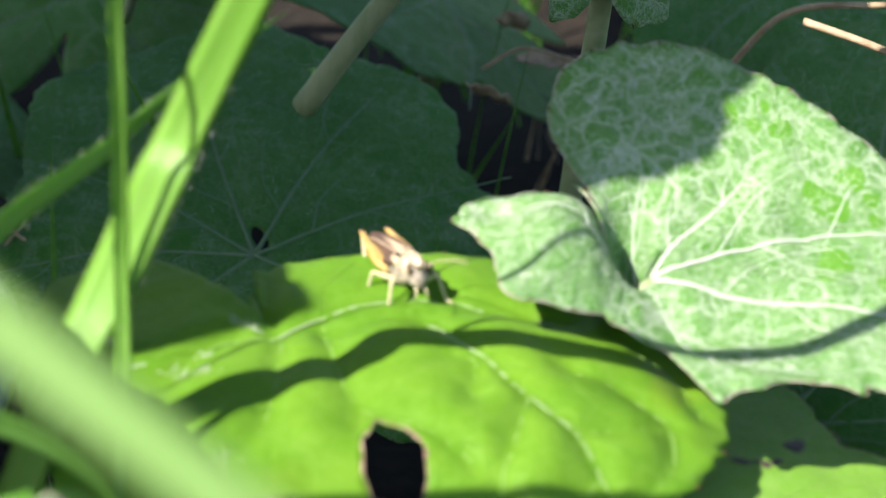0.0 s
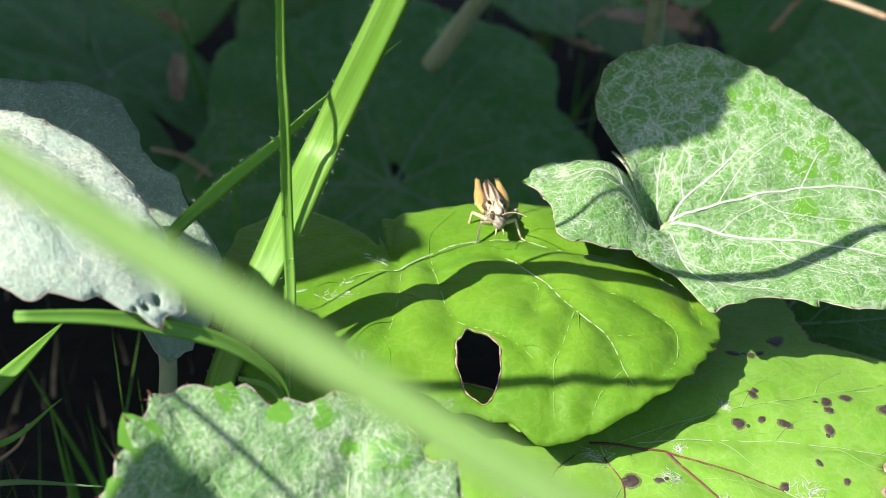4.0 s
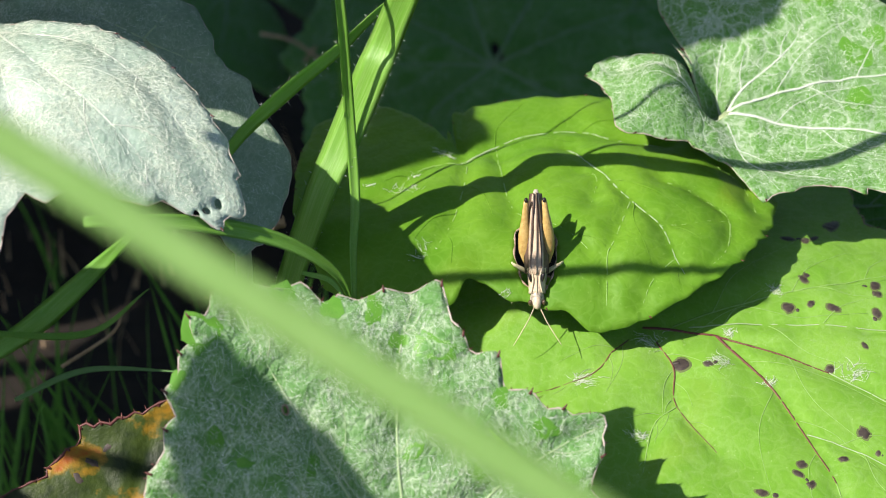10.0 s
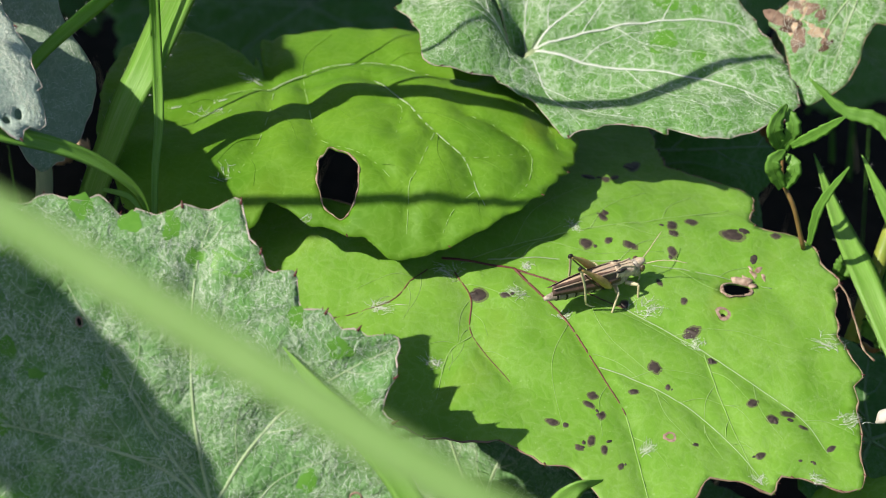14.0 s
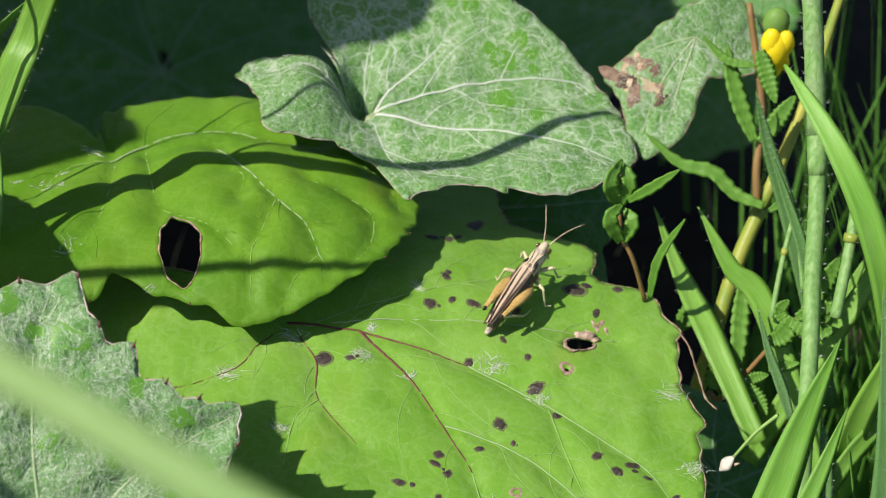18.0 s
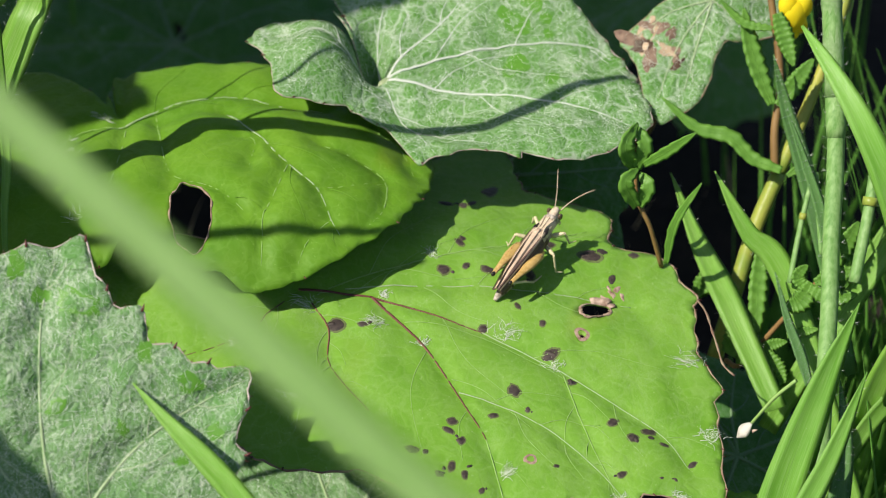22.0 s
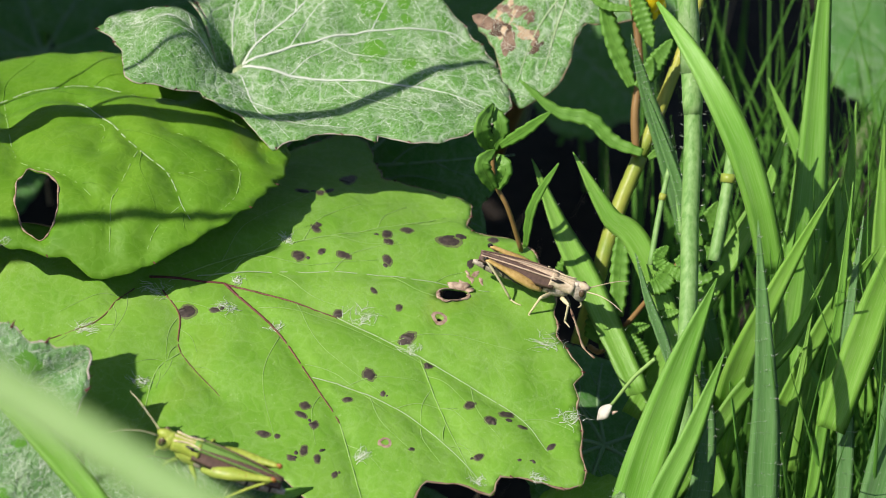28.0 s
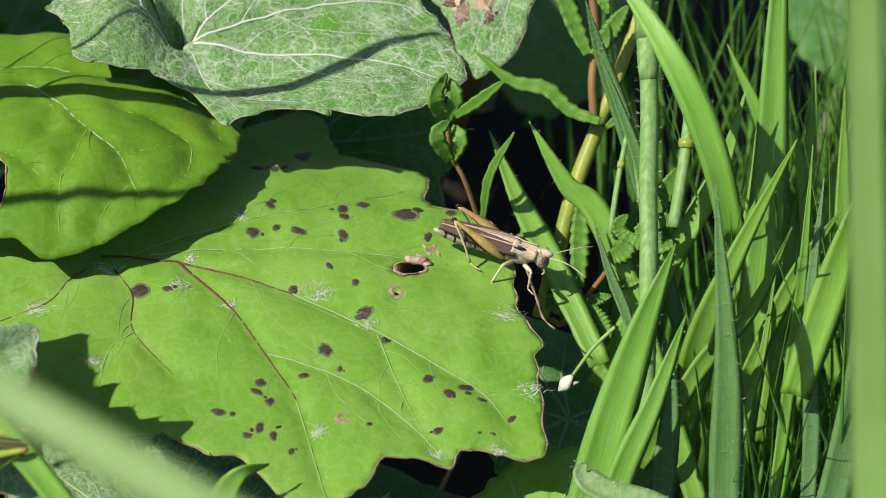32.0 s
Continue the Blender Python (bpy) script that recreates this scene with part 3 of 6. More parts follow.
    def patch(self, parent, name, u, v, size, material, label="", squash=0.8, seed=0, lift=0.09, inner=0.0, rag=0.3):
        """A small flat mark of uneven outline that lies on the blade (a ring, with inner)."""
        rng = random.Random(seed)
        turn, n = rng.uniform(0, 6.28), 14
        bm = bmesh.new()
        rim, core = [], []
        for i in range(n):
            a = 2 * math.pi * i / n
            r = size * (1 + rag * noise.noise(Vector((math.cos(a) * 1.5, math.sin(a) * 1.5, seed * 3.7))))
            x, y = r * math.cos(a), r * squash * math.sin(a)
            x, y = x * math.cos(turn) - y * math.sin(turn), x * math.sin(turn) + y * math.cos(turn)
            rim.append(bm.verts.new(self.at(u + x, v + y, 0.01)))
            core.append(bm.verts.new(self.at(u + x * (inner or 0.8), v + y * (inner or 0.8), lift)))
        for i in range(n):
            bm.faces.new((rim[i], rim[(i + 1) % n], core[(i + 1) % n], core[i]))
        if not inner:
            bm.faces.new(core)
        return part(name, bm, material, parent, label)


def curve_down(bm, a, b, sag, r0, r1, sides=8):
    """A stalk from a to b with a soft bow."""
    mid = a.lerp(b, 0.5) + Vector(sag)
    return tube(bm, smooth_path([a, mid, b], 16), (r0, r1), sides)


GROUND = -0.11

# ---- ground ----
bm = bmesh.new()
size = [-60, -12, -3, -1.0, *np.linspace(-0.5, 0.7, 61), 1.2, 3, 12, 60]
rows = [[bm.verts.new((x, y, GROUND + (0.012 * noise.noise(Vector((x * 14, y * 14, 3))) + 0.004 * noise.noise(Vector((x * 60, y * 60, 9))) if abs(x) < 1 and abs(y) < 1 else 0.0))) for x in size] for y in size]
for a, b in zip(rows, rows[1:]):
    for k in range(len(size) - 1):
        bm.faces.new((a[k], a[k + 1], b[k + 1], b[k]))
ground = part("ground", bm, SHADED_SOIL, None)
tagged(ground, "soil under the plants, darkened for their shade", "ground", kind="structure")


# ---- the leaf with a round hole ----
def dome(u, v):
    x, y = u / 10 -3.407, v / 10 +2.899
    h = 2.35 - np.where(x > -1.2, 0.075, 0.006) * (x + 1.2) ** 2 - 0.20 * np.maximum(0, 1 - y) ** 2 - 0.02 * np.maximum(0, y - 1.5) ** 2
    fold = 1.6 * np.exp(-((u / 1.3) ** 2)) * np.clip((v + 2) / 6, 0, 1) + 0.8 * np.exp(-(((v - 0.2 * u) / 2.0) ** 2)) * np.clip(u / 8, 0, 1) * np.clip((42 - u) / 20, 0, 1)
    return (h - 2.276) * 10 - fold


MARGIN = [(99, 3.4), (105, 9.9), (97, 16.6), (87, 19.9), (71, 21.8), (50, 27.7), (37, 34.4), (26, 43.6), (13, 51.0), (1, 56.5), (-8, 57.5), (-16, 57.1), (-27, 55.7), (-37, 53.3), (-49, 50.9), (-59, 48.0), (-62, 46.0), (-63, 43.5), (-68, 40.7), (-73, 38.0), (-76, 37.5), (-81, 34.6), (-85, 32.7), (-88, 33.1), (-90, 35.9), (-99, 38.8), (-111, 40.7), (-125, 40.1), (-140, 35.4), (-167, 30.5), (170, 29.9), (149, 31.4), (138, 30.4), (131, 28.7), (124, 22.9), (119, 14.7), (114, 6.0)]
VEINS = [[(0.0, 0.0), (5.4, 4.1), (11.6, 8.0), (21.0, 9.2), (28.3, 6.7), (37.7, 5.6)], [(6.5, 3.8), (7.4, -3.1), (9.9, -16.3), (16.6, -20.9), (22.0, -26.5), (23.2, -28.5)], [(19.5, 3.1), (26.1, -6.9), (31.1, -14.6), (35.5, -20.0), (37.8, -27.0), (39.3, -30.1)], [(0.0, 0.0), (-6.7, -2.1), (-11.3, -9.1), (-13.7, -11.6)], [(1.4, 0.8), (0.4, -12.0), (-2.6, -23.4), (-6.4, -26.9)]]
CREASES = [[(30.6, -13.8), (27.5, -24.6), (26.0, -28.2), (25.8, -32.3), (25.5, -37.6)], [(36.4, -6.2), (42.4, -8.8), (47.4, -12.8), (48.0, -20.4)], [(35.5, -20.0), (41.1, -18.2), (47.3, -15.0)], [(9.9, -16.3), (9.7, -20.5)], [(22.1, -5.9), (24.6, -7.8), (23.6, -15.2)], [(37.8, -27.0), (33.7, -32.0), (31.6, -36.6)], [(45.0, 4.6), (51.1, -1.2), (53.2, -9.5)], [(48.3, -14.1), (46.9, -23.2), (42.6, -29.2)]]
leaf = Leaf(MARGIN, dome, (7.0, 0.7), [(13.5, -27.8, 3.6, 7.2, 6)], 11, VEINS + CREASES, 1.7, 1.2, 0.7)
holed = thing("butterbur_leaf", Vector((-3.41, 2.90, 2.28)) * CM, "bright green domed butterbur leaf with an eaten oval hole", "leaf", "butterbur leaves")
leaf.lamina(holed, GREEN_LEAF)
for k, v in enumerate(VEINS):
    leaf.vein(holed, v, (0.26, 0.15, 0.24, 0.2, 0.12)[k], 0.07, VEIN_PALE if k in (0, 2) else VEIN_GREEN, lift=0.06)
    leaf.branches(holed, v, 0.13, GREEN_LEAF, 0.3, 0.45, k)
for v in CREASES:
    leaf.vein(holed, v, 0.12, 0.05, VEIN_GREEN, lift=0.05)
for rim in leaf.hole_rims():
    bm = tube(bmesh.new(), [leaf.at(u, v, 0.02) for u, v in rim + rim[:1]], [random.choice((0.06, 0.1, 0.14, 0.24)) * MM for _ in rim + rim[:1]], 5)
    part("hole_rim", bm, RIM, holed, "brown dried edge of the eaten hole")
leaf.edge_teeth(holed, RED_EDGE, 2, 0.35)
leaf.tufts(holed, [(-3.3, 2.4, 0.9), (-2.2, 1.4, 0.8), (-7.5, -9.8, 1.2), (-11.3, -9.1, 1.0), (-8.5, -5.6, 1.0), (-5.4, -26.4, 1.1), (-6.4, -28.1, 0.9), (-16.4, -8.4, 0.7), (8.3, -35.6, 0.6)], 12)
part("petiole", curve_down(bmesh.new(), Vector((0, 0.5, -2.4)) * MM, Vector((-0.01, 0.03, GROUND - 2.276 * CM)), (0, 0.012, 0), 0.0022, 0.003), PETIOLE, holed)

# ---- the spotted leaf ----
def tilted(u, v):
    return -(0.1073 * u - 0.1808 * v) + 1.5 * np.exp(-((u - 40) ** 2 + (v + 20) ** 2) / 900.0) - 0.0012 * np.maximum(0, np.hypot(u - 30, v + 15) - 25) ** 2 - 0.004 * np.maximum(0, -u - 6) ** 2 - 0.32 * np.maximum(0, v - 10) ** 2 / (np.maximum(0, v - 10) + 8)


MARGIN = [(61, 44.7), (62, 59.7), (58, 67.0), (53, 68.1), (45, 58.8), (38, 54.3), (32, 58.2), (25, 63.3), (23, 63.7), (18, 59.6), (13, 58.3), (12, 64.5), (11, 67.4), (5, 69.2), (1, 71.7), (0, 69.9), (-4, 70.0), (-9, 70.1), (-12, 72.5), (-14, 75.4), (-17, 74.1), (-20, 75.4), (-24, 77.3), (-33, 82.4), (-33, 78.3), (-35, 75.3), (-36, 70.2), (-41, 70.6), (-42, 65.3), (-46, 62.0), (-52, 64.4), (-61, 71.2), (-59, 62.3), (-59, 56.7), (-59, 51.9), (-64, 49.2), (-70, 47.3), (-74, 42.3), (-78, 41.0), (-97, 40.0), (-120, 33.0), (-136, 29.1), (-177, 32.4), (168, 40.3), (159, 38.0), (152, 33.3), (147, 22.8), (144, 12.0), (110, 6.0), (90, 12.0)]
VEINS = [[(0.0, 0.0), (12.8, -1.2), (31.6, -8.7), (45.1, -17.6), (59.9, -28.8), (64.6, -35.9)], [(12.8, -1.2), (20.0, -10.7), (24.2, -18.1), (30.6, -32.6), (34.8, -56.7)], [(8.1, 0.3), (18.8, 1.9), (34.4, 2.2), (48.0, 1.0), (58.8, -0.3)], [(2.3, -3.2), (5.0, -9.0), (5.1, -17.3), (11.7, -27.5)], [(5.1, -17.3), (0.9, -21.9), (-1.2, -31.8)], [(-2.4, -2.8), (-5.3, -5.9), (-9.1, -11.1), (-21.0, -15.6)], [(26.7, -22.4), (37.5, -27.4), (45.3, -33.1), (53.3, -43.5)], [(45.0, -18.3), (47.6, -29.4), (51.6, -42.4)], [(5.3, 0.3), (21.1, 8.2), (37.3, 13.6), (53.2, 20.4)]]
leaf = Leaf(MARGIN, tilted, (6.0, 0.9), [(52.2, -2.4, 3.1, 2.0, 22), (49.0, -9.7, 0.6, 0.8, 0)], 5, VEINS, 1.2, 0.9, 0.6)
spotted = thing("butterbur_leaf", Vector((-0.23, -0.40, 0.91)) * CM, "yellow-green butterbur leaf with dark spots and red veins", "leaf", "butterbur leaves")
leaf.lamina(spotted, SPOTTED)
for k, v in enumerate(VEINS):
    if k in (0, 1):
        leaf.vein(spotted, v[:2], 0.36, 0.26, VEIN_RED, "dark red main vein")
        leaf.vein(spotted, v[1:3] if k == 0 else v[1:4], 0.27, 0.14, VEIN_BROWN if k else VEIN_RED)
        leaf.vein(spotted, v[2:] if k == 0 else v[3:], 0.16, 0.07, VEIN_PALE if k == 0 else VEIN_GREEN)
    else:
        leaf.vein(spotted, v, 0.22 if k == 3 else 0.16, 0.08, VEIN_BROWN if k in (3, 5) else VEIN_PALE if k in (2, 6) else VEIN_GREEN)
    leaf.branches(spotted, v, 0.09, VEIN_GREEN, 0.2, 0.42, k)
SPOTS = [(25.8, 5.5, 1.3), (29.8, 6.5, 0.8), (33.7, 5.6, 1.5), (41.7, 12.0, 1.5), (45.4, 13.8, 1.1), (41.9, 9.6, 0.9), (41.2, 5.1, 1.2), (38.3, -2.9, 0.8), (42.3, -7.0, 0.8), (52.6, 10.8, 2.1), (60.8, 12.1, 1.1), (6.4, -8.2, 1.5), (10.9, -8.6, 1.1), (31.9, -8.1, 1.0), (43.1, -13.9, 1.7), (46.3, -19.5, 0.9), (36.1, -22.5, 1.4), (32.2, -28.1, 1.0), (38.1, -26.2, 0.6)]
SPOTS += [(25.1, -29.5, 1.0), (24.4, -31.5, 1.0), (26.4, -33.6, 1.0), (18.1, -35.4, 1.1), (20.3, -35.9, 0.6), (24.4, -38.9, 1.1), (22.3, -40.4, 0.8), (26.5, -40.6, 1.0), (29.1, -43.4, 0.8), (52.4, -28.3, 1.0), (55.6, -31.1, 1.0), (58.5, -29.1, 1.3), (60.9, -31.6, 0.8), (65.2, -35.0, 1.0), (52.8, -38.4, 0.9), (41.9, -37.9, 0.5), (59.5, -38.9, 0.4), (61.8, -39.0, 0.4), (36.3, 32.8, 2.0), (32.3, 26.7, 1.3), (30.6, 25.6, 1.1), (27.5, 26.0, 1.3), (29.1, 13.1, 0.9), (29.7, 14.0, 0.6)]
rng = random.Random(17)
for k, (u, v, s) in enumerate(SPOTS):
    size, flat = s * rng.uniform(0.85, 1.08), rng.uniform(0.5, 0.9)
    leaf.patch(spotted, "spot_edge", u, v, size * 1.18, HALO, "dull brownish edge of a spot", flat, k, 0.04, rag=0.3)
    leaf.patch(spotted, "spot", u, v, size * 0.95, SPOT, squash=flat, seed=k, rag=0.3)
    if k % 3 == 0:
        a = rng.uniform(0, 6.28)
        leaf.patch(spotted, "spot", u + math.cos(a) * s * 1.25, v + math.sin(a) * s * 1.1, s * rng.uniform(0.25, 0.5), SPOT, squash=0.7, seed=k + 90)
    if k % 4 == 1:
        leaf.patch(spotted, "spot", u + rng.uniform(-0.7, 0.7) * s, v + rng.uniform(-0.4, 0.4) * s, s * 0.6, SPOT, squash=0.6, seed=k + 140, lift=0.12)
for u, v, s in [(31.9, -8.1, 1.0), (43.1, -13.5, 1.3), (46.1, -19.5, 0.9), (5.5, -7.9, 1.0), (27.4, -38.8, 0.7)]:
    leaf.patch(spotted, "spot", u, v, s * 0.8, SPOT, "dark stain along a vein", 0.4, int(s * 50), 0.2)
for k, (u, v, s) in enumerate([(37.7, -36.9, 1.3), (49.1, -8.9, 1.7)]):
    leaf.patch(spotted, "withered_ring", u, v, s * 0.9, RIM, "pale brown withered ring", 0.8, 50 + k, 0.12, 0.55)
rim = leaf.hole_rims()[0]
bm = tube(bmesh.new(), [leaf.at(u, v, 0.1) for u, v in rim + rim[:1]], [random.uniform(0.08, 0.28) * MM for _ in rim + rim[:1]], 6, 0.5)
part("hole_rim", bm, RIM, spotted, "papery brown edge of a torn hole")
u0, v0 = np.mean(rim, 0)
for k, (i, out, h) in enumerate(((2, 1.35, 0.5), (4, 1.5, 0.7), (11, 0.78, 0.3), (17, 1.12, 0.3), (22, 0.8, 0.3))):
    bm = bmesh.new()
    n = len(rim)
    q = [rim[(i + d) % n] for d in (-2, -1, 0, 1, 2)]
    lo = [bm.verts.new(leaf.at(u, v, 0.15)) for u, v in q]
    hi = [bm.verts.new(leaf.at(u0 + (u - u0) * (out + 0.12 * (d % 2)), v0 + (v - v0) * (out + 0.1 * (d % 2)), h * (0.6 + 0.4 * ((d + k) % 2)))) for d, (u, v) in enumerate(q)]
    for a in range(4):
        bm.faces.new((lo[a], lo[a + 1], hi[a + 1], hi[a]))
    flap = part("dry_flap", bm, RIM, spotted, "curled papery scrap at the torn hole")
    m = flap.modifiers.new("thickness", "SOLIDIFY")
    m.thickness = 0.00012
for k, (u, v, r) in enumerate(((54.4, 1.0, 1.2), (55.6, 2.0, 0.9), (56.6, 3.0, 1.0), (57.4, 1.8, 0.7), (55.2, 3.2, 0.6))):
    leaf.patch(spotted, "dry_scrap", u, v, r, RIM, "pale papery scrap beside the torn hole", 0.5, 70 + k, 0.1, rag=1.0)
leaf.patch(spotted, "spot", 56.0, 5.2, 1.1, SPOT, squash=0.6, seed=97)
curl = [leaf.at(u, v, h) for u, v, h in ((70.9, 1.5, 0.3), (72.0, -2.0, 0.9), (72.6, -5.5, 0.4), (73.0, -9.5, 0.8), (73.6, -13.0, 0.2), (75.2, -15.6, 0.5))]
part("curled_edge", tube(bmesh.new(), smooth_path(curl, 20), [0.00012 + 0.0002 * abs(math.sin(i * 0.9)) for i in range(21)], 6, 0.45), EDGE, spotted, "dried brown curl of the margin")
leaf.tufts(spotted, [(1.8, -3.5, 1.5), (-10.9, -12.7, 1.5), (13.5, -7.9, 1.3), (20.8, -12.2, 0.8), (35.3, -9.4, 1.7), (15.2, -1.0, 0.8), (67.9, -13.1, 1.7), (33.2, -39.7, 1.1), (68.8, -29.6, 1.5), (43.3, -16.4, 1.1), (5.6, 11.3, 1.3), (24.1, 9.8, 1.0), (-1.9, -24.5, 1.1), (52.0, -43.0, 0.9), (61.8, -42.5, 0.9)])
leaf.edge_teeth(spotted, RED_EDGE, 1, 0.4)
leaf.border(spotted, EDGE, 0.2)
leaf.spines(spotted, RED_EDGE, 0.5)
part("petiole", curve_down(bmesh.new(), Vector((0, 0.4, -2.2)) * MM, Vector((-0.02, 0.02, GROUND - 0.915 * CM)), (-0.01, 0.012, 0), 0.002, 0.003), STEM_BROWN, spotted)


# ---- the netted hoary leaf with a rolled lobe ----
def rising(u, v):
    x, y = u / 10 + 1.559, v / 10 + 4.543
    s = np.clip((0.9 - x) / 2.2, 0, 1)
    s = s * s * (3 - 2 * s)
    h = 2.0 + 0.05 * (y - 4.5) + 0.55 * np.maximum(0, y - 4.9) * (1 - s) - 0.09 * np.maximum(0, 4.0 - y) ** 2 * (1 - 0.3 * s) - 0.02 * np.maximum(0, x - 3) ** 2
    roll = 0.85 * np.exp(-(((x - 0.35) / 0.75) ** 2) - ((y - 4.7) / 0.9) ** 2) - 1.0 * np.exp(-(((x - 1.25) / 0.26) ** 2) - ((y - 5.1) / 0.45) ** 2)
    trough = 0.4 * np.exp(-(((y - 3.7) / 0.6) ** 2) - ((x - 2.4) / 1.5) ** 2)
    return (h + roll - trough + 0.45 * s - 2.120) * 10


MARGIN = [(137, 6.0), (130, 4.5), (123, 8.0), (124, 14.0), (125, 19.7), (120, 24.8), (110, 31.3), (98, 33.4), (80, 34.4), (61, 34.5), (50, 34.9), (39, 36.5), (29, 38.6), (20, 40.5), (13, 43.3), (6, 46.6), (-4, 48.8), (-13, 50.5), (-21, 48.0), (-30, 42.5), (-37, 37.9), (-44, 32.9), (-41, 30.5), (-45, 28.0), (-52, 24.5), (-63, 23.3), (-74, 22.8), (-79, 23.7), (-81, 21.6), (-87, 16.9), (-97, 11.7), (-115, 12.0), (-131, 11.7), (-141, 15.3), (-150, 19.1), (-154, 22.4), (-159, 22.8), (-167, 22.0), (-178, 22.3), (172, 23.3), (169, 24.9), (166, 27.3), (160, 27.0), (150, 25.6), (146, 20.4), (143, 14.3), (141, 11.2)]
VEINS = [[(0.2, 1.5), (10.8, -1.5), (23.5, -4.0), (36.1, -7.6), (45.3, -12.3)], [(0.3, 2.6), (11.3, 5.9), (24.6, 8.4), (38.9, 8.6), (43.2, 6.6)], [(-0.2, 3.0), (4.9, 8.1), (11.7, 13.3), (15.3, 17.4)], [(-0.4, -1.1), (2.9, -9.3), (8.9, -14.8), (18.1, -17.8)], [(-2.0, -0.1), (-8.4, 2.9), (-14.7, 6.5), (-21.1, 9.2)], [(-0.7, 4.1), (-1.6, 9.3), (-0.2, 15.6)]]
leaf = Leaf(MARGIN, rising, (6.5, 0.8), [], 8, VEINS, 1.2, 1.1, 0.9)
netted = thing("butterbur_leaf", Matrix.Translation(Vector((1.52, 3.77, 2.61)) * CM) @ Matrix.Scale(0.98, 4), "grey-green hoary butterbur leaf with white netted veins", "leaf", "butterbur leaves")
leaf.lamina(netted, HOARY_NET)
for k, v in enumerate(VEINS):
    leaf.vein(netted, v, (0.46, 0.40, 0.28, 0.14, 0.16, 0.26)[k], 0.07, VEIN_WHITE)
    leaf.branches(netted, v, 0.11, VEIN_WHITE, 0.26, 0.45, k)
for k, (u, v, s) in enumerate([(25.1, 3.6, 2.7), (31.2, 0.1, 1.9), (25.4, 11.9, 2.7), (29.3, 15.1, 1.7), (22.8, 13.7, 1.3)] + [(19.8, 21.9, 1.9), (16.0, 22.4, 1.2), (13.1, 24.1, 1.3), (23.4, 2.5, 2.5), (25.2, 5.5, 1.5), (27.5, 15.6, 1.3), (31.1, 12.8, 1.3), (31.3, 10.2, 1.1), (18.0, 24.9, 1.0)]):
    leaf.patch(netted, "bald_spot", u, v, s, BALD, "bare green island in the white felt", 0.75, k, 0.03)
leaf.edge_teeth(netted, RED_EDGE, 1, 0.4)
leaf.border(netted, EDGE_PALE, 0.11)
leaf.spines(netted, RED_EDGE, 0.35)
leaf.felt(netted, 3200, 2.6, 4, 0.022)
part("petiole", curve_down(bmesh.new(), Vector((0, 0.5, -2.6)) * MM, Vector((0.01, 0.05, GROUND - 2.120 * CM)), (0, 0.01, 0), 0.002, 0.003), PETIOLE, netted)

# ---- the hoary leaf with large teeth ----
FX, FY, FN = Vector((0.9944, 0.0807, -0.0677)), Vector((0.0000, 0.6429, 0.7660)), Vector((0.1053, -0.7617, 0.6393))
FRONT = Matrix.Translation(Vector((-3.80, -7.09, 1.12)) * CM) @ Matrix((FX, FY, FN)).transposed().to_4x4()


def cupped(u, v):
    return 0.0016 * (u + 4) ** 2 - 0.5 - 0.012 * np.maximum(0, v - 30) ** 2 - 0.003 * np.maximum(0, -v) ** 2


MARGIN = [(129, 54.8), (120, 55.4), (116, 52.1), (110, 51.5), (109, 47.4), (101, 46.6), (97, 45.8), (93, 46.5), (86, 47.9), (84, 43.8), (78, 37.6), (72, 38.3), (67, 33.6), (62, 34.4), (53, 34.3), (42, 38.7), (38, 35.6), (35, 31.9), (26, 29.6), (17, 26.8), (1, 31.9), (-7, 34.0), (-28, 30.3), (-53, 23.1), (-70, 17.9), (-74, 4.9), (-104, 18.3), (-135, 29.0), (-158, 31.7), (-179, 33.9), (174, 35.5), (169, 43.3), (164, 45.4), (153, 44.8), (143, 47.0), (140, 50.1), (134, 51.3)]
VEINS = [[(0.0, 0.0), (-8.4, 10.7), (-14.7, 21.0), (-21.4, 32.1), (-28.0, 44.1)], [(0.0, 0.0), (-2.8, 12.5), (-3.6, 24.7), (-2.9, 36.9), (-0.5, 44.7)], [(0.0, 0.0), (5.5, 9.1), (12.3, 16.3), (20.9, 21.6), (27.5, 24.8)], [(0.0, 0.0), (-8.3, 6.4), (-21.3, 10.5), (-34.1, 12.9), (-41.0, 10.2)], [(0.0, 0.0), (10.8, -0.3), (21.4, -2.8), (31.1, -2.7)], [(0.0, -0.4), (-9.9, -4.0), (-20.1, -10.1), (-26.8, -12.7)]]
leaf = Leaf(MARGIN, cupped, (7.0, 2.3), [(21.7, 1.9, 0.9, 0.8, 0), (9.2, -1.4, 0.6, 1.1, 0), (-20.6, 28.4, 0.45, 0.8, 15)], 21, VEINS, 1.6, 1.6, 2.2)
front = thing("butterbur_leaf", FRONT, "hoary green butterbur leaf with dark-tipped coarse teeth", "leaf", "butterbur leaves")
leaf.lamina(front, HOARY)
for k, v in enumerate(VEINS):
    leaf.vein(front, v, 0.36, 0.1, VEIN_PALE)
    leaf.branches(front, v, 0.12, VEIN_PALE, 0.24, 0.42, k)
bald = []
for rim in leaf.hole_rims():
    bm = tube(bmesh.new(), [leaf.at(u, v, 0.05) for u, v in rim + rim[:1]], [random.uniform(0.1, 0.22) * MM for _ in rim + rim[:1]], 5)
    part("hole_rim", bm, RIM, front, "pale brown edge of a small hole")
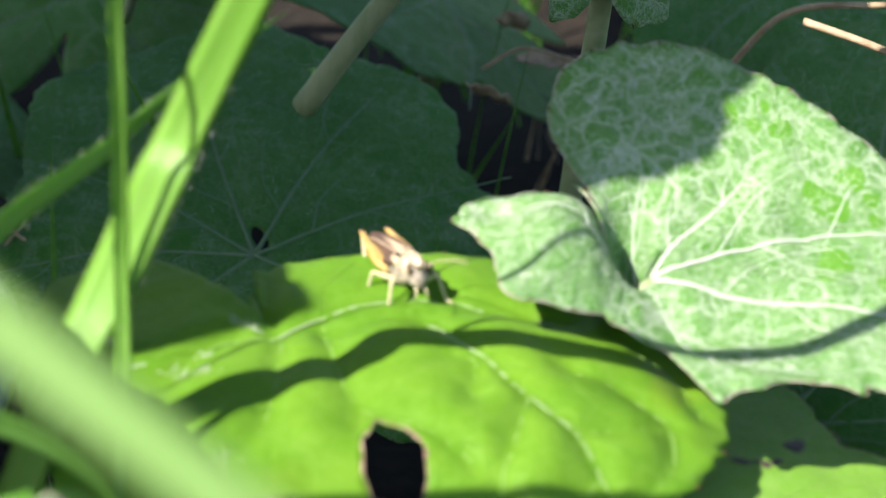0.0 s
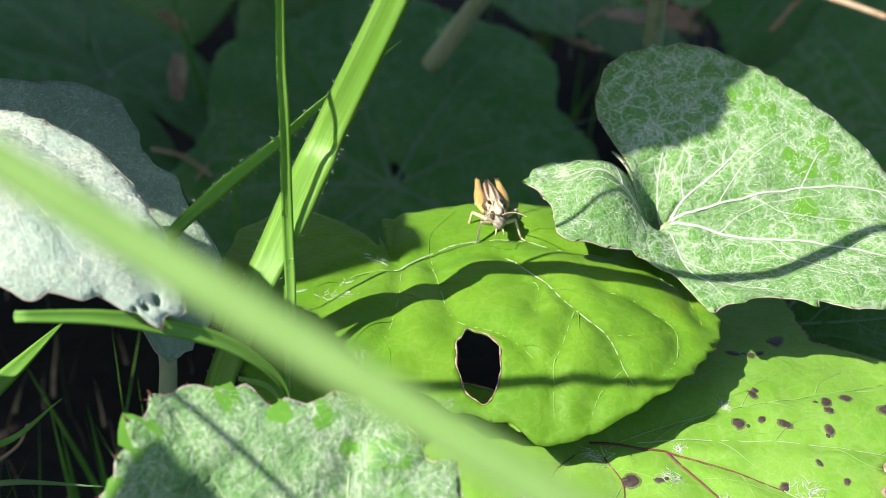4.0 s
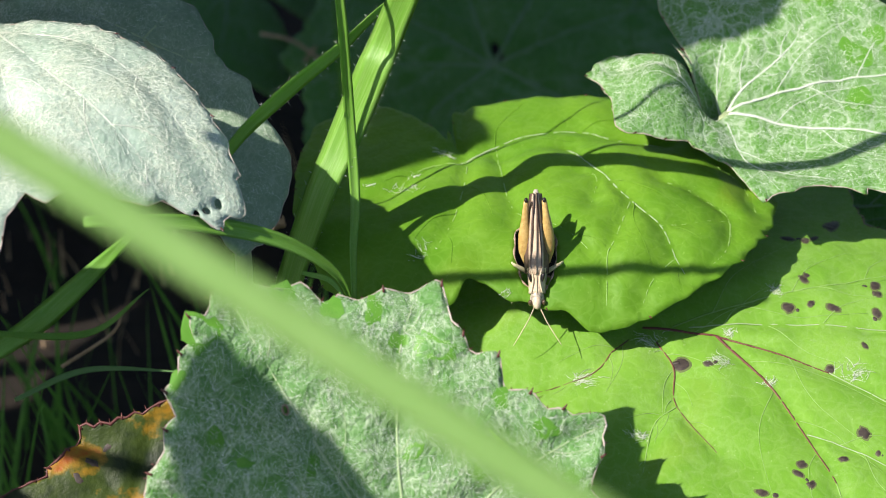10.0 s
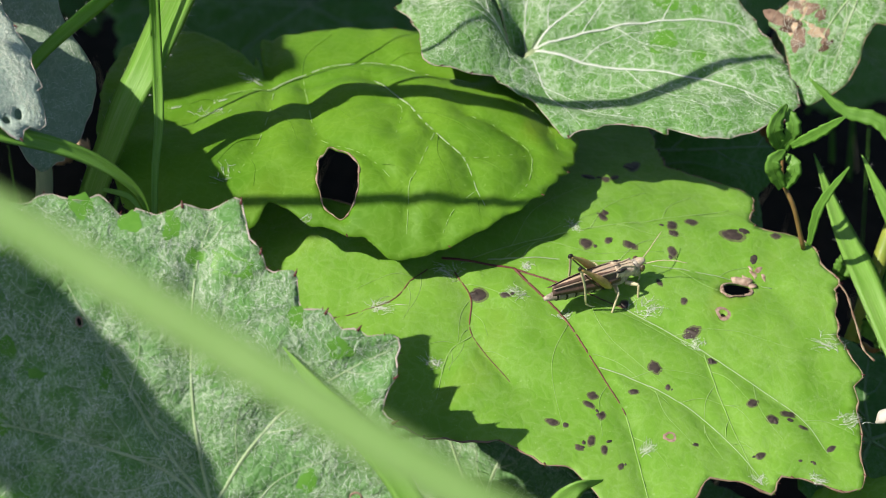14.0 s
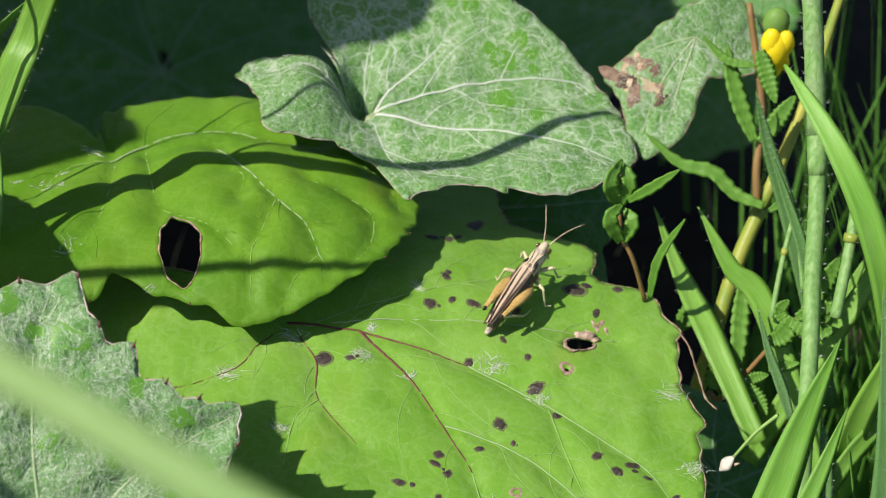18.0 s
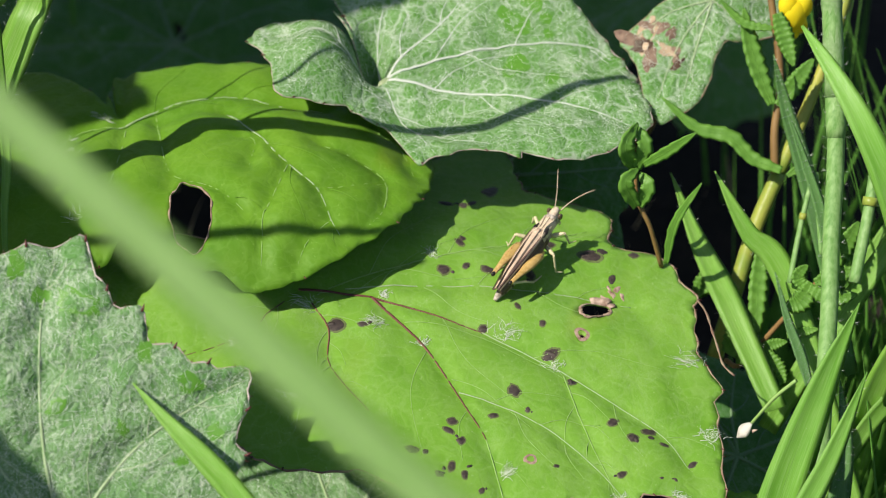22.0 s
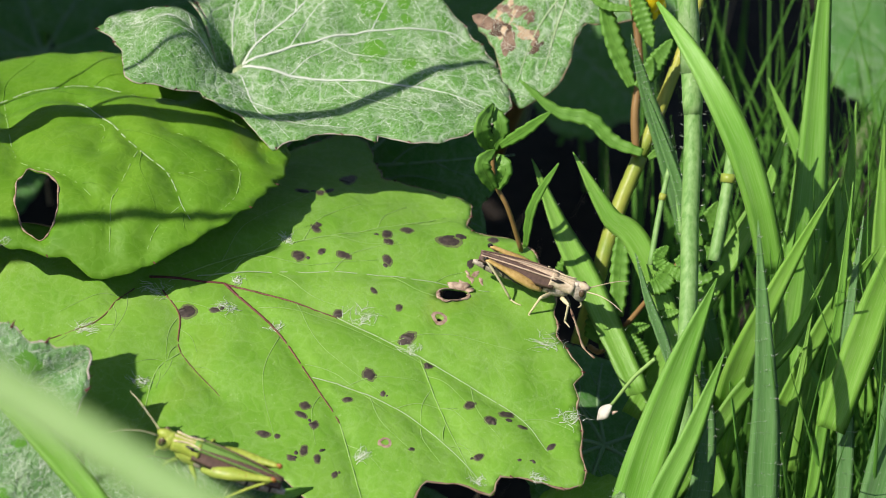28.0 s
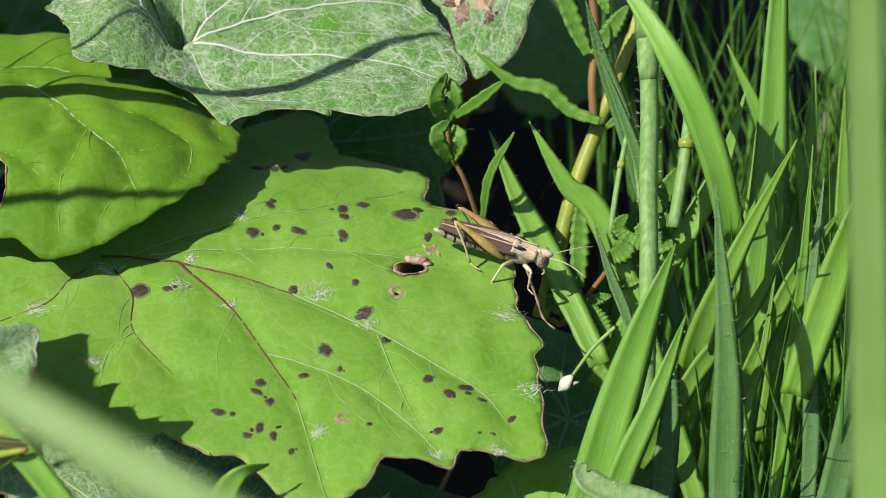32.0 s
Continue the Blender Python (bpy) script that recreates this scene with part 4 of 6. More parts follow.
for k, (u, v, s) in enumerate([(-33.2, 40.2, 3.6), (-37.0, 33.2, 1.7), (2.6, 37.6, 3.4), (-6.9, 43.2, 2.2), (-3.1, 38.6, 1.6), (-13.0, 44.0, 2.0), (-20.9, 46.6, 2.3), (-31.1, 24.5, 1.9), (-16.6, 20.0, 1.7), (-33.0, 13.3, 2.6), (-38.6, 8.4, 4.2), (-29.2, 1.2, 2.6), (19.0, 24.5, 2.5), (12.6, 29.4, 2.0), (-1.1, 21.5, 1.6), (-26.8, 20.4, 1.5), (8.7, 18.0, 1.4), (17.6, 12.8, 1.3), (14.3, 4.1, 1.9), (22.6, 17.0, 1.5)]):
    leaf.patch(front, "bald_spot", u, v, s, BALD, "bare green island in the white felt", 0.7, k, 0.03, rag=0.7)
    bald.append((u, v, s * 0.75))
leaf.edge_teeth(front, RED_EDGE, 1, 0.65)
leaf.border(front, EDGE_PALE, 0.14)
leaf.spines(front, RED_EDGE, 0.6)
leaf.felt(front, 9000, 2.6, 6, 0.022, bald)
part("petiole", curve_down(bmesh.new(), Vector((0, -0.5, -2.6)) * MM, FRONT.inverted() @ Vector((-0.035, -0.05, GROUND)), (0, 0, 0), 0.0022, 0.003), PETIOLE, front)


# ---- the drooping white-felted leaf ----
def drooping(u, v):
    x, y = u / 10 + -10.366, v / 10 + -0.651
    h = 7.0 - 0.13 * np.maximum(0, x + 9.6) ** 2 - 0.30 * np.maximum(0, -1.6 - y) ** 1.6 - 0.04 * (y + 1.6) ** 2
    return (h - 6.966) * 10


MARGIN = [(131, 13.1), (107, 12.1), (81, 12.6), (52, 14.0), (27, 17.5), (8, 23.4), (-5, 29.1), (-15, 34.1), (-20, 38.1), (-24, 40.6), (-28, 43.2), (-31, 45.0), (-34, 42.8), (-37, 43.8), (-39, 41.0), (-43, 37.4), (-48, 35.5), (-51, 34.4), (-57, 33.5), (-62, 31.2), (-69, 29.5), (-79, 28.2), (-84, 29.9), (-87, 35.3), (-100, 35), (-130, 30), (-170, 28), (150, 20)]
VEINS = [[(-4.0, 9.0), (8.0, -6.0), (16.0, -14.0), (22.0, -19.0), (28.0, -24.0)], [(-4.0, 9.5), (9.0, 6.0), (20.0, -3.0), (28.0, -12.0), (34.0, -21.0)], [(-4.0, 8.0), (2.0, -12.0), (6.0, -20.0), (9.0, -27.0)]]
leaf = Leaf(MARGIN, drooping, (5.5, 1.3), [(33.0, -24.4, 0.7, 0.5, 30), (34.6, -22.6, 0.6, 0.9, 0), (31.6, -25.6, 0.5, 0.7, 0)], 31, VEINS, 0.8, 0.5, 0.7)
felted = thing("butterbur_leaf", Vector((-10.37, -0.65, 6.97)) * CM, "drooping butterbur leaf felted with white hairs", "leaf", "butterbur leaves")
leaf.lamina(felted, FELTED)
for k, v in enumerate(VEINS):
    leaf.vein(felted, v, 0.34, 0.10, VEIN_WHITE, lift=-0.05)
    leaf.branches(felted, v, 0.14, VEIN_WHITE, 0.3, 0.4, k)
leaf.edge_teeth(felted, RED_EDGE, 3, 0.4)
leaf.border(felted, EDGE_PALE, 0.12)
leaf.felt(felted, 11000, 2.6, 9, 0.028)
part("petiole", curve_down(bmesh.new(), Vector((0, 0, -2.6)) * MM, Vector((-0.14, 0.02, GROUND - 6.966 * CM)), (-0.02, 0.0, 0.03), 0.0022, 0.003), PETIOLE, felted)


def leaf_frame(place, across, along, off):
    """A leaf's pose from its place in centimetres and three axes."""
    return Matrix.Translation(Vector(place) * CM) @ Matrix((Vector(across), Vector(along), Vector(off))).transposed().to_4x4()


# ---- the felted leaf in half shade behind it
MARGIN = [(180, 32.5), (172, 25.6), (159, 17.2), (127, 10.7), (77, 10.5), (53, 12.2), (37, 11.4), (3, 12.4), (-9, 15.5), (-10, 19.7), (-20, 22.9), (-25, 26.6), (-28, 32.5), (-33, 35.6), (-44, 40.4), (-52, 43.5), (-59, 45.0), (-63, 35.3), (-72, 26.1), (-94, 20.0), (-121, 21.9), (-142, 27.0), (-151, 33.2)]
VEINS = [[(0.0, 0.0), (3.8, 7.3), (6.6, 9.1)], [(0.0, 0.0), (9.4, -2.6), (14.9, -6.2), (20.5, -11.0)], [(0.0, 0.0), (11.4, -9.6), (22.0, -21.4)], [(0.0, 0.0), (-10.5, 3.6), (-20.3, 3.0)]]
leaf = Leaf(MARGIN, lambda u, v: -0.004 * u * u - 0.002 * v * v, (6.0, 0.6), [], 33, VEINS, 1.2, 0.9, 0.7)
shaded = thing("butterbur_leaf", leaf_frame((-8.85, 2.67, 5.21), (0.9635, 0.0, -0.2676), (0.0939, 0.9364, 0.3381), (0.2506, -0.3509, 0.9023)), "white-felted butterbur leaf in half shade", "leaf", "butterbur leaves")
leaf.lamina(shaded, SHADED_FELT)
for k, v in enumerate(VEINS):
    leaf.vein(shaded, v, 0.3, 0.1, VEIN_PALE, lift=-0.05)
leaf.border(shaded, EDGE_PALE, 0.1)
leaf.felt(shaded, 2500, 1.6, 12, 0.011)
back = shaded.matrix_basis.inverted()
part("petiole", tube(bmesh.new(), smooth_path([Vector((0, 0, -0.0015))] + [back @ (Vector(q) * CM) for q in ((-7.6, 1.2, 4.0), (-7.2, 0.4, 2.43), (-7.21, 0.2, 1.48), (-7.28, 0.0, 0.12), (-7.5, -0.3, GROUND * 100))], 24), (0.0013, 0.0017), 8), PETIOLE, shaded)

# ---- the leaf with a withered patch beside the netted one
MARGIN = [(-159, 19.6), (-165, 16.5), (-168, 13.5), (175, 8.5), (136, 5.4), (84, 6.8), (45, 12.0), (15, 13.7), (-9, 13.8), (-33, 13.0), (-55, 9.6), (-81, 8.1), (-94, 11.3), (-98, 15.7), (-103, 19.8), (-109, 22.5), (-115, 24.8), (-117, 26.6), (-123, 24.8), (-129, 23.2), (-136, 20.8), (-144, 19.2), (-154, 18.8)]
VEINS = [[(0.0, 0.0), (-4.9, -5.3), (-8.6, -10.6), (-12.1, -18.1)], [(0.0, 0.0), (-4.3, -9.8), (-7.3, -17.4)], [(0.0, 0.0), (-7.7, -1.6), (-14.5, -5.6)], [(0.0, 0.0), (5.8, -5.0)]]
leaf = Leaf(MARGIN, lambda u, v: -0.012 * (u + 6) ** 2 - 0.006 * np.maximum(0, -v - 8) ** 2, (5.0, 0.5), [], 48, VEINS, 0.9, 0.9, 0.8)
patched = thing("butterbur_leaf", leaf_frame((7.64, 4.63, 3.59), (0.998, 0.0, 0.064), (-0.0398, 0.7834, 0.6202), (-0.0501, -0.6215, 0.7818)), "hoary leaf with a brown withered patch", "leaf", "butterbur leaves")
leaf.lamina(patched, HOARY_NET, 0.9)
for v in VEINS:
    leaf.vein(patched, v, 0.22, 0.08, VEIN_PALE)
    leaf.branches(patched, v, 0.1, VEIN_PALE, 0.3, 0.4, 3)
for k, (u, v, r, mat) in enumerate(((-15.2, -6.6, 2.2, BROWNED), (-12.9, -5.5, 2.4, STRAW), (-11.2, -4.4, 1.8, BROWNED), (-13.9, -7.9, 1.8, LITTER), (-13.0, -10.6, 1.6, BROWNED), (-9.8, -9.0, 1.5, STRAW), (-8.0, -10.4, 1.3, BROWNED), (-8.4, -6.2, 1.1, BROWNED), (-8.1, -12.4, 0.9, LITTER))):
    leaf.patch(patched, "withered_patch", u, v, r * 1.5, mat, "brown withered patch", 0.5, 20 + k, 0.04 + 0.01 * k, rag=0.9)
leaf.border(patched, EDGE, 0.14)
leaf.felt(patched, 900, 2.4, 14, 0.022)
part("petiole", curve_down(bmesh.new(), Vector((0, 0.5, -1.0)) * MM, patched.matrix_basis.inverted() @ Vector((0.055, 0.13, GROUND)), (0, 0, 0), 0.0016, 0.0022), STEM_BROWN, patched)

# ---- the withering leaf with a red margin
MARGIN = [(63, 16.6), (67, 15.2), (71, 12.9), (84, 10.8), (98, 10.0), (115, 9.4), (130, 10.3), (133, 11.9), (147, 10.1), (160, 10.9), (170, 12.2), (-176, 13.4), (-168, 20.5), (-157, 25.0), (-132, 20.4), (-94, 16.2), (-50, 15.6), (-14, 14.2), (31, 13.9)]
leaf = Leaf(MARGIN, lambda u, v: 0.5 + 0.02 * np.maximum(0, v - 4) ** 2 - 0.004 * u * u, (3.4, 0.9), [], 50, [[(0, -6), (2, 2), (3, 9)], [(0, -6), (-4, 0), (-8, 6)]], 0.8, 0.6, 0.6)
withering = thing("butterbur_leaf", leaf_frame((-8.64, -4.55, 1.32), (0.9919, 0.0, -0.1272), (0.0787, 0.7853, 0.6141), (0.0999, -0.6191, 0.7789)), "withering butterbur leaf with a red margin turning orange", "leaf", "butterbur leaves")
leaf.lamina(withering, WITHERED, 0.7)
for k, (u, v, r) in enumerate(((-6.2, 2.2, 1.0), (-8.2, -0.6, 0.9), (-4.0, 4.6, 0.7))):
    leaf.patch(withering, "blackened_patch", u, v, r, SPOT, "blackened patch", 0.65, 40 + k, 0.04, rag=0.7)
leaf.edge_teeth(withering, RED_EDGE, 1, 0.6)
leaf.border(withering, RED_EDGE, 0.26)
leaf.spines(withering, RED_EDGE, 0.7)
part("petiole", curve_down(bmesh.new(), Vector((0, -6, -1.5)) * MM, withering.matrix_basis.inverted() @ Vector((-0.086, -0.03, GROUND)), (0, 0, 0), 0.0016, 0.002), STEM_BROWN, withering)


# ---- leaves behind and around ----
def kidney(size, seed, sinus=-90, lobes=9):
    """A butterbur margin: broad, notched at the stalk, with shallow lobes."""
    rng = random.Random(seed)
    out = []
    for i in range(36):
        a = i * 10
        d = abs((a - sinus + 180) % 360 - 180)
        r = size * (0.25 + 0.75 * min(1, d / 32) ** 0.7) * (0.92 + 0.13 * math.cos(radians(d * 2))) * (1 + 0.05 * math.cos(radians(a * lobes))) * rng.uniform(0.95, 1.05)
        out.append((a, r))
    return out


def long_stalk(ob, foot, r):
    """A stalk that rises from its foot, in centimetres, and arches over to the leaf."""
    back, o, f = ob.matrix_basis.inverted(), ob.matrix_basis.translation, Vector(foot) * CM
    ways = [o - Vector((0, 0, 0.0008)), o.lerp(Vector((f.x, f.y, o.z)), 0.4) + Vector((0, 0, 0.004)), o.lerp(Vector((f.x, f.y, o.z)), 0.85), Vector((f.x, f.y, o.z * 0.4 + f.z * 0.6)), f]
    part("petiole", tube(bmesh.new(), smooth_path([back @ q for q in ways], 28), (r, r * 1.4), 8), PETIOLE, ob)


def broad_leaf(place, size, seed, material, vein, label, bend=0.003, felt=0, step=1.6, sinus=-90, holes=(), foot=None, teeth=(6.0, 1.0), stalk=0.002):
    rng = random.Random(seed)
    veins = []
    for k in range(7):
        a = radians(sinus + 180 + (k - 3) * 42 + rng.uniform(-6, 6))
        r = size * rng.uniform(0.8, 0.95)
        b = a + radians(rng.uniform(-8, 8))
        veins.append([(0, 0), (math.cos(b) * r * 0.5, math.sin(b) * r * 0.5), (math.cos(a) * r, math.sin(a) * r)])
    tilt = rng.uniform(0, 6.28)
    lf = Leaf(kidney(size, seed, sinus), lambda u, v: -bend * (u * u + v * v) + 0.04 * (u * math.cos(tilt) + v * math.sin(tilt)), teeth, holes, seed, veins, 0.9, 0.9)
    ob = thing("butterbur_leaf", place, label, "leaf", "butterbur leaves")
    lf.lamina(ob, material, step)
    for k, v in enumerate(veins):
        lf.vein(ob, v, 0.5, 0.15, vein)
        lf.branches(ob, v, 0.2, vein, 0.3, 0.4, k)
    lf.edge_teeth(ob, RED_EDGE, 2, 0.45)
    if felt:
        lf.felt(ob, felt, 3.2, seed, 0.022)
    if foot:
        long_stalk(ob, foot, stalk)
    else:
        end = place.inverted() @ Vector((place.translation.x, place.translation.y + 0.03, GROUND))
        part("petiole", curve_down(bmesh.new(), Vector((0, 0, -0.7)) * MM, end, (0, 0.0, -0.003), stalk, stalk * 1.4), PETIOLE, ob)
    return ob


def placed(p, rx, ry, rz):
    return pose(p[0] * CM, p[1] * CM, p[2] * CM, rx, ry, rz)


broad_leaf(placed((-3.32, 19.17, -5.89), 22, -6, 10), 65, 41, SHADE_LEAF, VEIN_SHADE, "deep green shaded butterbur leaf with a torn slit at its middle", 0.0012, 500, holes=[(2, 4, 1.4, 3.6, 10)])
broad_leaf(placed((-10.98, 25.01, -5.83), 26, 10, 60), 52, 42, SHADE_LEAF, VEIN_SHADE, "deep green shaded butterbur leaf among dry litter", 0.002)
broad_leaf(placed((9.27, 19.58, -4.67), 32, -12, -30), 50, 43, SHADE_LEAF, VEIN_SHADE, "dull hoary butterbur leaf in the shade behind", 0.002, 1500)
broad_leaf(placed((8.61, 27.34, -3.47), 40, 8, 20), 48, 44, SHADE_LEAF, VEIN_SHADE, "dark green butterbur leaf behind the netted one", 0.004)
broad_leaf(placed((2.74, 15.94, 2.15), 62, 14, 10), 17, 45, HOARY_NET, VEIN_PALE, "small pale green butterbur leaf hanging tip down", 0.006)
broad_leaf(placed((1.44, 31.31, -5.50), 25, 0, 100), 58, 46, SHADE_LEAF, VEIN_SHADE, "deep green shaded butterbur leaf low at the back", 0.002)
broad_leaf(placed((-7.23, 33.71, -6.42), 30, 5, -20), 55, 47, SHADE_LEAF, VEIN_SHADE, "deep green shaded butterbur leaf with ragged edge", 0.002)
broad_leaf(placed((0.57, -1.46, -4.40), 20, 6, 15), 30, 51, HOARY, VEIN_PALE, "hoary butterbur leaf under the spotted one", 0.003, 1500)
broad_leaf(placed((6.53, -5.11, -2.22), 30, -8, -40), 20, 52, SPOTTED, VEIN_GREEN, "pale green butterbur leaf beside the grass", 0.005, teeth=(5.0, 1.6))
broad_leaf(placed((4.37, -1.61, -5.94), 14, 0, 10), 28, 53, SHADE_LEAF, VEIN_SHADE, "dark butterbur leaf low under the spotted one", 0.003)
broad_leaf(placed((7.9, -0.3, -3.4), 22, 6, 30), 24, 57, SHADE_LEAF, VEIN_SHADE, "dark butterbur leaf low beside the grass", 0.004)
broad_leaf(placed((3.58, 4.60, -0.27), 20, 0, 0), 34, 54, SHADE_LEAF, VEIN_SHADE, "dark butterbur leaf in deep shade", 0.003)
broad_leaf(placed((18.37, 17.02, -5.70), 30, -10, 40), 24, 55, SHADE_LEAF, VEIN_SHADE, "hoary butterbur leaf behind tall grass", 0.004, 500)
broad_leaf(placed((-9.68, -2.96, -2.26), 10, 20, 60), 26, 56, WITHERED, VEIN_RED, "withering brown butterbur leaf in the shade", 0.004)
# tall leaves out of view, added to shade the back and the left
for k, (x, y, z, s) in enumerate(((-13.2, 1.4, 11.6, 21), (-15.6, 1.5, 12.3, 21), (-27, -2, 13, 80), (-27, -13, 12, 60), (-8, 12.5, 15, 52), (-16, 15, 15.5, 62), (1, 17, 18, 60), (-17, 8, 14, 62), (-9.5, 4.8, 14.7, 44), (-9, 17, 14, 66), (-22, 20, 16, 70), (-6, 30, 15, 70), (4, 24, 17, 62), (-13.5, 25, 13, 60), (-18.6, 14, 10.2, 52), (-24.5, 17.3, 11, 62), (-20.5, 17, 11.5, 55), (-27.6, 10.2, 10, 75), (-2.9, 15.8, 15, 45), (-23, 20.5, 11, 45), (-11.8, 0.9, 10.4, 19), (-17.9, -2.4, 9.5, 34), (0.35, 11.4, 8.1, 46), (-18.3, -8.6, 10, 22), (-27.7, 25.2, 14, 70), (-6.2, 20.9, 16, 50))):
    broad_leaf(placed((x, y, z), 8, -6, 40 * k), s, 60 + k, SHADE_LEAF, VEIN_SHADE, "unseen tall butterbur leaf added to cast shade", 0.002, step=2.5, foot=(min(x - 6, -29), y + 2, GROUND * 100), stalk=0.0025)


# unseen leaf overhead, cut to shade the back lobes of the domed one
MARGIN = [(129, 23.6), (114, 19.8), (88, 13.8), (51, 14.0), (16, 11.7), (-20, 14.4), (-41, 11.1), (-67, 9.9), (-90, 11.5), (-108, 13.1), (-121, 14.3), (-150, 13.9), (170, 16.0)]
leaf = Leaf(MARGIN, lambda u, v: 0.0, (7.0, 0.3), [], 91, (), 0.0, 0.4)
above = thing("butterbur_leaf", leaf_frame((-14.94, -1.45, 15.84), (0.795, 0.0, 0.6067), (-0.1761, 0.9569, 0.2308), (-0.5806, -0.2903, 0.7607)), "unseen small leaf overhead added to cast shade", "leaf", "butterbur leaves")
leaf.lamina(above, SHADE_LEAF, 2.0)
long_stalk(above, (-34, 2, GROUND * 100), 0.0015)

# unseen leaf overhead, its outline set to shade the top of the netted one
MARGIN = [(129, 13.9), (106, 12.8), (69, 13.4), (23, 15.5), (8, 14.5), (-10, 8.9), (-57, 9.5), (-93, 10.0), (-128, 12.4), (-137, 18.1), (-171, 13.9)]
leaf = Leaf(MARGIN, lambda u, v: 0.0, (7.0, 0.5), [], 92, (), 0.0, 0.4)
above = thing("butterbur_leaf", leaf_frame((-9.93, 0.42, 18.98), (0.795, 0.0, 0.6067), (-0.1761, 0.9569, 0.2308), (-0.5806, -0.2903, 0.7607)), "unseen small leaf overhead added to cast shade", "leaf", "butterbur leaves")
leaf.lamina(above, SHADE_LEAF, 2.0)
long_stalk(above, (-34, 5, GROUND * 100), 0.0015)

# unseen leaf overhead, shaped after the shadow on the middle of the toothed one
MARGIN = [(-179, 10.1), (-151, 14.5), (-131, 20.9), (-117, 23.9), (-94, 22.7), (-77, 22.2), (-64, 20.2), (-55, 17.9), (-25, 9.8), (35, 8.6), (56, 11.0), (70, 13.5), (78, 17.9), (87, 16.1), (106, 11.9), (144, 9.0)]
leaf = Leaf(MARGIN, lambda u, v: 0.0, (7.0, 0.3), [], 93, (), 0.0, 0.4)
above = thing("butterbur_leaf", leaf_frame((-16.49, -11.24, 16.46), (0.795, 0.0, 0.6067), (-0.1761, 0.9569, 0.2308), (-0.5806, -0.2903, 0.7607)), "unseen small leaf overhead added to cast shade", "leaf", "butterbur leaves")
leaf.lamina(above, SHADE_LEAF, 2.0)
long_stalk(above, (-36, -6, GROUND * 100), 0.0015)


# ---- grasses ----
DOWNY = plain_material("downy_pale_green", (0.13, 0.27, 0.07), (0.30, 0.43, 0.20), 0.7, 900.0, pass_through=0.2)


def grass_blade(points, half, facing=(0, -0.6, 0.8), material=GRASS, label="plain green blade of grass", hairs=0, twist=0.0, fold=0.2, tip=0.05, base=0.7, n=28, group="grass shoots", over=0.0):
    """One blade of grass through points in centimetres; half: half its width in millimetres."""
    p = [Vector(q) * CM for q in points]
    o = p[0]
    ob = thing("grass_shoot", o, label, "grass", group)
    line = [q - o for q in p]
    part("blade", ribbon(line, (half * base * MM, half * MM, half * tip * MM), facing, fold, twist=twist, n=n), material, ob)
    if half > 0.8:
        up = Vector(facing).normalized() * 0.00012
        part("midrib", tube(bmesh.new(), [q - up * 0.9 for q in smooth_path(line, n)], (half * 0.05 * MM, half * 0.02 * MM), 5), material, ob)
    if hairs:
        part("hair", hairs_on(smooth_path(line, n), (half * base * MM, half * MM, half * tip * MM), hairs, 0.0008, len(points) + hairs, facing, twist, over, fold), HAIR, ob, kind="stuff")
    return ob


W0 = (-6.57, 0.10, 1.04)
grass_blade([W0, (-6.18, 0.20, 2.18), (-5.69, 0.37, 3.41), (-5.34, 0.72, 4.03), (-4.97, 1.01, 4.75), (-4.65, 1.15, 5.43), (-4.33, 1.28, 6.11), Vector((1.88, 2.55, 2.38)) + SUN * 8.9, Vector((2.78, 2.50, 2.37)) + SUN * 10.1, Vector((3.56, 2.70, 2.40)) + SUN * 11.1, Vector((4.78, 3.46, 2.40)) + SUN * 12.3, Vector((6.06, 4.00, 2.30)) + SUN * 13.9], 3.3, (-0.45, -0.85, 0.35), GRASS_BRIGHT, "broad bright green grass blade with hairy edges", 170, base=0.75, tip=0.3, n=44)
grass_blade([(-7.40, -0.17, 4.31), (-6.90, 0.47, 4.66), (-6.10, 1.18, 5.07), (-5.37, 1.98, 5.27), (-4.58, 2.42, 5.82), (-3.24, 3.88, 6.18)], 1.5, (0.585, -0.734, 0.166), GRASS_BRIGHT, "folded grass blade fringed with fine hairs", 200, fold=0.2, tip=0.05)
grass_blade([(-5.16, -0.95, 2.05), (-5.16, -0.31, 2.76), (-5.11, 0.18, 3.35), (-5.14, 0.75, 4.69), (-5.13, 0.84, 6.41), (-5.15, 0.91, 7.53), (-5.10, 0.88, 9.37), (-5.04, 1.00, 11.42)], 0.95, (0.2, -1, 0.3), GRASS_BRIGHT, "narrow upright green grass shoot", tip=0.6, base=0.5, fold=0.5)
grass_blade([(-8.87, -3.72, 5.83), (-7.67, -3.28, 5.49), (-6.71, -2.93, 5.05), (-5.89, -2.66, 4.52), (-5.24, -2.51, 3.83), (-5.00, -2.50, 3.13)], 1.4, (0.1, -0.8, 0.6), GRASS, "bent grass blade drooping under a felted leaf", tip=0.15, base=0.6, fold=0.5)
grass_blade([(-5.88, -1.72, 3.25), (-5.40, -1.95, 3.24), (-5.08, -2.35, 3.01)], 0.5, (0.1, -0.8, 0.6), GRASS, "thin curled grass blade")
grass_blade([(-12.21, 0.42, -0.18), (-11.17, 0.85, 0.35), (-10.03, 1.46, 1.12), (-9.17, 2.42, 1.53)], 2.2, (0.1, -0.8, 0.6), GRASS, "grass blade in the shade")
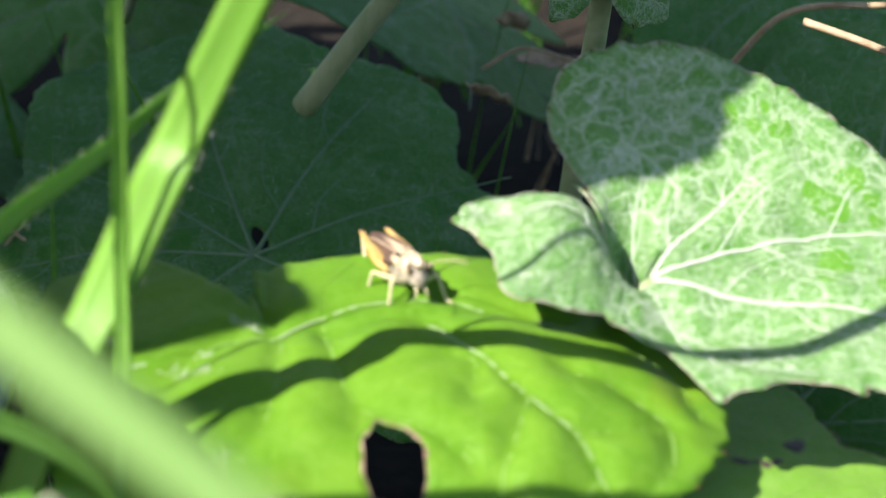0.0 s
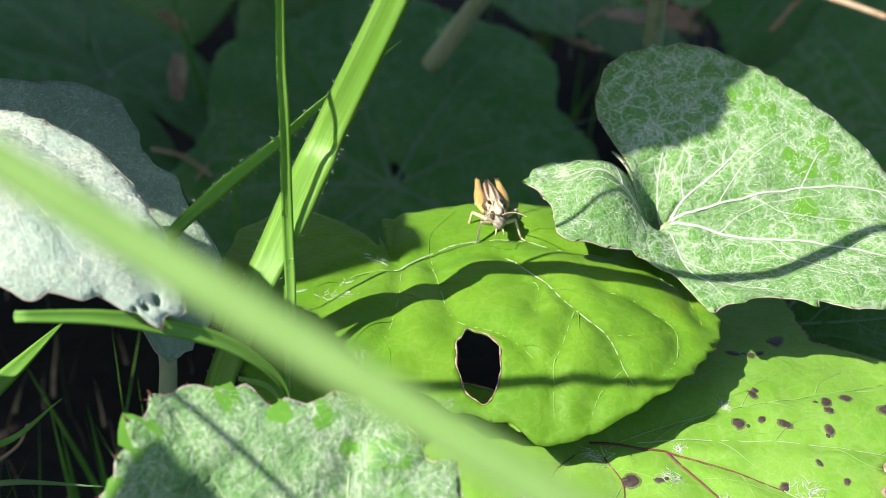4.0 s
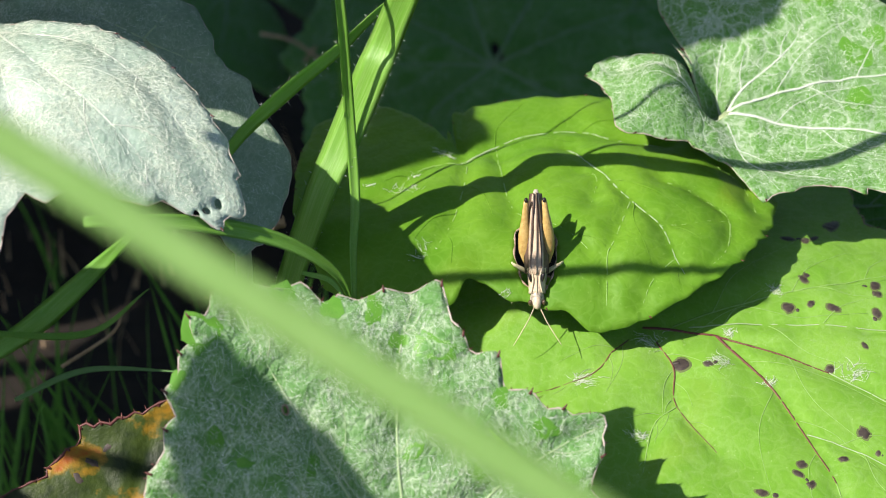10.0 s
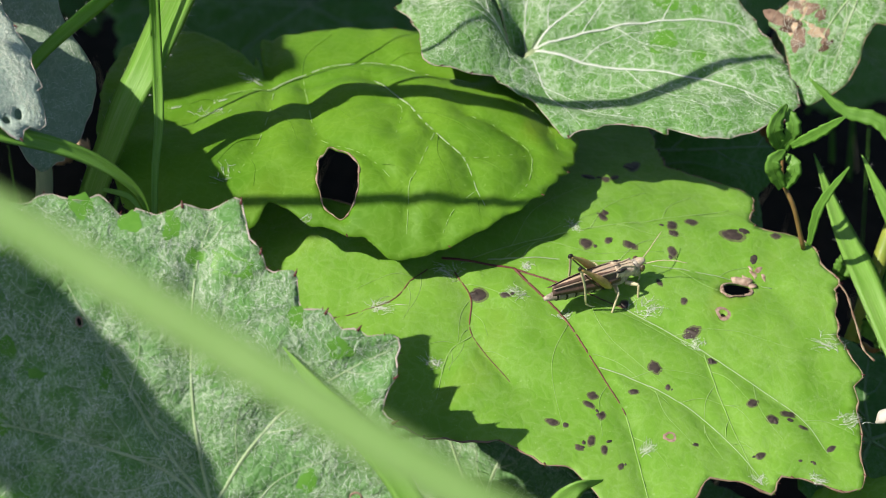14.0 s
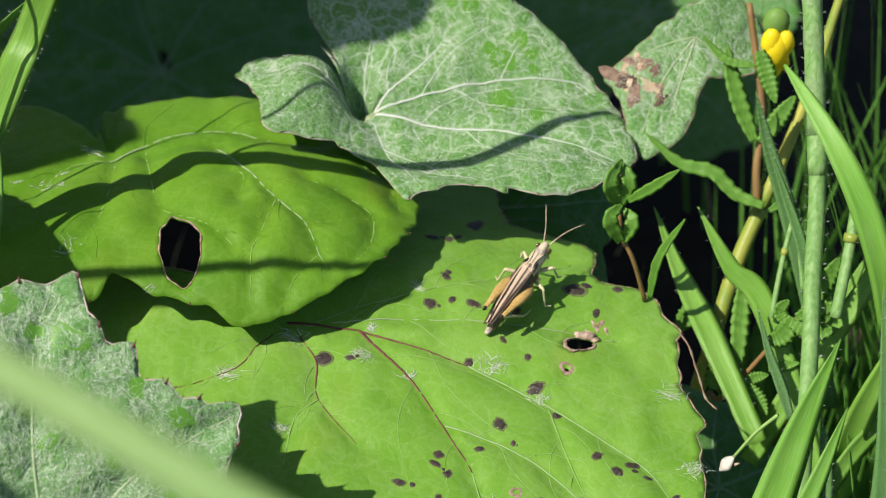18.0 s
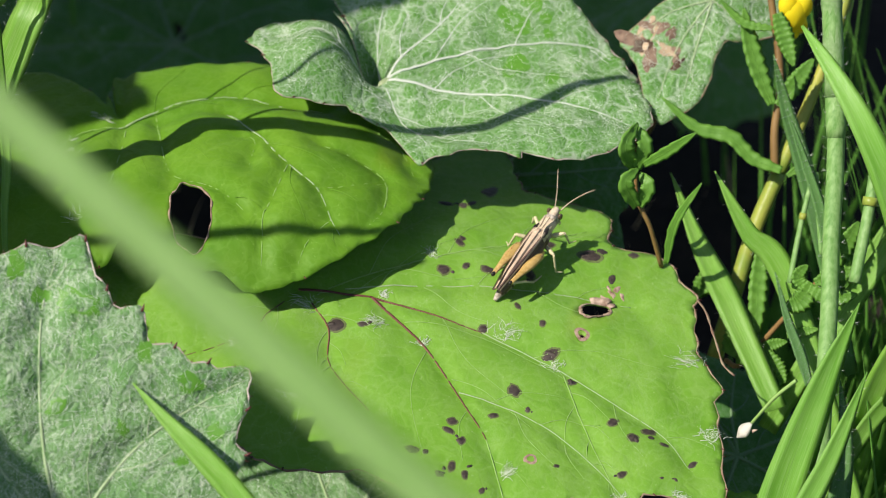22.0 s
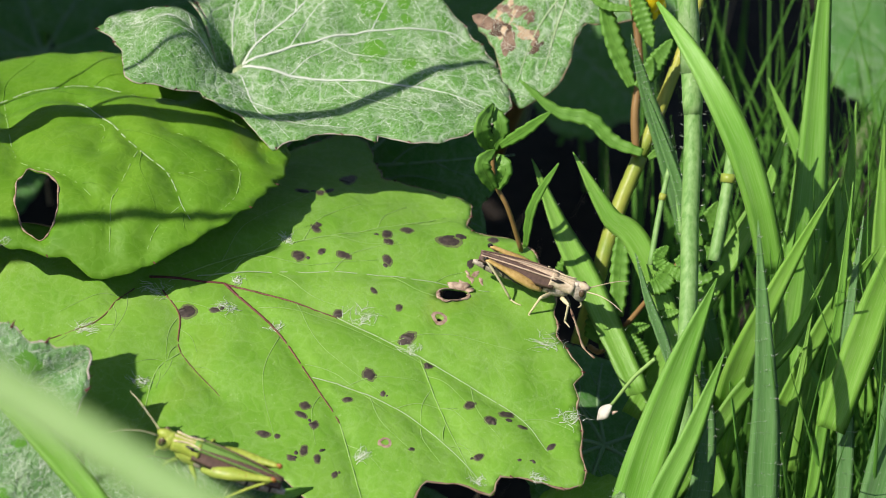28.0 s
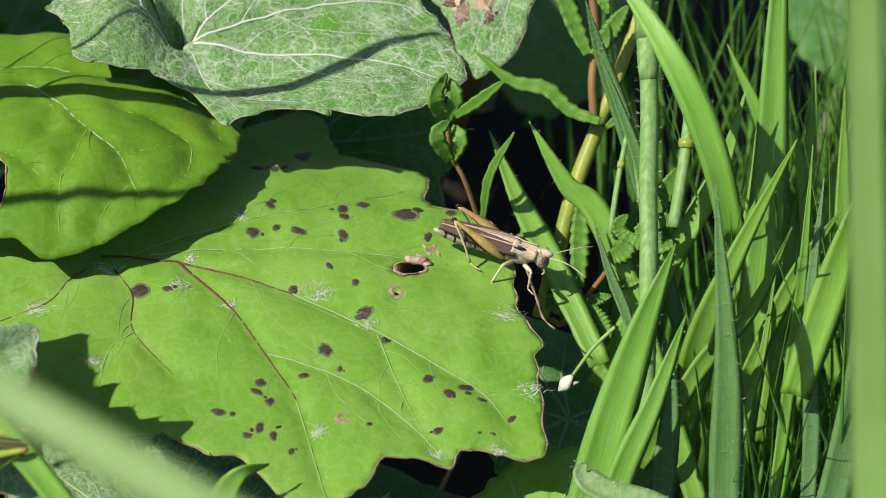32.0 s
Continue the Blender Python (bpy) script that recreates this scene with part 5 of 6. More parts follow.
grass_blade([(-11.40, -0.75, -0.15), (-10.09, -0.42, 0.23), (-8.31, -0.40, 0.12)], 0.6, (0.1, -0.8, 0.6), GRASS_BLUE, "thin grass blade in the shade")
grass_blade([(-11.96, -0.07, 0.85), (-10.27, 0.75, 0.14), (-9.13, 1.24, 0.75)], 0.7, (0.1, -0.8, 0.6), GRASS, "thin grass blade in the shade")
# lit shoot before the toothed leaf
grass_blade([(-0.61, -7.60, 1.40), (-1.12, -7.08, 1.94), (-1.70, -6.57, 2.41), (-2.24, -6.09, 2.76), (-2.75, -5.56, 3.08)], 1.9, (0.2, -0.8, 0.6), GRASS_BRIGHT, "pointed grass blade tip in the sun", tip=0.02, base=1.0, fold=0.4)
# curled blades below the spotted leaf
grass_blade([(1.46, -6.53, -0.57), (1.52, -6.10, -0.09), (1.65, -5.94, 0.25), (1.89, -5.87, 0.50), (2.30, -5.58, 0.39)], 2.2, (-0.5, -0.7, 0.5), GRASS_BRIGHT, "curled grass blade below the spotted leaf", base=0.9, tip=0.1, twist=0.8)
grass_blade([(3.44, -2.46, -4.69), (3.93, -2.48, -3.78), (4.42, -2.53, -2.92)], 1.5, (-0.3, -0.7, 0.5), GRASS_BRIGHT, "short pointed grass blade")

# the tall grass at the side
TALL = (
    ([(1410, 930), (1240, 372), (1160, 260), (1098, 150)], 0.418, 0.415, 2.4, GRASS_BRIGHT),
    ([(1215, 580), (1125, 390), (1070, 285), (1020, 165)], 0.415, 0.44, 2.7, GRASS_BRIGHT),
    ([(1140, 1040), (1215, 760), (1290, 540), (1362, 370)], 0.395, 0.385, 3.9, GRASS),
    ([(1190, 1080), (1240, 820), (1320, 640), (1378, 495)], 0.39, 0.385, 2.4, GRASS),
    ([(1345, 760), (1365, 660), (1390, 545), (1460, 400), (1580, 190)], 0.425, 0.385, 3.0, GRASS_BRIGHT),
    ([(1200, 620), (1290, 470), (1420, 270), (1482, 100)], 0.425, 0.415, 2.3, GRASS_BRIGHT),
    ([(1430, 1020), (1442, 760), (1450, 560), (1438, 265)], 0.385, 0.375, 2.8, GRASS_BLUE),
    ([(1280, 760), (1390, 590), (1490, 480), (1562, 345)], 0.41, 0.40, 1.9, GRASS_BRIGHT),
    ([(1440, 760), (1490, 450), (1515, 250), (1535, -20), (1560, -300)], 0.43, 0.42, 3.6, GRASS),
    ([(1290, 960), (1320, 800), (1340, 640), (1330, 520)], 0.405, 0.405, 2.2, GRASS_BLUE),
    ([(1500, 900), (1545, 620), (1575, 420), (1600, 200)], 0.42, 0.405, 1.3, GRASS),
    ([(1560, 980), (1585, 720), (1590, 480), (1620, 260)], 0.41, 0.40, 1.5, GRASS_BLUE),
    ([(1410, 900), (1470, 660), (1500, 560), (1530, 400)], 0.42, 0.415, 0.9, GRASS_BRIGHT),
    ([(1500, 900), (1530, 760), (1545, 600), (1500, 500)], 0.425, 0.42, 1.2, GRASS),
    ([(1560, 640), (1640, 420), (1700, 250)], 0.40, 0.39, 3.2, GRASS_BRIGHT),
    ([(1600, 900), (1680, 600), (1690, 300)], 0.40, 0.39, 3.4, GRASS_BLUE),
    ([(1350, 520), (1270, 190), (1225, 40), (1200, -60)], 0.43, 0.42, 1.8, GRASS_BLUE),
    ([(1490, 720), (1530, 480), (1580, 250), (1600, 60)], 0.44, 0.43, 2.0, GRASS_BRIGHT),
    ([(1540, 660), (1590, 400), (1660, 150)], 0.45, 0.44, 2.2, GRASS_BRIGHT),
    ([(1470, 600), (1560, 430), (1650, 310)], 0.42, 0.41, 1.7, GRASS_BRIGHT),
    ([(1620, 620), (1580, 380), (1560, 160)], 0.44, 0.43, 1.8, GRASS),
    ([(1420, 560), (1480, 300), (1500, 100)], 0.44, 0.44, 1.6, GRASS),
    ([(1660, 700), (1640, 400), (1650, 100)], 0.44, 0.43, 2.4, GRASS_BRIGHT),
    ([(1330, 470), (1370, 330), (1440, 200)], 0.44, 0.435, 1.4, GRASS_BRIGHT),
    ([(1540, 420), (1510, 200), (1440, 20)], 0.45, 0.445, 1.8, GRASS),
)


def seen(x, y, d):
    """A place out along the side view over the grass, in centimetres."""
    e, f, r, u = SIDE
    return e + (f + r * (x - 784) + u * (441 - y)) * d


SIDE = [Vector(v) for v in ((0.240, -34.046, 23.992), (9.081, 80.914, -58.056), (0.023520, -0.002348, 0.000407), (0.001034, 0.013692, 0.019244))]
for k, (line, d0, d1, half, mat) in enumerate(TALL):
    n = len(line) - 1
    pts = [seen(x, y, (d0 + (d1 - d0) * i / n)) for i, (x, y) in enumerate(line)]
    grass_blade(pts, half, (0.15 * math.sin(k * 2.1), -0.85, 0.5), mat, ("broad grass blade standing in the sun", "upright grass blade beside the spotted leaf", "arching green grass blade")[k % 3], hairs=450 if mat is GRASS_BLUE else 30 if half > 2 else 0, over=0.95 if mat is GRASS_BLUE else 0.2, tip=0.03, base=0.35 if k == 4 else 0.8, fold=0.28, twist=0.3 * math.sin(k), n=30)

grass_blade([(8.7, -1.71, -0.58), (8.58, -1.36, -0.21), (8.36, -0.88, 0.32), (8.19, -0.36, 0.93)], 1.1, (0.2, -0.8, 0.5), GRASS_BLUE, "narrow bluish grass blade with fine hairs", hairs=120, over=0.9)
grass_blade([(9.06, -0.97, 1.12), (8.92, -0.23, 2.06), (8.64, 0.4, 2.84), (8.35, 0.97, 3.57)], 1.1, (0.2, -0.8, 0.5), GRASS_BLUE, "narrow bluish grass blade with fine hairs", hairs=120, over=0.9)
grass_blade([(10.35, -1.5, 1.2), (10.03, -1.25, 2.51), (9.7, -0.86, 3.43), (9.3, -0.25, 4.17), (8.87, 0.59, 4.71), (8.57, 1.3, 4.98)], 2.6, (-0.15, -0.75, 0.65), GRASS, "broad grass blade arching over the herb", hairs=60, over=0.3, tip=0.1, base=0.9, fold=0.35)
# the jointed hairy grass stem
p = [Vector(q) * CM for q in ((8.6, -3.5, -1.2), (8.75, -2.51, 0.08), (8.88, -1.67, 1.16), (8.95, -0.97, 2.1), (9.04, -0.35, 2.99), (9.07, 0.14, 3.72), (9.05, 0.78, 4.7), (9.02, 1.39, 5.69), (8.98, 1.97, 6.69), (8.9, 2.6, 7.9))]
ob = thing("tall_grass", p[0], "thick ribbed grass stem with fine white hairs", "grass")
line = smooth_path([q - p[0] for q in p], 40)
bm = bmesh.new()
uvl = bm.loops.layers.uv.new("UVMap")
part("stem", tube(bm, line, [0.00155 if i < 22 else 0.00175 for i in range(41)], 12), RIBBED, ob)
bm = bmesh.new()
bm.loops.layers.uv.new("UVMap")
part("node", tube(bm, line[21:25], [0.0016, 0.0018, 0.0018, 0.0016], 12), RIBBED, ob, "swollen joint")
part("hair", hairs_on(line, (0.0016, 0.0017, 0.0018), 700, 0.0009, 5, over=0.6), HAIR, ob, kind="stuff")
part("sheath", tube(bmesh.new(), line[24:], [0.0019 - 0.00012 * (i % 3) for i in range(17)], 9), DOWNY, ob, "pale downy leaf sheath round the stem")
for k, (q, r) in enumerate((
    (((8.47, -0.37, 0.68), (8.69, 0.2, 1.51), (8.93, 0.68, 2.27)), 0.55),
    (((8.95, -0.48, 1.38), (8.91, -0.0, 2.02), (8.89, 0.38, 2.54)), 0.5),
    (((9.31, -1.51, 1.52), (9.57, -0.86, 2.49), (9.77, -0.23, 3.47)), 1.1),
)):
    q = [Vector(w) * CM for w in q]
    o = thing("tall_grass", q[0], "thin pale green grass stem", "grass")
    ln = smooth_path([w - q[0] for w in q], 16)
    bm = bmesh.new()
    bm.loops.layers.uv.new("UVMap")
    part("stem", tube(bm, ln, (r * MM, r * 0.9 * MM), 7), RIBBED, o)
    part("node", tube(bmesh.new(), [ln[9], ln[10]], (r * 1.25 * MM, r * 1.25 * MM), 7), STEM_YELLOW, o)


# ---- the yellow-flowered herb ----
def toothed_leaf(name, parent, pts, half, material, facing, seed=1, teeth=9):
    """A narrow leaf with rounded teeth along both edges, through points in the parent's space."""
    bm = bmesh.new()
    n = teeth * 5
    line = smooth_path(pts, n)
    face = Vector(facing).normalized()
    rows = []
    for i, p in enumerate(line):
        s = i / n
        t = (line[min(i + 1, n)] - line[max(i - 1, 0)]).normalized()
        side = t.cross(face).normalized()
        up = side.cross(t)
        w = half * MM * (math.sin(math.pi * (0.12 + 0.86 * s)) ** 0.7) * (0.80 + 0.24 * (1 - ((teeth * s) % 1.0)) ** 0.8)
        sag = 0.26 + 0.10 * math.cos(i * math.pi * 0.4)
        rows.append([bm.verts.new(p + side * w * a + up * w * sag * abs(a)) for a in (-1, -0.5, 0, 0.5, 1)] + [bm.verts.new(p + side * w * a + up * (w * sag * abs(a)) - up * 0.0002) for a in (0.5, 0, -0.5)])
    for a, b in zip(rows, rows[1:]):
        for k in range(8):
            bm.faces.new((a[k], a[(k + 1) % 8], b[(k + 1) % 8], b[k]))
    bm.faces.new(rows[0][::-1]), bm.faces.new(rows[-1])
    bmesh.ops.recalc_face_normals(bm, faces=bm.faces)
    lf = part(name, bm, material, parent)
    part("midrib", tube(bmesh.new(), line, (0.00009, 0.00004), 5), material, lf)
    return lf


def stem_part(parent, pts, r0, r1, material, name="stem", n=18):
    return part(name, tube(bmesh.new(), smooth_path(pts, n), (r0 * MM, r1 * MM), 8), material, parent)


def herb(label, base):
    return thing("flowering_herb", Vector(base) * CM, label, "herb")


H0 = Vector((7.43, 0.42, -1.60))
rattle = herb("yellow-flowered herb with a brown stem and toothed leaves", H0)


def rel(p):
    return (Vector(p) - H0) * CM


stem_part(rattle, [rel(p) for p in (H0, (7.75, 0.96, -0.83), (8.2, 1.71, 0.3), (8.69, 2.27, 1.25))], 1.55, 1.4, STEM_YELLOW)
stem_part(rattle, [rel(p) for p in ((8.69, 2.27, 1.25), (9.11, 2.72, 2.07), (9.43, 3.09, 2.76), (9.69, 3.4, 3.36), (9.99, 3.84, 4.24), (10.19, 4.11, 4.8))], 1.25, 0.85, STEM_YELLOW, "side_stem")
stem_part(rattle, [rel(p) for p in ((8.6, 2.19, 1.3), (8.59, 2.56, 2.0), (8.7, 2.94, 2.62), (8.68, 3.34, 3.24), (8.59, 3.74, 3.85), (8.49, 4.18, 4.56))], 0.8, 0.65, STEM_BROWN, "side_stem")
stem_part(rattle, [rel(p) for p in ((7.6, 0.2, -1.5), (7.77, -0.27, -1.22), (8.34, -0.26, -0.39), (8.85, -0.35, 0.5), (9.13, -0.36, 0.93))], 0.55, 0.4, STEM_BROWN, "side_stem")
for k, (pts, h) in enumerate((
    (((8.64, 1.88, 1.56), (8.13, 2.1, 1.7), (7.74, 2.39, 1.99), (7.13, 2.59, 2.09), (6.52, 2.98, 2.51)), 1.5),
    (((8.52, 2.66, 2.5), (8.3, 3.01, 2.96), (8.13, 3.38, 3.47), (8.04, 3.69, 3.95)), 1.9),
    (((8.59, 2.46, 2.59), (8.92, 2.64, 3.0), (9.22, 2.81, 3.37)), 1.8),
    (((8.59, 3.36, 4.02), (8.73, 3.09, 3.63), (8.87, 2.8, 3.23)), 1.8),
    (((8.52, 3.32, 3.72), (8.02, 3.46, 3.77), (7.59, 3.76, 4.1)), 0.9),
    (((8.76, 1.89, 1.44), (9.01, 1.92, 1.59), (9.18, 1.87, 1.57)), 0.9),
    (((8.0, -0.18, -0.55), (8.08, 0.35, 0.15), (8.18, 0.84, 0.83)), 1.9),
    (((7.55, -0.2, -1.04), (7.81, 0.02, -0.69), (8.0, 0.2, -0.41)), 3.0),
    (((9.11, -0.37, 0.91), (9.43, -0.16, 1.31), (9.68, 0.04, 1.69)), 2.0),
    (((8.86, -0.61, 0.85), (9.25, -0.59, 1.01), (9.66, -0.64, 1.1)), 1.6),
    (((8.76, -0.65, 0.76), (9.14, -0.83, 0.66), (9.58, -0.87, 0.77)), 1.6),
    (((8.86, -0.44, 0.72), (8.65, -0.6, 0.44), (8.38, -0.61, 0.34)), 2.1),
    (((8.73, -0.48, 0.63), (8.62, -0.32, 0.79), (8.79, -0.23, 0.97)), 1.5),
    (((8.43, -0.78, -0.18), (8.72, -0.79, -0.1), (8.98, -0.8, -0.03)), 1.0),
    (((8.15, -0.59, -0.69), (8.34, -0.8, -0.89), (8.44, -1.0, -1.1)), 1.4),
    (((7.57, 1.21, -0.23), (7.29, 1.14, -0.4), (7.06, 1.0, -0.64)), 2.3),
    (((9.03, -0.36, 0.72), (9.28, -0.2, 1.03), (9.34, -0.03, 1.28)), 1.6),
    (((7.99, -0.4, -0.83), (8.29, -0.38, -0.7), (8.55, -0.38, -0.63)), 1.2),
    (((7.67, -0.29, -1.11), (8.02, -0.3, -1.02), (8.29, -0.44, -1.1)), 1.3),
)):
    toothed_leaf("leaf", rattle, [rel(p) for p in pts], h, HERB, (0.2 - 0.1 * (k % 4), -0.8, 0.6), k)
# flower
f0 = rel((8.92, 3.58, 4.22))
bm = ball(bmesh.new(), f0 + Vector((0, 0.001, 0.002)), (0.0026, 0.0022, 0.0032))
part("calyx", bm, CALYX, rattle, "green calyx of the flower")
for k, (dx, dz, r) in enumerate(((0.0, -0.0030, 0.0026), (-0.0014, -0.0055, 0.0011), (0.0004, -0.0066, 0.0012), (0.0018, -0.0054, 0.0011), (-0.0010, -0.001, 0.0020), (0.0016, -0.0012, 0.0018))):
    part("petal", ball(bmesh.new(), f0 + Vector((dx, -0.001, dz)), (r, r * 0.8, r * 1.5), u=10, v=7), PETAL, rattle, "bright yellow petal")

B0 = Vector((6.32, 0.56, 0.44))
budded = herb("small herb with folded green leaf buds", B0)


def rel2(p):
    return (Vector(p) - B0) * CM


stem_part(budded, [rel2(B0), rel2((6.06, 0.60, 1.31)), rel2((5.82, 0.75, 1.83)), rel2((5.77, 0.93, 2.57))], 0.45, 0.4, STEM_BROWN)
for k, (p, q, r, h) in enumerate((
    ((5.74, 0.82, 2.42), (5.55, 0.73, 2.95), (5.80, 1.12, 3.18), 1.7),
    ((5.78, 0.82, 2.42), (5.91, 0.87, 2.85), (5.82, 1.17, 3.07), 1.6),
    ((5.80, 0.58, 1.76), (5.56, 0.51, 2.32), (5.80, 0.73, 2.48), 1.5),
    ((5.84, 0.58, 1.77), (5.98, 0.61, 2.17), (5.85, 0.85, 2.31), 1.4),
    ((5.90, 0.76, 2.53), (6.29, 0.55, 2.96), (6.70, 0.37, 3.44), 1.1),
    ((6.33, 0.19, 0.78), (6.44, 0.20, 1.65), (6.84, 0.18, 2.51), 0.9),
)):
    toothed_leaf("leaf", budded, [rel2(p), rel2(q), rel2(r)], h, HERB, (0.3 - 0.15 * k, -0.9, 0.35), 30 + k, 5)

# pale seed head on a thin stalk
s0 = Vector((8.03, -3.31, 0.87))
ob = thing("dry_bud", s0 * CM, "pale dry bud hanging on a thin green stalk", "bud")
s1 = (Vector((7.42, -3.06, -0.25)) - s0) * CM
stem_part(ob, [Vector((0, 0, 0)), s1 * 0.5 + Vector((0, 0, 0.0008)), s1], 0.35, 0.3, VEIN_GREEN, "stalk")
down = Vector((-0.0024, -0.0006, -0.0026))
part("bract", tube(bmesh.new(), smooth_path([s1, s1 + down * 0.5, s1 + down], 8), [0.0004, 0.0008, 0.0012, 0.0015, 0.0017, 0.0016, 0.0012, 0.0007, 0.0002], 10, 0.5), PAPER, ob, "whitish papery bract with a brown tip")
part("tip", tube(bmesh.new(), [s1 + down * 0.5 + Vector((0.0012, -0.0004, 0.0001)), s1 + down * 0.5 + Vector((0.0022, -0.0004, 0.0004))], (0.0004, 0.0001), 6), RIM, ob)
# white downy young leaf, folded, at the foot of the grass
w0 = Vector((7.27, -5.21, -0.34))
ob = thing("downy_young_leaf", w0 * CM, "folded pale green young leaf covered with white down", "stem")
ln = smooth_path([(Vector(q) - w0) * CM for q in (w0, (7.19, -5.37, -0.41), (7.29, -5.50, -0.57), (7.56, -5.67, -0.60), (7.98, -5.83, -0.57), (8.48, -6.11, -0.72), (8.93, -6.48, -0.99), (9.49, -7.07, -1.56))], 28)
part("stalk", ribbon([ln[0], ln[5], ln[12], ln[20], ln[28]], (0.0004, 0.0022, 0.0012), (0.1, -0.5, 0.85), 0.55, n=28), DOWNY, ob)
part("hair", hairs_on(ln, (0.0015, 0.0019, 0.0019), 500, 0.0007, 77, over=0.6), HAIR, ob, kind="stuff")
# dry stems and straws on the litter at the back
for k, (a, b, c, r, mat, label) in enumerate((
    ((-2.33, 21.07, -3.56), (-1.26, 20.42, -1.58), (0.30, 20.02, 0.86), 2.6, PETIOLE, "pale green bare butterbur stalk"),
    ((-6.32, 31.37, -6.33), (-6.04, 30.83, -5.25), (-5.76, 30.47, -3.85), 1.6, PETIOLE, "pale green bare butterbur stalk"),
    ((6.82, 17.81, -0.10), (8.16, 17.01, -0.30), (9.99, 15.99, -0.81), 0.8, STRAW, "thin dry twig lying behind leaves"),
    ((6.17, 20.99, -2.67), (7.26, 20.64, -1.17), (8.99, 19.70, -0.57), 0.8, STRAW, "thin dry twig lying behind leaves"),
    ((-9.42, 20.43, -5.50), (-8.58, 20.27, -5.66), (-7.87, 19.98, -6.07), 0.5, STRAW, "dry brown straw on the soil"),
    ((-8.37, 19.86, -6.33), (-8.23, 20.00, -6.08), (-7.94, 20.16, -5.77), 0.4, STRAW, "dry brown straw on the soil"),
    ((1.72, 24.90, -4.48), (2.63, 25.08, -4.06), (3.83, 24.86, -4.29), 0.5, STRAW, "dry brown straw on the soil"),
    ((-11.40, 2.70, -2.21), (-10.41, 3.09, -1.73), (-10.09, 2.96, -1.08), 0.35, STRAW, "dry brown straw on the soil"),
)):
    o = thing("straw" if mat is STRAW else "butterbur_shoot", Vector(a) * CM, label, "stem")
    part("stem", tube(bmesh.new(), smooth_path([(Vector(q) - Vector(a)) * CM for q in (a, b, c)], 12), (r * MM, r * 0.8 * MM), 8), mat, o)
rng = random.Random(8)
for k, (x, y, z) in enumerate(((-9.23, 25.60, -4.62), (-9.01, 23.97, -5.38), (2.68, 27.20, -4.42), (3.19, 25.79, -4.76), (1.86, 24.58, -4.99), (-9.32, 9.57, 0.33), (-7.43, 5.10, -0.87))):
    o = thing("dry_leaf", placed((x, y, z), rng.uniform(-50, 50), rng.uniform(-50, 50), rng.uniform(0, 360)), "crumpled dry brown leaf on the litter", "leaf", "dry leaves")
    bm = bmesh.new()
    g = [[bm.verts.new(Vector((u * 4, v * 2.6 * (1 - 0.16 * u * u), 1.6 * noise.noise(Vector((u * 1.3, v * 1.3, k))) + 1.1 * v * v)) * MM) for v in np.linspace(-1, 1, 7)] for u in np.linspace(-1.6, 1.6, 11)]
    for a, b in zip(g, g[1:]):
        for i in range(6):
            bm.faces.new((a[i], a[i + 1], b[i + 1], b[i]))
    lf = part("blade", bm, STRAW, o)
    m = lf.modifiers.new("thickness", "SOLIDIFY")
    m.thickness = 0.0003


# ---- shoots overhead that throw the band shadows ----
def overhead(a, b, c, reach, half, label):
    up = SUN * reach * 100
    q = [Vector(v) + up for v in (a, b, c)]
    return grass_blade([q[0].lerp(q[1], -0.35), q[0], q[1], q[2], q[2].lerp(q[1], -0.35)], half, SUN, GRASS, label, tip=0.8, base=1.0, fold=0.1)


overhead((-3.26, -0.33, 1.96), (-1.41, -0.29, 2.0), (0.55, -0.05, 1.89), 0.17, 1.1, "grass blade leaning over the leaves")
swaying = overhead((-6.87, -4.23, 5.03), (-5.86, -4.68, 4.32), (-4.84, -5.2, 3.54), 0.12, 0.5, "thin grass stalk leaning over the leaves")


# ---- undergrowth ----
def undergrowth(name, count, xs, ys, tops, seed, material, label, half=(0.4, 1.4), clear=-999.0):
    """Many small grass blades that nobody could count."""
    rng = random.Random(seed)
    verts, faces = [], []
    for _ in range(count):
        x, y = rng.uniform(*xs), rng.uniform(*ys)
        top = rng.uniform(*tops)
        a, lean = rng.uniform(0, 6.28), rng.uniform(0.1, 0.5) * (top - GROUND * 100)
        if x + math.cos(a) * lean < clear:
            continue
        p = smooth_path([(x, y, GROUND * 100), (x + math.cos(a) * lean * 0.3, y + math.sin(a) * lean * 0.3, GROUND * 60 + top * 0.4), (x + math.cos(a) * lean, y + math.sin(a) * lean, top)], 7)
        w, turn = rng.uniform(*half) * 0.1, rng.uniform(0, 3.14)
        side = Vector((math.cos(turn), math.sin(turn) * 0.4, 0)) * w
        k = len(verts)
        for i, q in enumerate(p):
            f = (1 - (i / 7) ** 2) + 0.03
            verts += [(q + side * f) * CM, (q + Vector((0, -0.2, 0.1)) * w) * CM, (q - side * f) * CM]
        for i in range(7):
            for j in (0, 1):
                faces.append((k + 3 * i + j, k + 3 * i + j + 1, k + 3 * i + j + 4, k + 3 * i + j + 3))
    mesh = bpy.data.meshes.new(name)
    mesh.from_pydata(verts, [], faces)
    mesh.materials.append(material)
    mesh.shade_smooth()
    return tagged(new(name, mesh), label, "grass", kind="stuff")


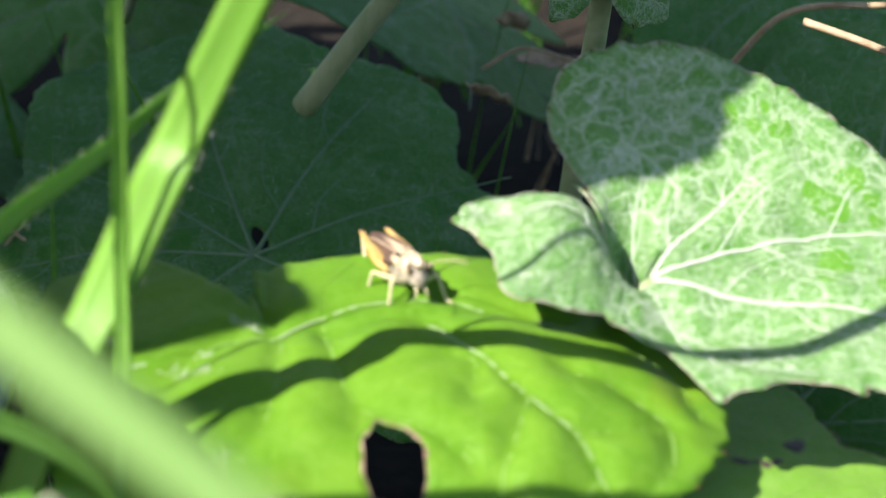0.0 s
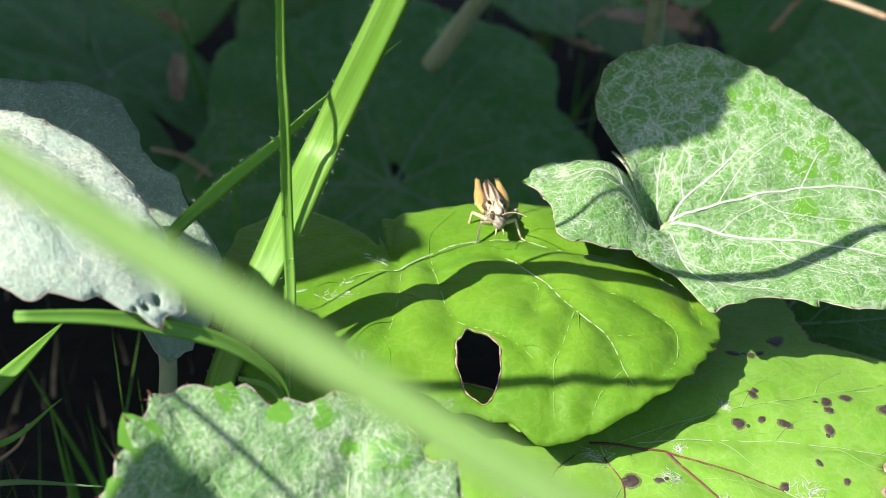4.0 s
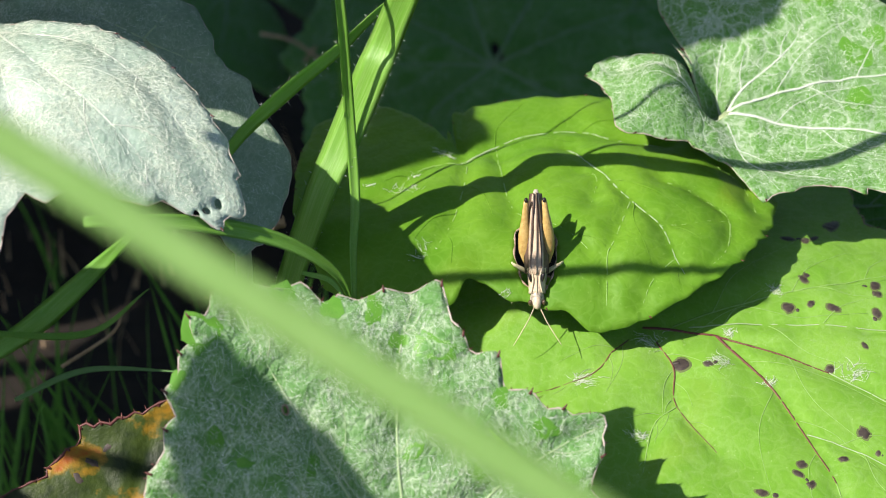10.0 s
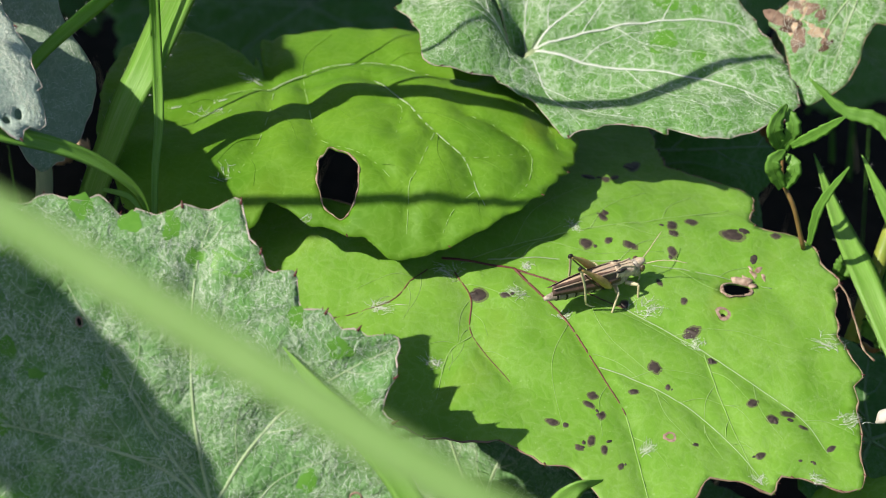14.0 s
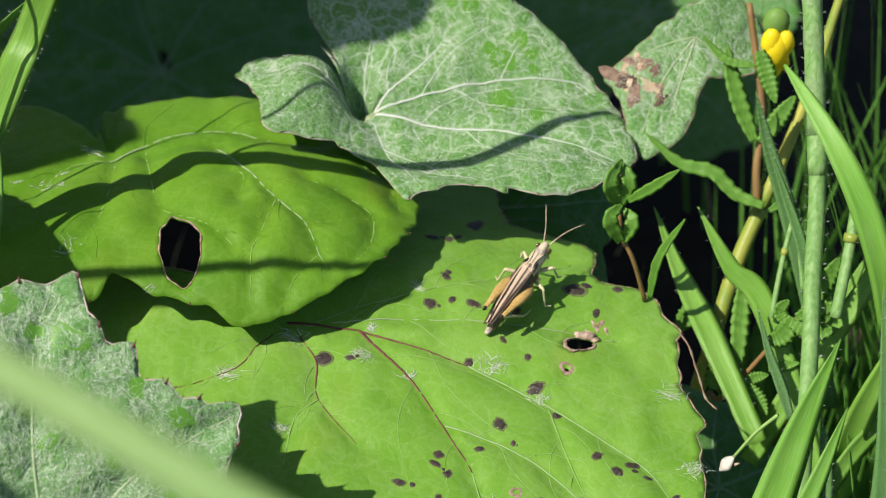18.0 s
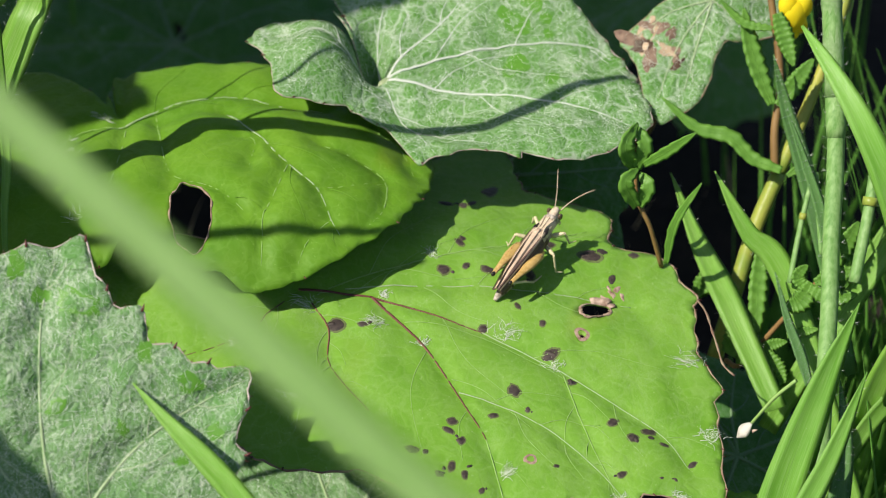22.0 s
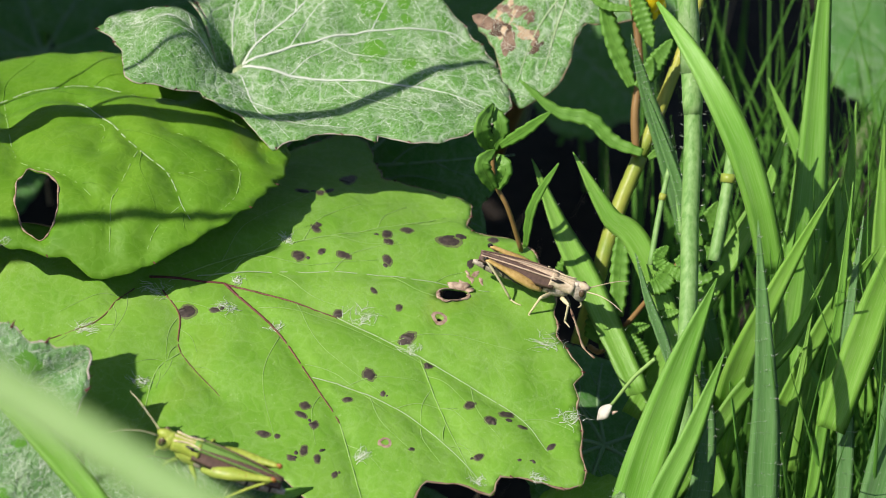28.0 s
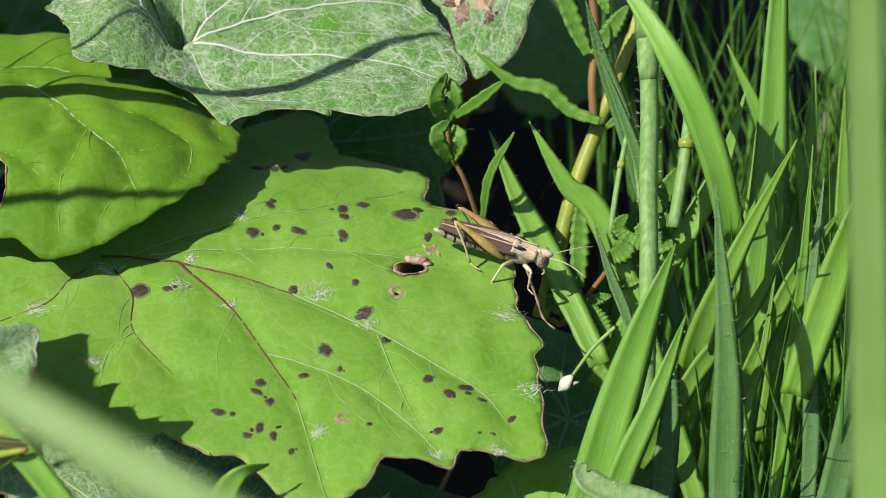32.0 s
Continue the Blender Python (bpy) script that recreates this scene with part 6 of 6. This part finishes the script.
HERBAGE = plain_material("herbage", (0.065, 0.19, 0.025), (0.13, 0.33, 0.045), 0.5, 250.0, pass_through=0.25)
undergrowth("grass_tuft", 1100, (9.8, 22), (-8, 10), (-4, 3.0), 1, HERBAGE, "dense low grass in the shade of taller blades", clear=9.4)
undergrowth("grass_tuft", 160, (-20, -7), (-7, 5), (-7, -0.5), 2, HERBAGE, "sparse low grass in deep shade", (0.3, 1.2))
undergrowth("grass_tuft", 140, (-15, -4.5), (2, 10), (-9, -3), 6, HERBAGE, "low dark grass under the leaves", (0.4, 1.3))
undergrowth("grass_tuft", 500, (-40, 40), (16, 70), (-8, -1), 3, HERBAGE, "low grass behind the leaves", (0.4, 1.6))
undergrowth("grass_tuft", 700, (-60, 60), (-70, -46), (-6, 6), 4, HERBAGE, "meadow grass round the leaves", (0.6, 2.0))
litter = undergrowth("straw_litter", 260, (-18, 16), (4, 34), (-10.5, -8.5), 5, STRAW, "dry straw scattered on the soil", (0.2, 0.7))


# ---- grasshoppers ----
def limb(parent, joint, pts, radii, material, name, label="", flat=1.0, n=None):
    """A jointed limb that turns about its joint; places in millimetres of the insect."""
    o = Vector(joint)
    line = smooth_path([(Vector(p) - o) * MM for p in pts], n or 8) if len(pts) > 2 else smooth_path([(Vector(p) - o) * MM for p in pts], n or 8)
    k = len(line) - 1
    rr = [np.interp(i / k, np.linspace(0, 1, len(radii)), radii) * MM for i in range(k + 1)]
    ob = part(name, tube(bmesh.new(), line, rr, 8, flat), material, parent, label)
    ob.location = o * MM
    return ob


def segment(parent, pts, radii, material, name, origin=(0, 0, 0), label="", flat=1.0):
    """A further piece of a limb, in the space of that limb."""
    o = Vector(origin)
    line = smooth_path([(Vector(p) - o) * MM for p in pts], 8)
    rr = [np.interp(i / 8, np.linspace(0, 1, len(radii)), radii) * MM for i in range(9)]
    return part(name, tube(bmesh.new(), line, rr, 7, flat), material, parent, label)


def grasshopper(label, back, side, belly, femur, leg, wing, under_wing):
    g = thing("grasshopper", Vector((0, 0, 0)), label, "grasshopper")
    # abdomen: a tapered tube with rings
    line = smooth_path([Vector(p) * MM for p in ((3.6, 0, -0.5), (-1, 0, -0.5), (-5.8, 0, -1.0), (-10.4, 0, -1.2))], 40)
    rad = [np.interp(i / 40, (0, 0.3, 0.75, 1), (1.75, 1.7, 1.15, 0.35)) * (1 + 0.07 * abs(math.sin(i * math.pi / 5))) * MM for i in range(41)]
    part("abdomen", tube(bmesh.new(), line, rad, 12, 0.95), belly, g, "banded grey abdomen")
    for i in range(3, 36, 5):
        part("segment_band", tube(bmesh.new(), [line[i], line[i + 1]], (rad[i] * 1.05, rad[i + 1] * 1.05), 12, 0.95), BLACK, g, "dark band on the abdomen")
    # thorax and pronotum
    part("thorax", ball(bmesh.new(), Vector((4.4, 0, -0.7)) * MM, (3.0 * MM, 1.7 * MM, 1.75 * MM), u=16, v=10), side, g)
    line = smooth_path([Vector(p) * MM for p in ((3.2, 0, 0.75), (5.2, 0, 0.55), (7.6, 0, 0.45))], 10)
    part("pronotum", tube(bmesh.new(), line, [np.interp(i / 10, (0, 0.5, 1), (1.7, 1.45, 1.45)) * MM for i in range(11)], 14, 0.98), back, g, "saddle-shaped shield behind the head")
    for s in (-1, 1):
        limb(g, (3.2, s * 0.95, 2.1), [(3.2, s * 1.0, 2.05), (5.2, s * 0.55, 2.05), (7.6, s * 0.95, 1.75)], (0.13, 0.13, 0.12), STRAW_BODY, "keel", "pale curved keel")
        limb(g, (4.6, s * 1.2, 1.7), [(3.4, s * 1.3, 1.75), (4.6, s * 1.15, 1.75), (5.6, s * 1.0, 1.75)], (0.1, 0.34, 0.1), BLACK, "patch", "black velvety patch")
    limb(g, (3.2, 0, 2.4), [(3.2, 0, 2.35), (5.2, 0, 2.05), (7.8, 0, 1.9)], (0.1, 0.1, 0.1), STRAW_BODY, "keel", "pale middle keel")
    # head
    bm = bmesh.new()
    ball(bm, Vector((8.6, 0, 0.0)) * MM, (1.35 * MM, 1.3 * MM, 2.2 * MM), Matrix.Rotation(radians(-28), 3, "Y"), 16, 12)
    head = part("head", bm, side, g, "slanting head with a blunt brow")
    part("crown", ball(bmesh.new(), Vector((8.9, 0, 1.35)) * MM, (1.5 * MM, 0.8 * MM, 0.75 * MM), u=12, v=8), back, head)
    for s in (-1, 1):
        part("eye", ball(bmesh.new(), Vector((9.2, s * 1.15, 0.75)) * MM, (0.55 * MM, 0.42 * MM, 0.85 * MM), Matrix.Rotation(radians(-15), 3, "Y"), 14, 10), EYE, head, "oval glossy eye")
        limb(g, (9.9, s * 0.45, 0.9), [(9.9, s * 0.45, 0.9), (12.3, s * 1.5, 2.0), (14.6, s * 2.8, 2.5), (16.6, s * 4.0, 2.4)], (0.11, 0.075, 0.07, 0.05), TAN if back is not LIME else PALE_LEG, "antenna", "straight thread-like antenna", n=12)
        limb(g, (9.4, s * 0.5, -1.6), [(9.4, s * 0.5, -1.6), (9.9, s * 0.7, -2.3), (9.6, s * 0.8, -3.0)], (0.18, 0.14, 0.1), leg, "palp")
        # wings folded like a roof
        bm = ribbon([Vector(p) * MM for p in ((4.2, s * 1.35, 1.1), (0, s * 1.35, 1.2), (-5, s * 0.95, 1.25), (-9.6, s * 0.5, 1.0))], (0.0011, 0.0014, 0.0009), (0, s * 1.0, 0.6), 0.15, 0.00012, n=20)
        part("wing", bm, under_wing, g, "dark narrow folded wing")
        bm = ribbon([Vector(p) * MM for p in ((4.4, s * 0.55, 2.15), (0, s * 0.5, 2.15), (-5, s * 0.35, 1.85), (-9.4, s * 0.2, 1.35))], (0.0008, 0.0008, 0.0004), (0, s * 0.35, 1.0), 0.1, 0.00012, n=20)
        part("wing_edge", bm, wing, g, "pale brown upper edge of the folded wing")
        # jumping leg
        hip, knee, toe = (2.2, s * 1.55, -0.9), (-8.3, s * 1.75, 2.3), (-2.2, s * 2.9, -4.2)
        f = limb(g, hip, [hip, (-0.6, s * 1.95, 0.2), (-4.2, s * 2.0, 1.3), knee], (0.75, 1.25, 1.15, 0.62, 0.42), femur, "hind_femur", "swollen ochre jumping thigh", 0.62, 14)
        k = part("knee", ball(bmesh.new(), (Vector(knee) - Vector(hip)) * MM, (0.5 * MM, 0.36 * MM, 0.5 * MM), u=10, v=8), KNEE if back is LIME else BLACK, f, "dark knee")
        for q in range(6):
            c = Vector((0.2 - q * 0.95, s * (2.66 - 0.05 * q), 0.05 + q * 0.30)) - Vector(hip)
            h = 0.70 - q * 0.08
            part("chevron", tube(bmesh.new(), [(c + Vector((0.35, -s * 0.18, h))) * MM, c * MM, (c + Vector((0.35, -s * 0.18, -h))) * MM], (0.05 * MM, 0.05 * MM), 4), KNEE, f)
        segment(f, [(1.4, s * 1.9, -1.5), (-2.4, s * 2.3, -0.35), (-6.6, s * 2.1, 1.4)], (0.12, 0.16, 0.1), BLACK if back is not LIME else leg, "stripe", hip, "dark stripe along the thigh")
        segment(f, [knee, (-5.0, s * 2.5, -0.9), toe], (0.26, 0.22, 0.2), leg, "hind_shin", hip)
        segment(f, [toe, (-1.2, s * 3.1, -4.45), (-0.1, s * 3.3, -4.4)], (0.2, 0.16, 0.08), leg, "hind_foot", hip)
        for nm, hip, kn, ft, end in (("middle_leg", (3.9, s * 1.4, -1.7), (2.6, s * 4.0, -0.6), (1.7, s * 5.0, -4.3), (2.4, s * 5.9, -4.5)), ("front_leg", (6.3, s * 1.2, -1.7), (7.6, s * 3.1, -0.9), (8.0, s * 3.9, -4.2), (9.2, s * 4.6, -4.5))):
            l = limb(g, hip, [hip, kn], (0.42, 0.4, 0.26), leg, nm)
            segment(l, [kn, ft], (0.24, 0.18), leg, "shin", hip)
            segment(l, [ft, end], (0.18, 0.08), leg, "foot", hip)
    return g


brown = grasshopper("tan and ochre grasshopper with black knees", TAN, GREY_BODY, GREY_BODY, OCHRE, PALE_LEG, BROWN_WING, DARK_WING)
lime = grasshopper("yellow-green grasshopper with brown knees", LIME, LIME, GREY_BODY, LIME, LIME, CALYX, DARK_WING)


# ---- near blades ----
NEAR_GRASS = grass_material("pale_grass", (0.18, 0.37, 0.075), (0.26, 0.46, 0.13), (0.38, 0.52, 0.22), 0.38)
near_blade = thing("grass_shoot", Vector((0, 0, 0)), "long pale green grass blade swaying close by", "grass", "grass shoots")
part("blade", ribbon([Vector((-0.06, 0, 0.001)), Vector((-0.04, 0, 0)), Vector((-0.015, 0, 0)), Vector((0.025, 0, 0.0)), Vector((0.07, 0.0015, -0.003)), Vector((0.12, 0.0, -0.009)), Vector((0.165, -0.05, -0.06)), Vector((0.205, -0.146, -0.174))], (0.00137, 0.00155, 0.0012), (0, 0, 1), 0.15, n=60), NEAR_GRASS, near_blade)
part("midrib", tube(bmesh.new(), smooth_path([Vector((-0.058, 0, 0.001)), Vector((-0.02, 0, 0.0001)), Vector((0.025, 0, 0.0001)), Vector((0.07, 0.0015, -0.0028))], 24), (0.0001, 0.00012), 5), NEAR_GRASS, near_blade)
foot = Vector((8.75, -15.28, 4.27))
grass_blade([(foot.x + 1, foot.y + 1, GROUND * 100 - 0.5), (foot.x + 0.5, foot.y + 0.5, foot.z * 0.5 + GROUND * 50), foot, (8.66, -14.41, 7.28), (8.50, -13.83, 9.86), (8.33, -13.35, 12.29), (8.25, -12.68, 15.01)], 2.6, (-0.6, -0.8, 0.4), NEAR_GRASS, "tall grass blade standing close by", tip=0.5, base=0.9)


# ---- motion ----
BROWN_WAY = [
    (0.0, (-1.77, 4.53, 2.40), (0.250, -0.921, 0.300), (-0.02, 0.08, 1.00)),
    (1.0, (-1.67, 4.25, 2.43), (0.250, -0.921, 0.300), (-0.01, 0.07, 1.00)),
    (2.0, (-1.64, 4.42, 2.41), (0.250, -0.921, 0.300), (-0.01, 0.08, 1.00)),
    (4.5, (-1.60, 4.65, 2.50), (0.050, -0.978, 0.202), (-0.02, 0.09, 1.00)),
    (5.0, (-1.57, 3.86, 2.81), (0.059, -0.997, -0.045), (-0.02, 0.05, 1.00)),
    (5.5, (-1.52, 3.37, 2.80), (-0.008, -1.000, -0.020), (-0.02, 0.03, 1.00)),
    (6.0, (-1.54, 1.90, 2.86), (-0.031, -0.997, -0.069), (-0.02, -0.16, 0.99)),
    (6.5, (-1.57, 1.40, 2.77), (-0.155, -0.973, -0.169), (-0.03, -0.55, 0.83)),
    (7.0, (-1.73, 0.88, 2.65), (-0.245, -0.871, -0.425), (-0.03, -0.74, 0.67)),
    (7.5, (-1.65, 0.69, 2.83), (-0.549, -0.652, -0.523), (-0.04, -0.72, 0.69)),
    (8.0, (-1.92, 0.53, 2.76), (-0.766, -0.487, -0.419), (-0.06, -0.70, 0.71)),
    (8.5, (-1.92, 0.58, 2.75), (-0.714, -0.544, -0.441), (-0.06, -0.71, 0.70)),
    (9.0, (-2.04, 0.50, 2.77), (-0.786, -0.449, -0.424), (-0.07, -0.70, 0.71)),
    (9.5, (-1.95, 0.51, 2.75), (-0.637, -0.579, -0.509), (-0.06, -0.74, 0.67)),
    (10.0, (-2.03, -0.14, 2.44), (-0.009, -0.638, -0.770), (-0.03, -0.86, 0.51)),
    (10.5, (-2.06, -0.76, 2.13), (-0.176, -0.497, -0.850), (-0.03, -0.90, 0.44)),
    (11.0, (-2.29, -1.31, 1.56), (-0.109, -0.953, -0.284), (0.10, -0.18, 0.98)),
    (11.5, (-2.40, -1.43, 1.57), (0.143, -0.933, -0.332), (0.10, -0.18, 0.98)),
    (12.0, (-2.26, -1.67, 1.53), (0.509, -0.782, -0.360), (0.10, -0.18, 0.98)),
    (12.5, (-1.71, -2.01, 1.40), (0.901, -0.304, -0.310), (0.10, -0.18, 0.98)),
    (13.0, (-0.78, -2.10, 1.23), (0.976, 0.116, -0.182), (0.10, -0.18, 0.98)),
    (13.5, (0.91, -2.15, 1.03), (0.927, 0.352, -0.132), (0.10, -0.18, 0.98)),
    (14.0, (2.41, -1.19, 1.04), (0.847, 0.524, -0.089), (0.10, -0.18, 0.98)),
    (14.5, (3.28, -0.76, 1.12), (0.811, 0.525, 0.258), (0.10, -0.18, 0.98)),
    (16.5, (3.96, -0.11, 1.15), (0.677, 0.669, 0.307), (0.10, -0.18, 0.98)),
    (17.0, (3.86, -0.08, 1.15), (0.604, 0.722, 0.336), (0.10, -0.18, 0.98)),
    (17.5, (3.93, 0.04, 1.18), (0.592, 0.737, 0.327), (0.10, -0.18, 0.98)),
    (18.0, (3.89, 0.05, 1.18), (0.583, 0.738, 0.341), (0.10, -0.18, 0.98)),
    (19.0, (3.86, 0.06, 1.17), (0.593, 0.728, 0.344), (0.10, -0.18, 0.98)),
    (21.0, (3.82, 0.02, 1.17), (0.593, 0.726, 0.348), (0.10, -0.18, 0.98)),
    (23.0, (3.81, 0.12, 1.17), (0.626, 0.695, 0.355), (0.10, -0.18, 0.98)),
    (23.5, (4.25, -0.56, 0.96), (0.926, 0.353, -0.133), (0.10, -0.18, 0.98)),
    (24.0, (5.19, -0.18, 0.92), (0.968, -0.127, -0.217), (0.10, -0.18, 0.98)),
    (24.5, (6.07, -0.46, 0.80), (0.857, -0.433, -0.280), (0.10, -0.18, 0.98)),
    (25.0, (6.22, -0.72, 0.73), (0.908, -0.332, -0.257), (0.10, -0.18, 0.98)),
    (28.0, (6.34, -0.61, 0.73), (0.931, -0.269, -0.246), (0.10, -0.18, 0.98)),
    (29.0, (6.39, -0.62, 0.72), (0.953, -0.196, -0.233), (0.10, -0.18, 0.98)),
    (30.0, (6.47, -0.47, 0.74), (0.899, -0.354, -0.259), (0.10, -0.18, 0.98)),
    (32.0, (6.42, -0.51, 0.74), (0.931, -0.270, -0.248), (0.10, -0.18, 0.98)),
]
LIME_WAY = [
    (0.0, (-2.75, -10.16, -3.16), (-0.960, 0.112, 0.258), (0.10, -0.18, 0.98)),
    (26.0, (-2.75, -10.16, -3.16), (-0.960, 0.112, 0.258), (0.10, -0.18, 0.98)),
    (26.8, (0.25, -7.16, 1.84), (-0.960, 0.112, 0.258), (0.10, -0.18, 0.98)),
    (27.5, (1.33, -6.85, 1.78), (-0.931, 0.237, 0.277), (0.10, -0.18, 0.98)),
    (28.0, (0.90, -6.65, 1.88), (-0.911, 0.310, 0.273), (0.10, -0.18, 0.98)),
    (28.5, (0.72, -6.53, 1.92), (-0.937, 0.232, 0.262), (0.10, -0.18, 0.98)),
    (29.0, (0.58, -6.46, 1.92), (-0.955, 0.160, 0.251), (0.10, -0.18, 0.98)),
    (29.5, (0.46, -6.42, 1.95), (-0.955, 0.160, 0.251), (0.10, -0.18, 0.98)),
    (30.0, (0.00, -6.17, 2.07), (-0.971, -0.165, 0.173), (0.10, -0.18, 0.98)),
    (30.5, (-0.56, -6.21, 2.13), (-0.977, -0.061, 0.206), (0.10, -0.18, 0.98)),
    (31.0, (-1.70, -6.47, 2.21), (-0.978, -0.062, 0.199), (0.10, -0.18, 0.98)),
    (32.0, (-2.03, -6.92, 2.17), (-0.979, -0.067, 0.192), (0.10, -0.18, 0.98)),
]
BLADE_WAY = [
    (0.0, (-4.62, -13.52, 12.06), (0.790, -0.440, -0.428), (0.08, -0.84, 0.53)),
    (1.0, (-3.33, -19.26, 14.81), (0.830, -0.429, -0.357), (0.08, -0.85, 0.51)),
    (2.0, (-3.40, -19.85, 15.71), (0.855, -0.415, -0.312), (0.08, -0.85, 0.52)),
    (4.5, (-3.16, -20.06, 15.91), (0.843, -0.399, -0.362), (0.11, -0.84, 0.54)),
    (5.0, (-3.33, -20.24, 15.68), (0.860, -0.384, -0.337), (0.12, -0.83, 0.55)),
    (6.0, (-3.26, -19.87, 15.18), (0.855, -0.398, -0.332), (0.12, -0.83, 0.55)),
    (7.0, (-2.85, -20.15, 15.62), (0.849, -0.404, -0.341), (0.12, -0.82, 0.56)),
    (8.0, (-2.77, -20.82, 16.00), (0.832, -0.404, -0.381), (0.15, -0.81, 0.57)),
    (9.0, (-2.60, -21.45, 16.74), (0.868, -0.356, -0.347), (0.18, -0.79, 0.58)),
    (10.0, (-2.22, -21.77, 17.08), (0.834, -0.383, -0.397), (0.19, -0.80, 0.57)),
    (11.0, (-2.08, -22.13, 17.02), (0.869, -0.386, -0.310), (0.16, -0.78, 0.60)),
    (12.0, (-2.11, -22.33, 17.04), (0.861, -0.394, -0.321), (0.16, -0.79, 0.59)),
    (13.0, (-1.28, -22.59, 16.48), (0.861, -0.397, -0.318), (0.14, -0.79, 0.60)),
    (14.0, (-1.26, -22.50, 16.36), (0.854, -0.435, -0.284), (0.11, -0.78, 0.61)),
    (17.0, (-0.85, -22.45, 16.69), (0.823, -0.517, -0.235), (0.10, -0.76, 0.64)),
    (18.0, (-0.82, -22.63, 16.74), (0.825, -0.536, -0.177), (0.09, -0.77, 0.63)),
    (19.0, (-0.88, -22.54, 16.47), (0.827, -0.515, -0.225), (0.10, -0.77, 0.63)),
    (20.0, (-0.92, -22.47, 16.40), (0.834, -0.509, -0.216), (0.10, -0.78, 0.62)),
    (21.0, (-0.64, -22.48, 16.33), (0.818, -0.503, -0.278), (0.10, -0.79, 0.60)),
    (22.0, (-0.22, -22.12, 16.66), (0.715, -0.552, -0.430), (0.10, -0.83, 0.55)),
    (23.0, (0.57, -22.28, 16.53), (0.776, -0.510, -0.371), (0.13, -0.80, 0.59)),
    (24.0, (0.47, -22.16, 16.48), (0.813, -0.496, -0.306), (0.14, -0.79, 0.60)),
    (25.0, (1.46, -22.28, 15.63), (0.738, -0.609, -0.290), (0.11, -0.76, 0.64)),
    (28.0, (0.68, -22.47, 14.81), (0.782, -0.602, -0.162), (0.07, -0.78, 0.62)),
    (29.0, (0.54, -22.65, 14.09), (0.836, -0.491, -0.245), (0.07, -0.79, 0.61)),
    (30.0, (1.22, -22.38, 14.23), (0.804, -0.544, -0.242), (0.08, -0.78, 0.61)),
    (31.0, (0.84, -22.30, 14.40), (0.776, -0.615, -0.141), (0.08, -0.78, 0.62)),
    (32.0, (1.30, -22.29, 14.07), (0.800, -0.571, -0.186), (0.08, -0.79, 0.61)),
]


def stance(centre, ahead, up):
    x = Vector(ahead).normalized()
    y = Vector(up).cross(x).normalized()
    z = x.cross(y)
    return Matrix.Translation(Vector(centre) * CM) @ Matrix((x, y, z)).transposed().to_4x4()


def steps(insect, spells, raised=((0.0, 0.0),)):
    """Legs and antennae swing while the insect walks, and rest between; the jumping legs are raised by degrees over time."""
    for k, ob in enumerate(o for o in insect.children if o.name.split(".")[0] in ("middle_leg", "front_leg", "antenna", "hind_femur")):
        swing = 9 if "leg" in ob.name else 5
        at, rows = ob.location.copy(), [(0.0, 0.0)]
        for a, b in spells:
            rows.append((a, 0.0))
            t, s = a + 0.2, 1 if k % 2 else -1
            while t < b:
                rows.append((t, s * swing))
                t, s = t + 0.25, -s
            rows.append((b, 0.0))
        rows.append((32.0, 0.0))
        lift = raised if "femur" in ob.name else ((0.0, 0.0),)
        walk(ob, [(t, pose(at.x, at.y, at.z, 0, float(np.interp(t, [q[0] for q in lift], [q[1] for q in lift])), d)) for t, d in sorted(set(rows) | {(q[0], 0.0) for q in lift if q[0] not in [w[0] for w in rows]})])


def motions():
    rows = [(t, stance(c, f, n)) for t, c, f, n in BROWN_WAY]
    walk(brown, rows)
    rows = [(t, stance(c, f, n)) for t, c, f, n in LIME_WAY]
    walk(lime, rows)
    at = swaying.location.copy()
    aside = (Vector((-7.29, -6.83, 4.72)) - Vector((-6.57, -5.68, 5.98))) * CM
    walk(swaying, [(t, Matrix.Translation(at + aside * f)) for t, f in ((0.0, 0.0), (7.0, 0.0), (7.8, 0.6), (8.6, 1.0), (32.0, 1.0))])
    walk(near_blade, [(t, stance(c, f, n)) for t, c, f, n in BLADE_WAY])
    steps(brown, ((4.4, 7.4), (9.4, 14.6), (23.1, 24.9)), ((0.0, 0.0), (11.9, 0.0), (12.4, 30.0), (14.6, 22.0), (16.0, 4.0), (23.2, 4.0), (24.2, -2.0), (28.3, -2.0), (28.9, 20.0), (30.2, 10.0), (32.0, 10.0)))
    steps(lime, ((26.9, 28.4), (29.2, 30.9)))


motions()
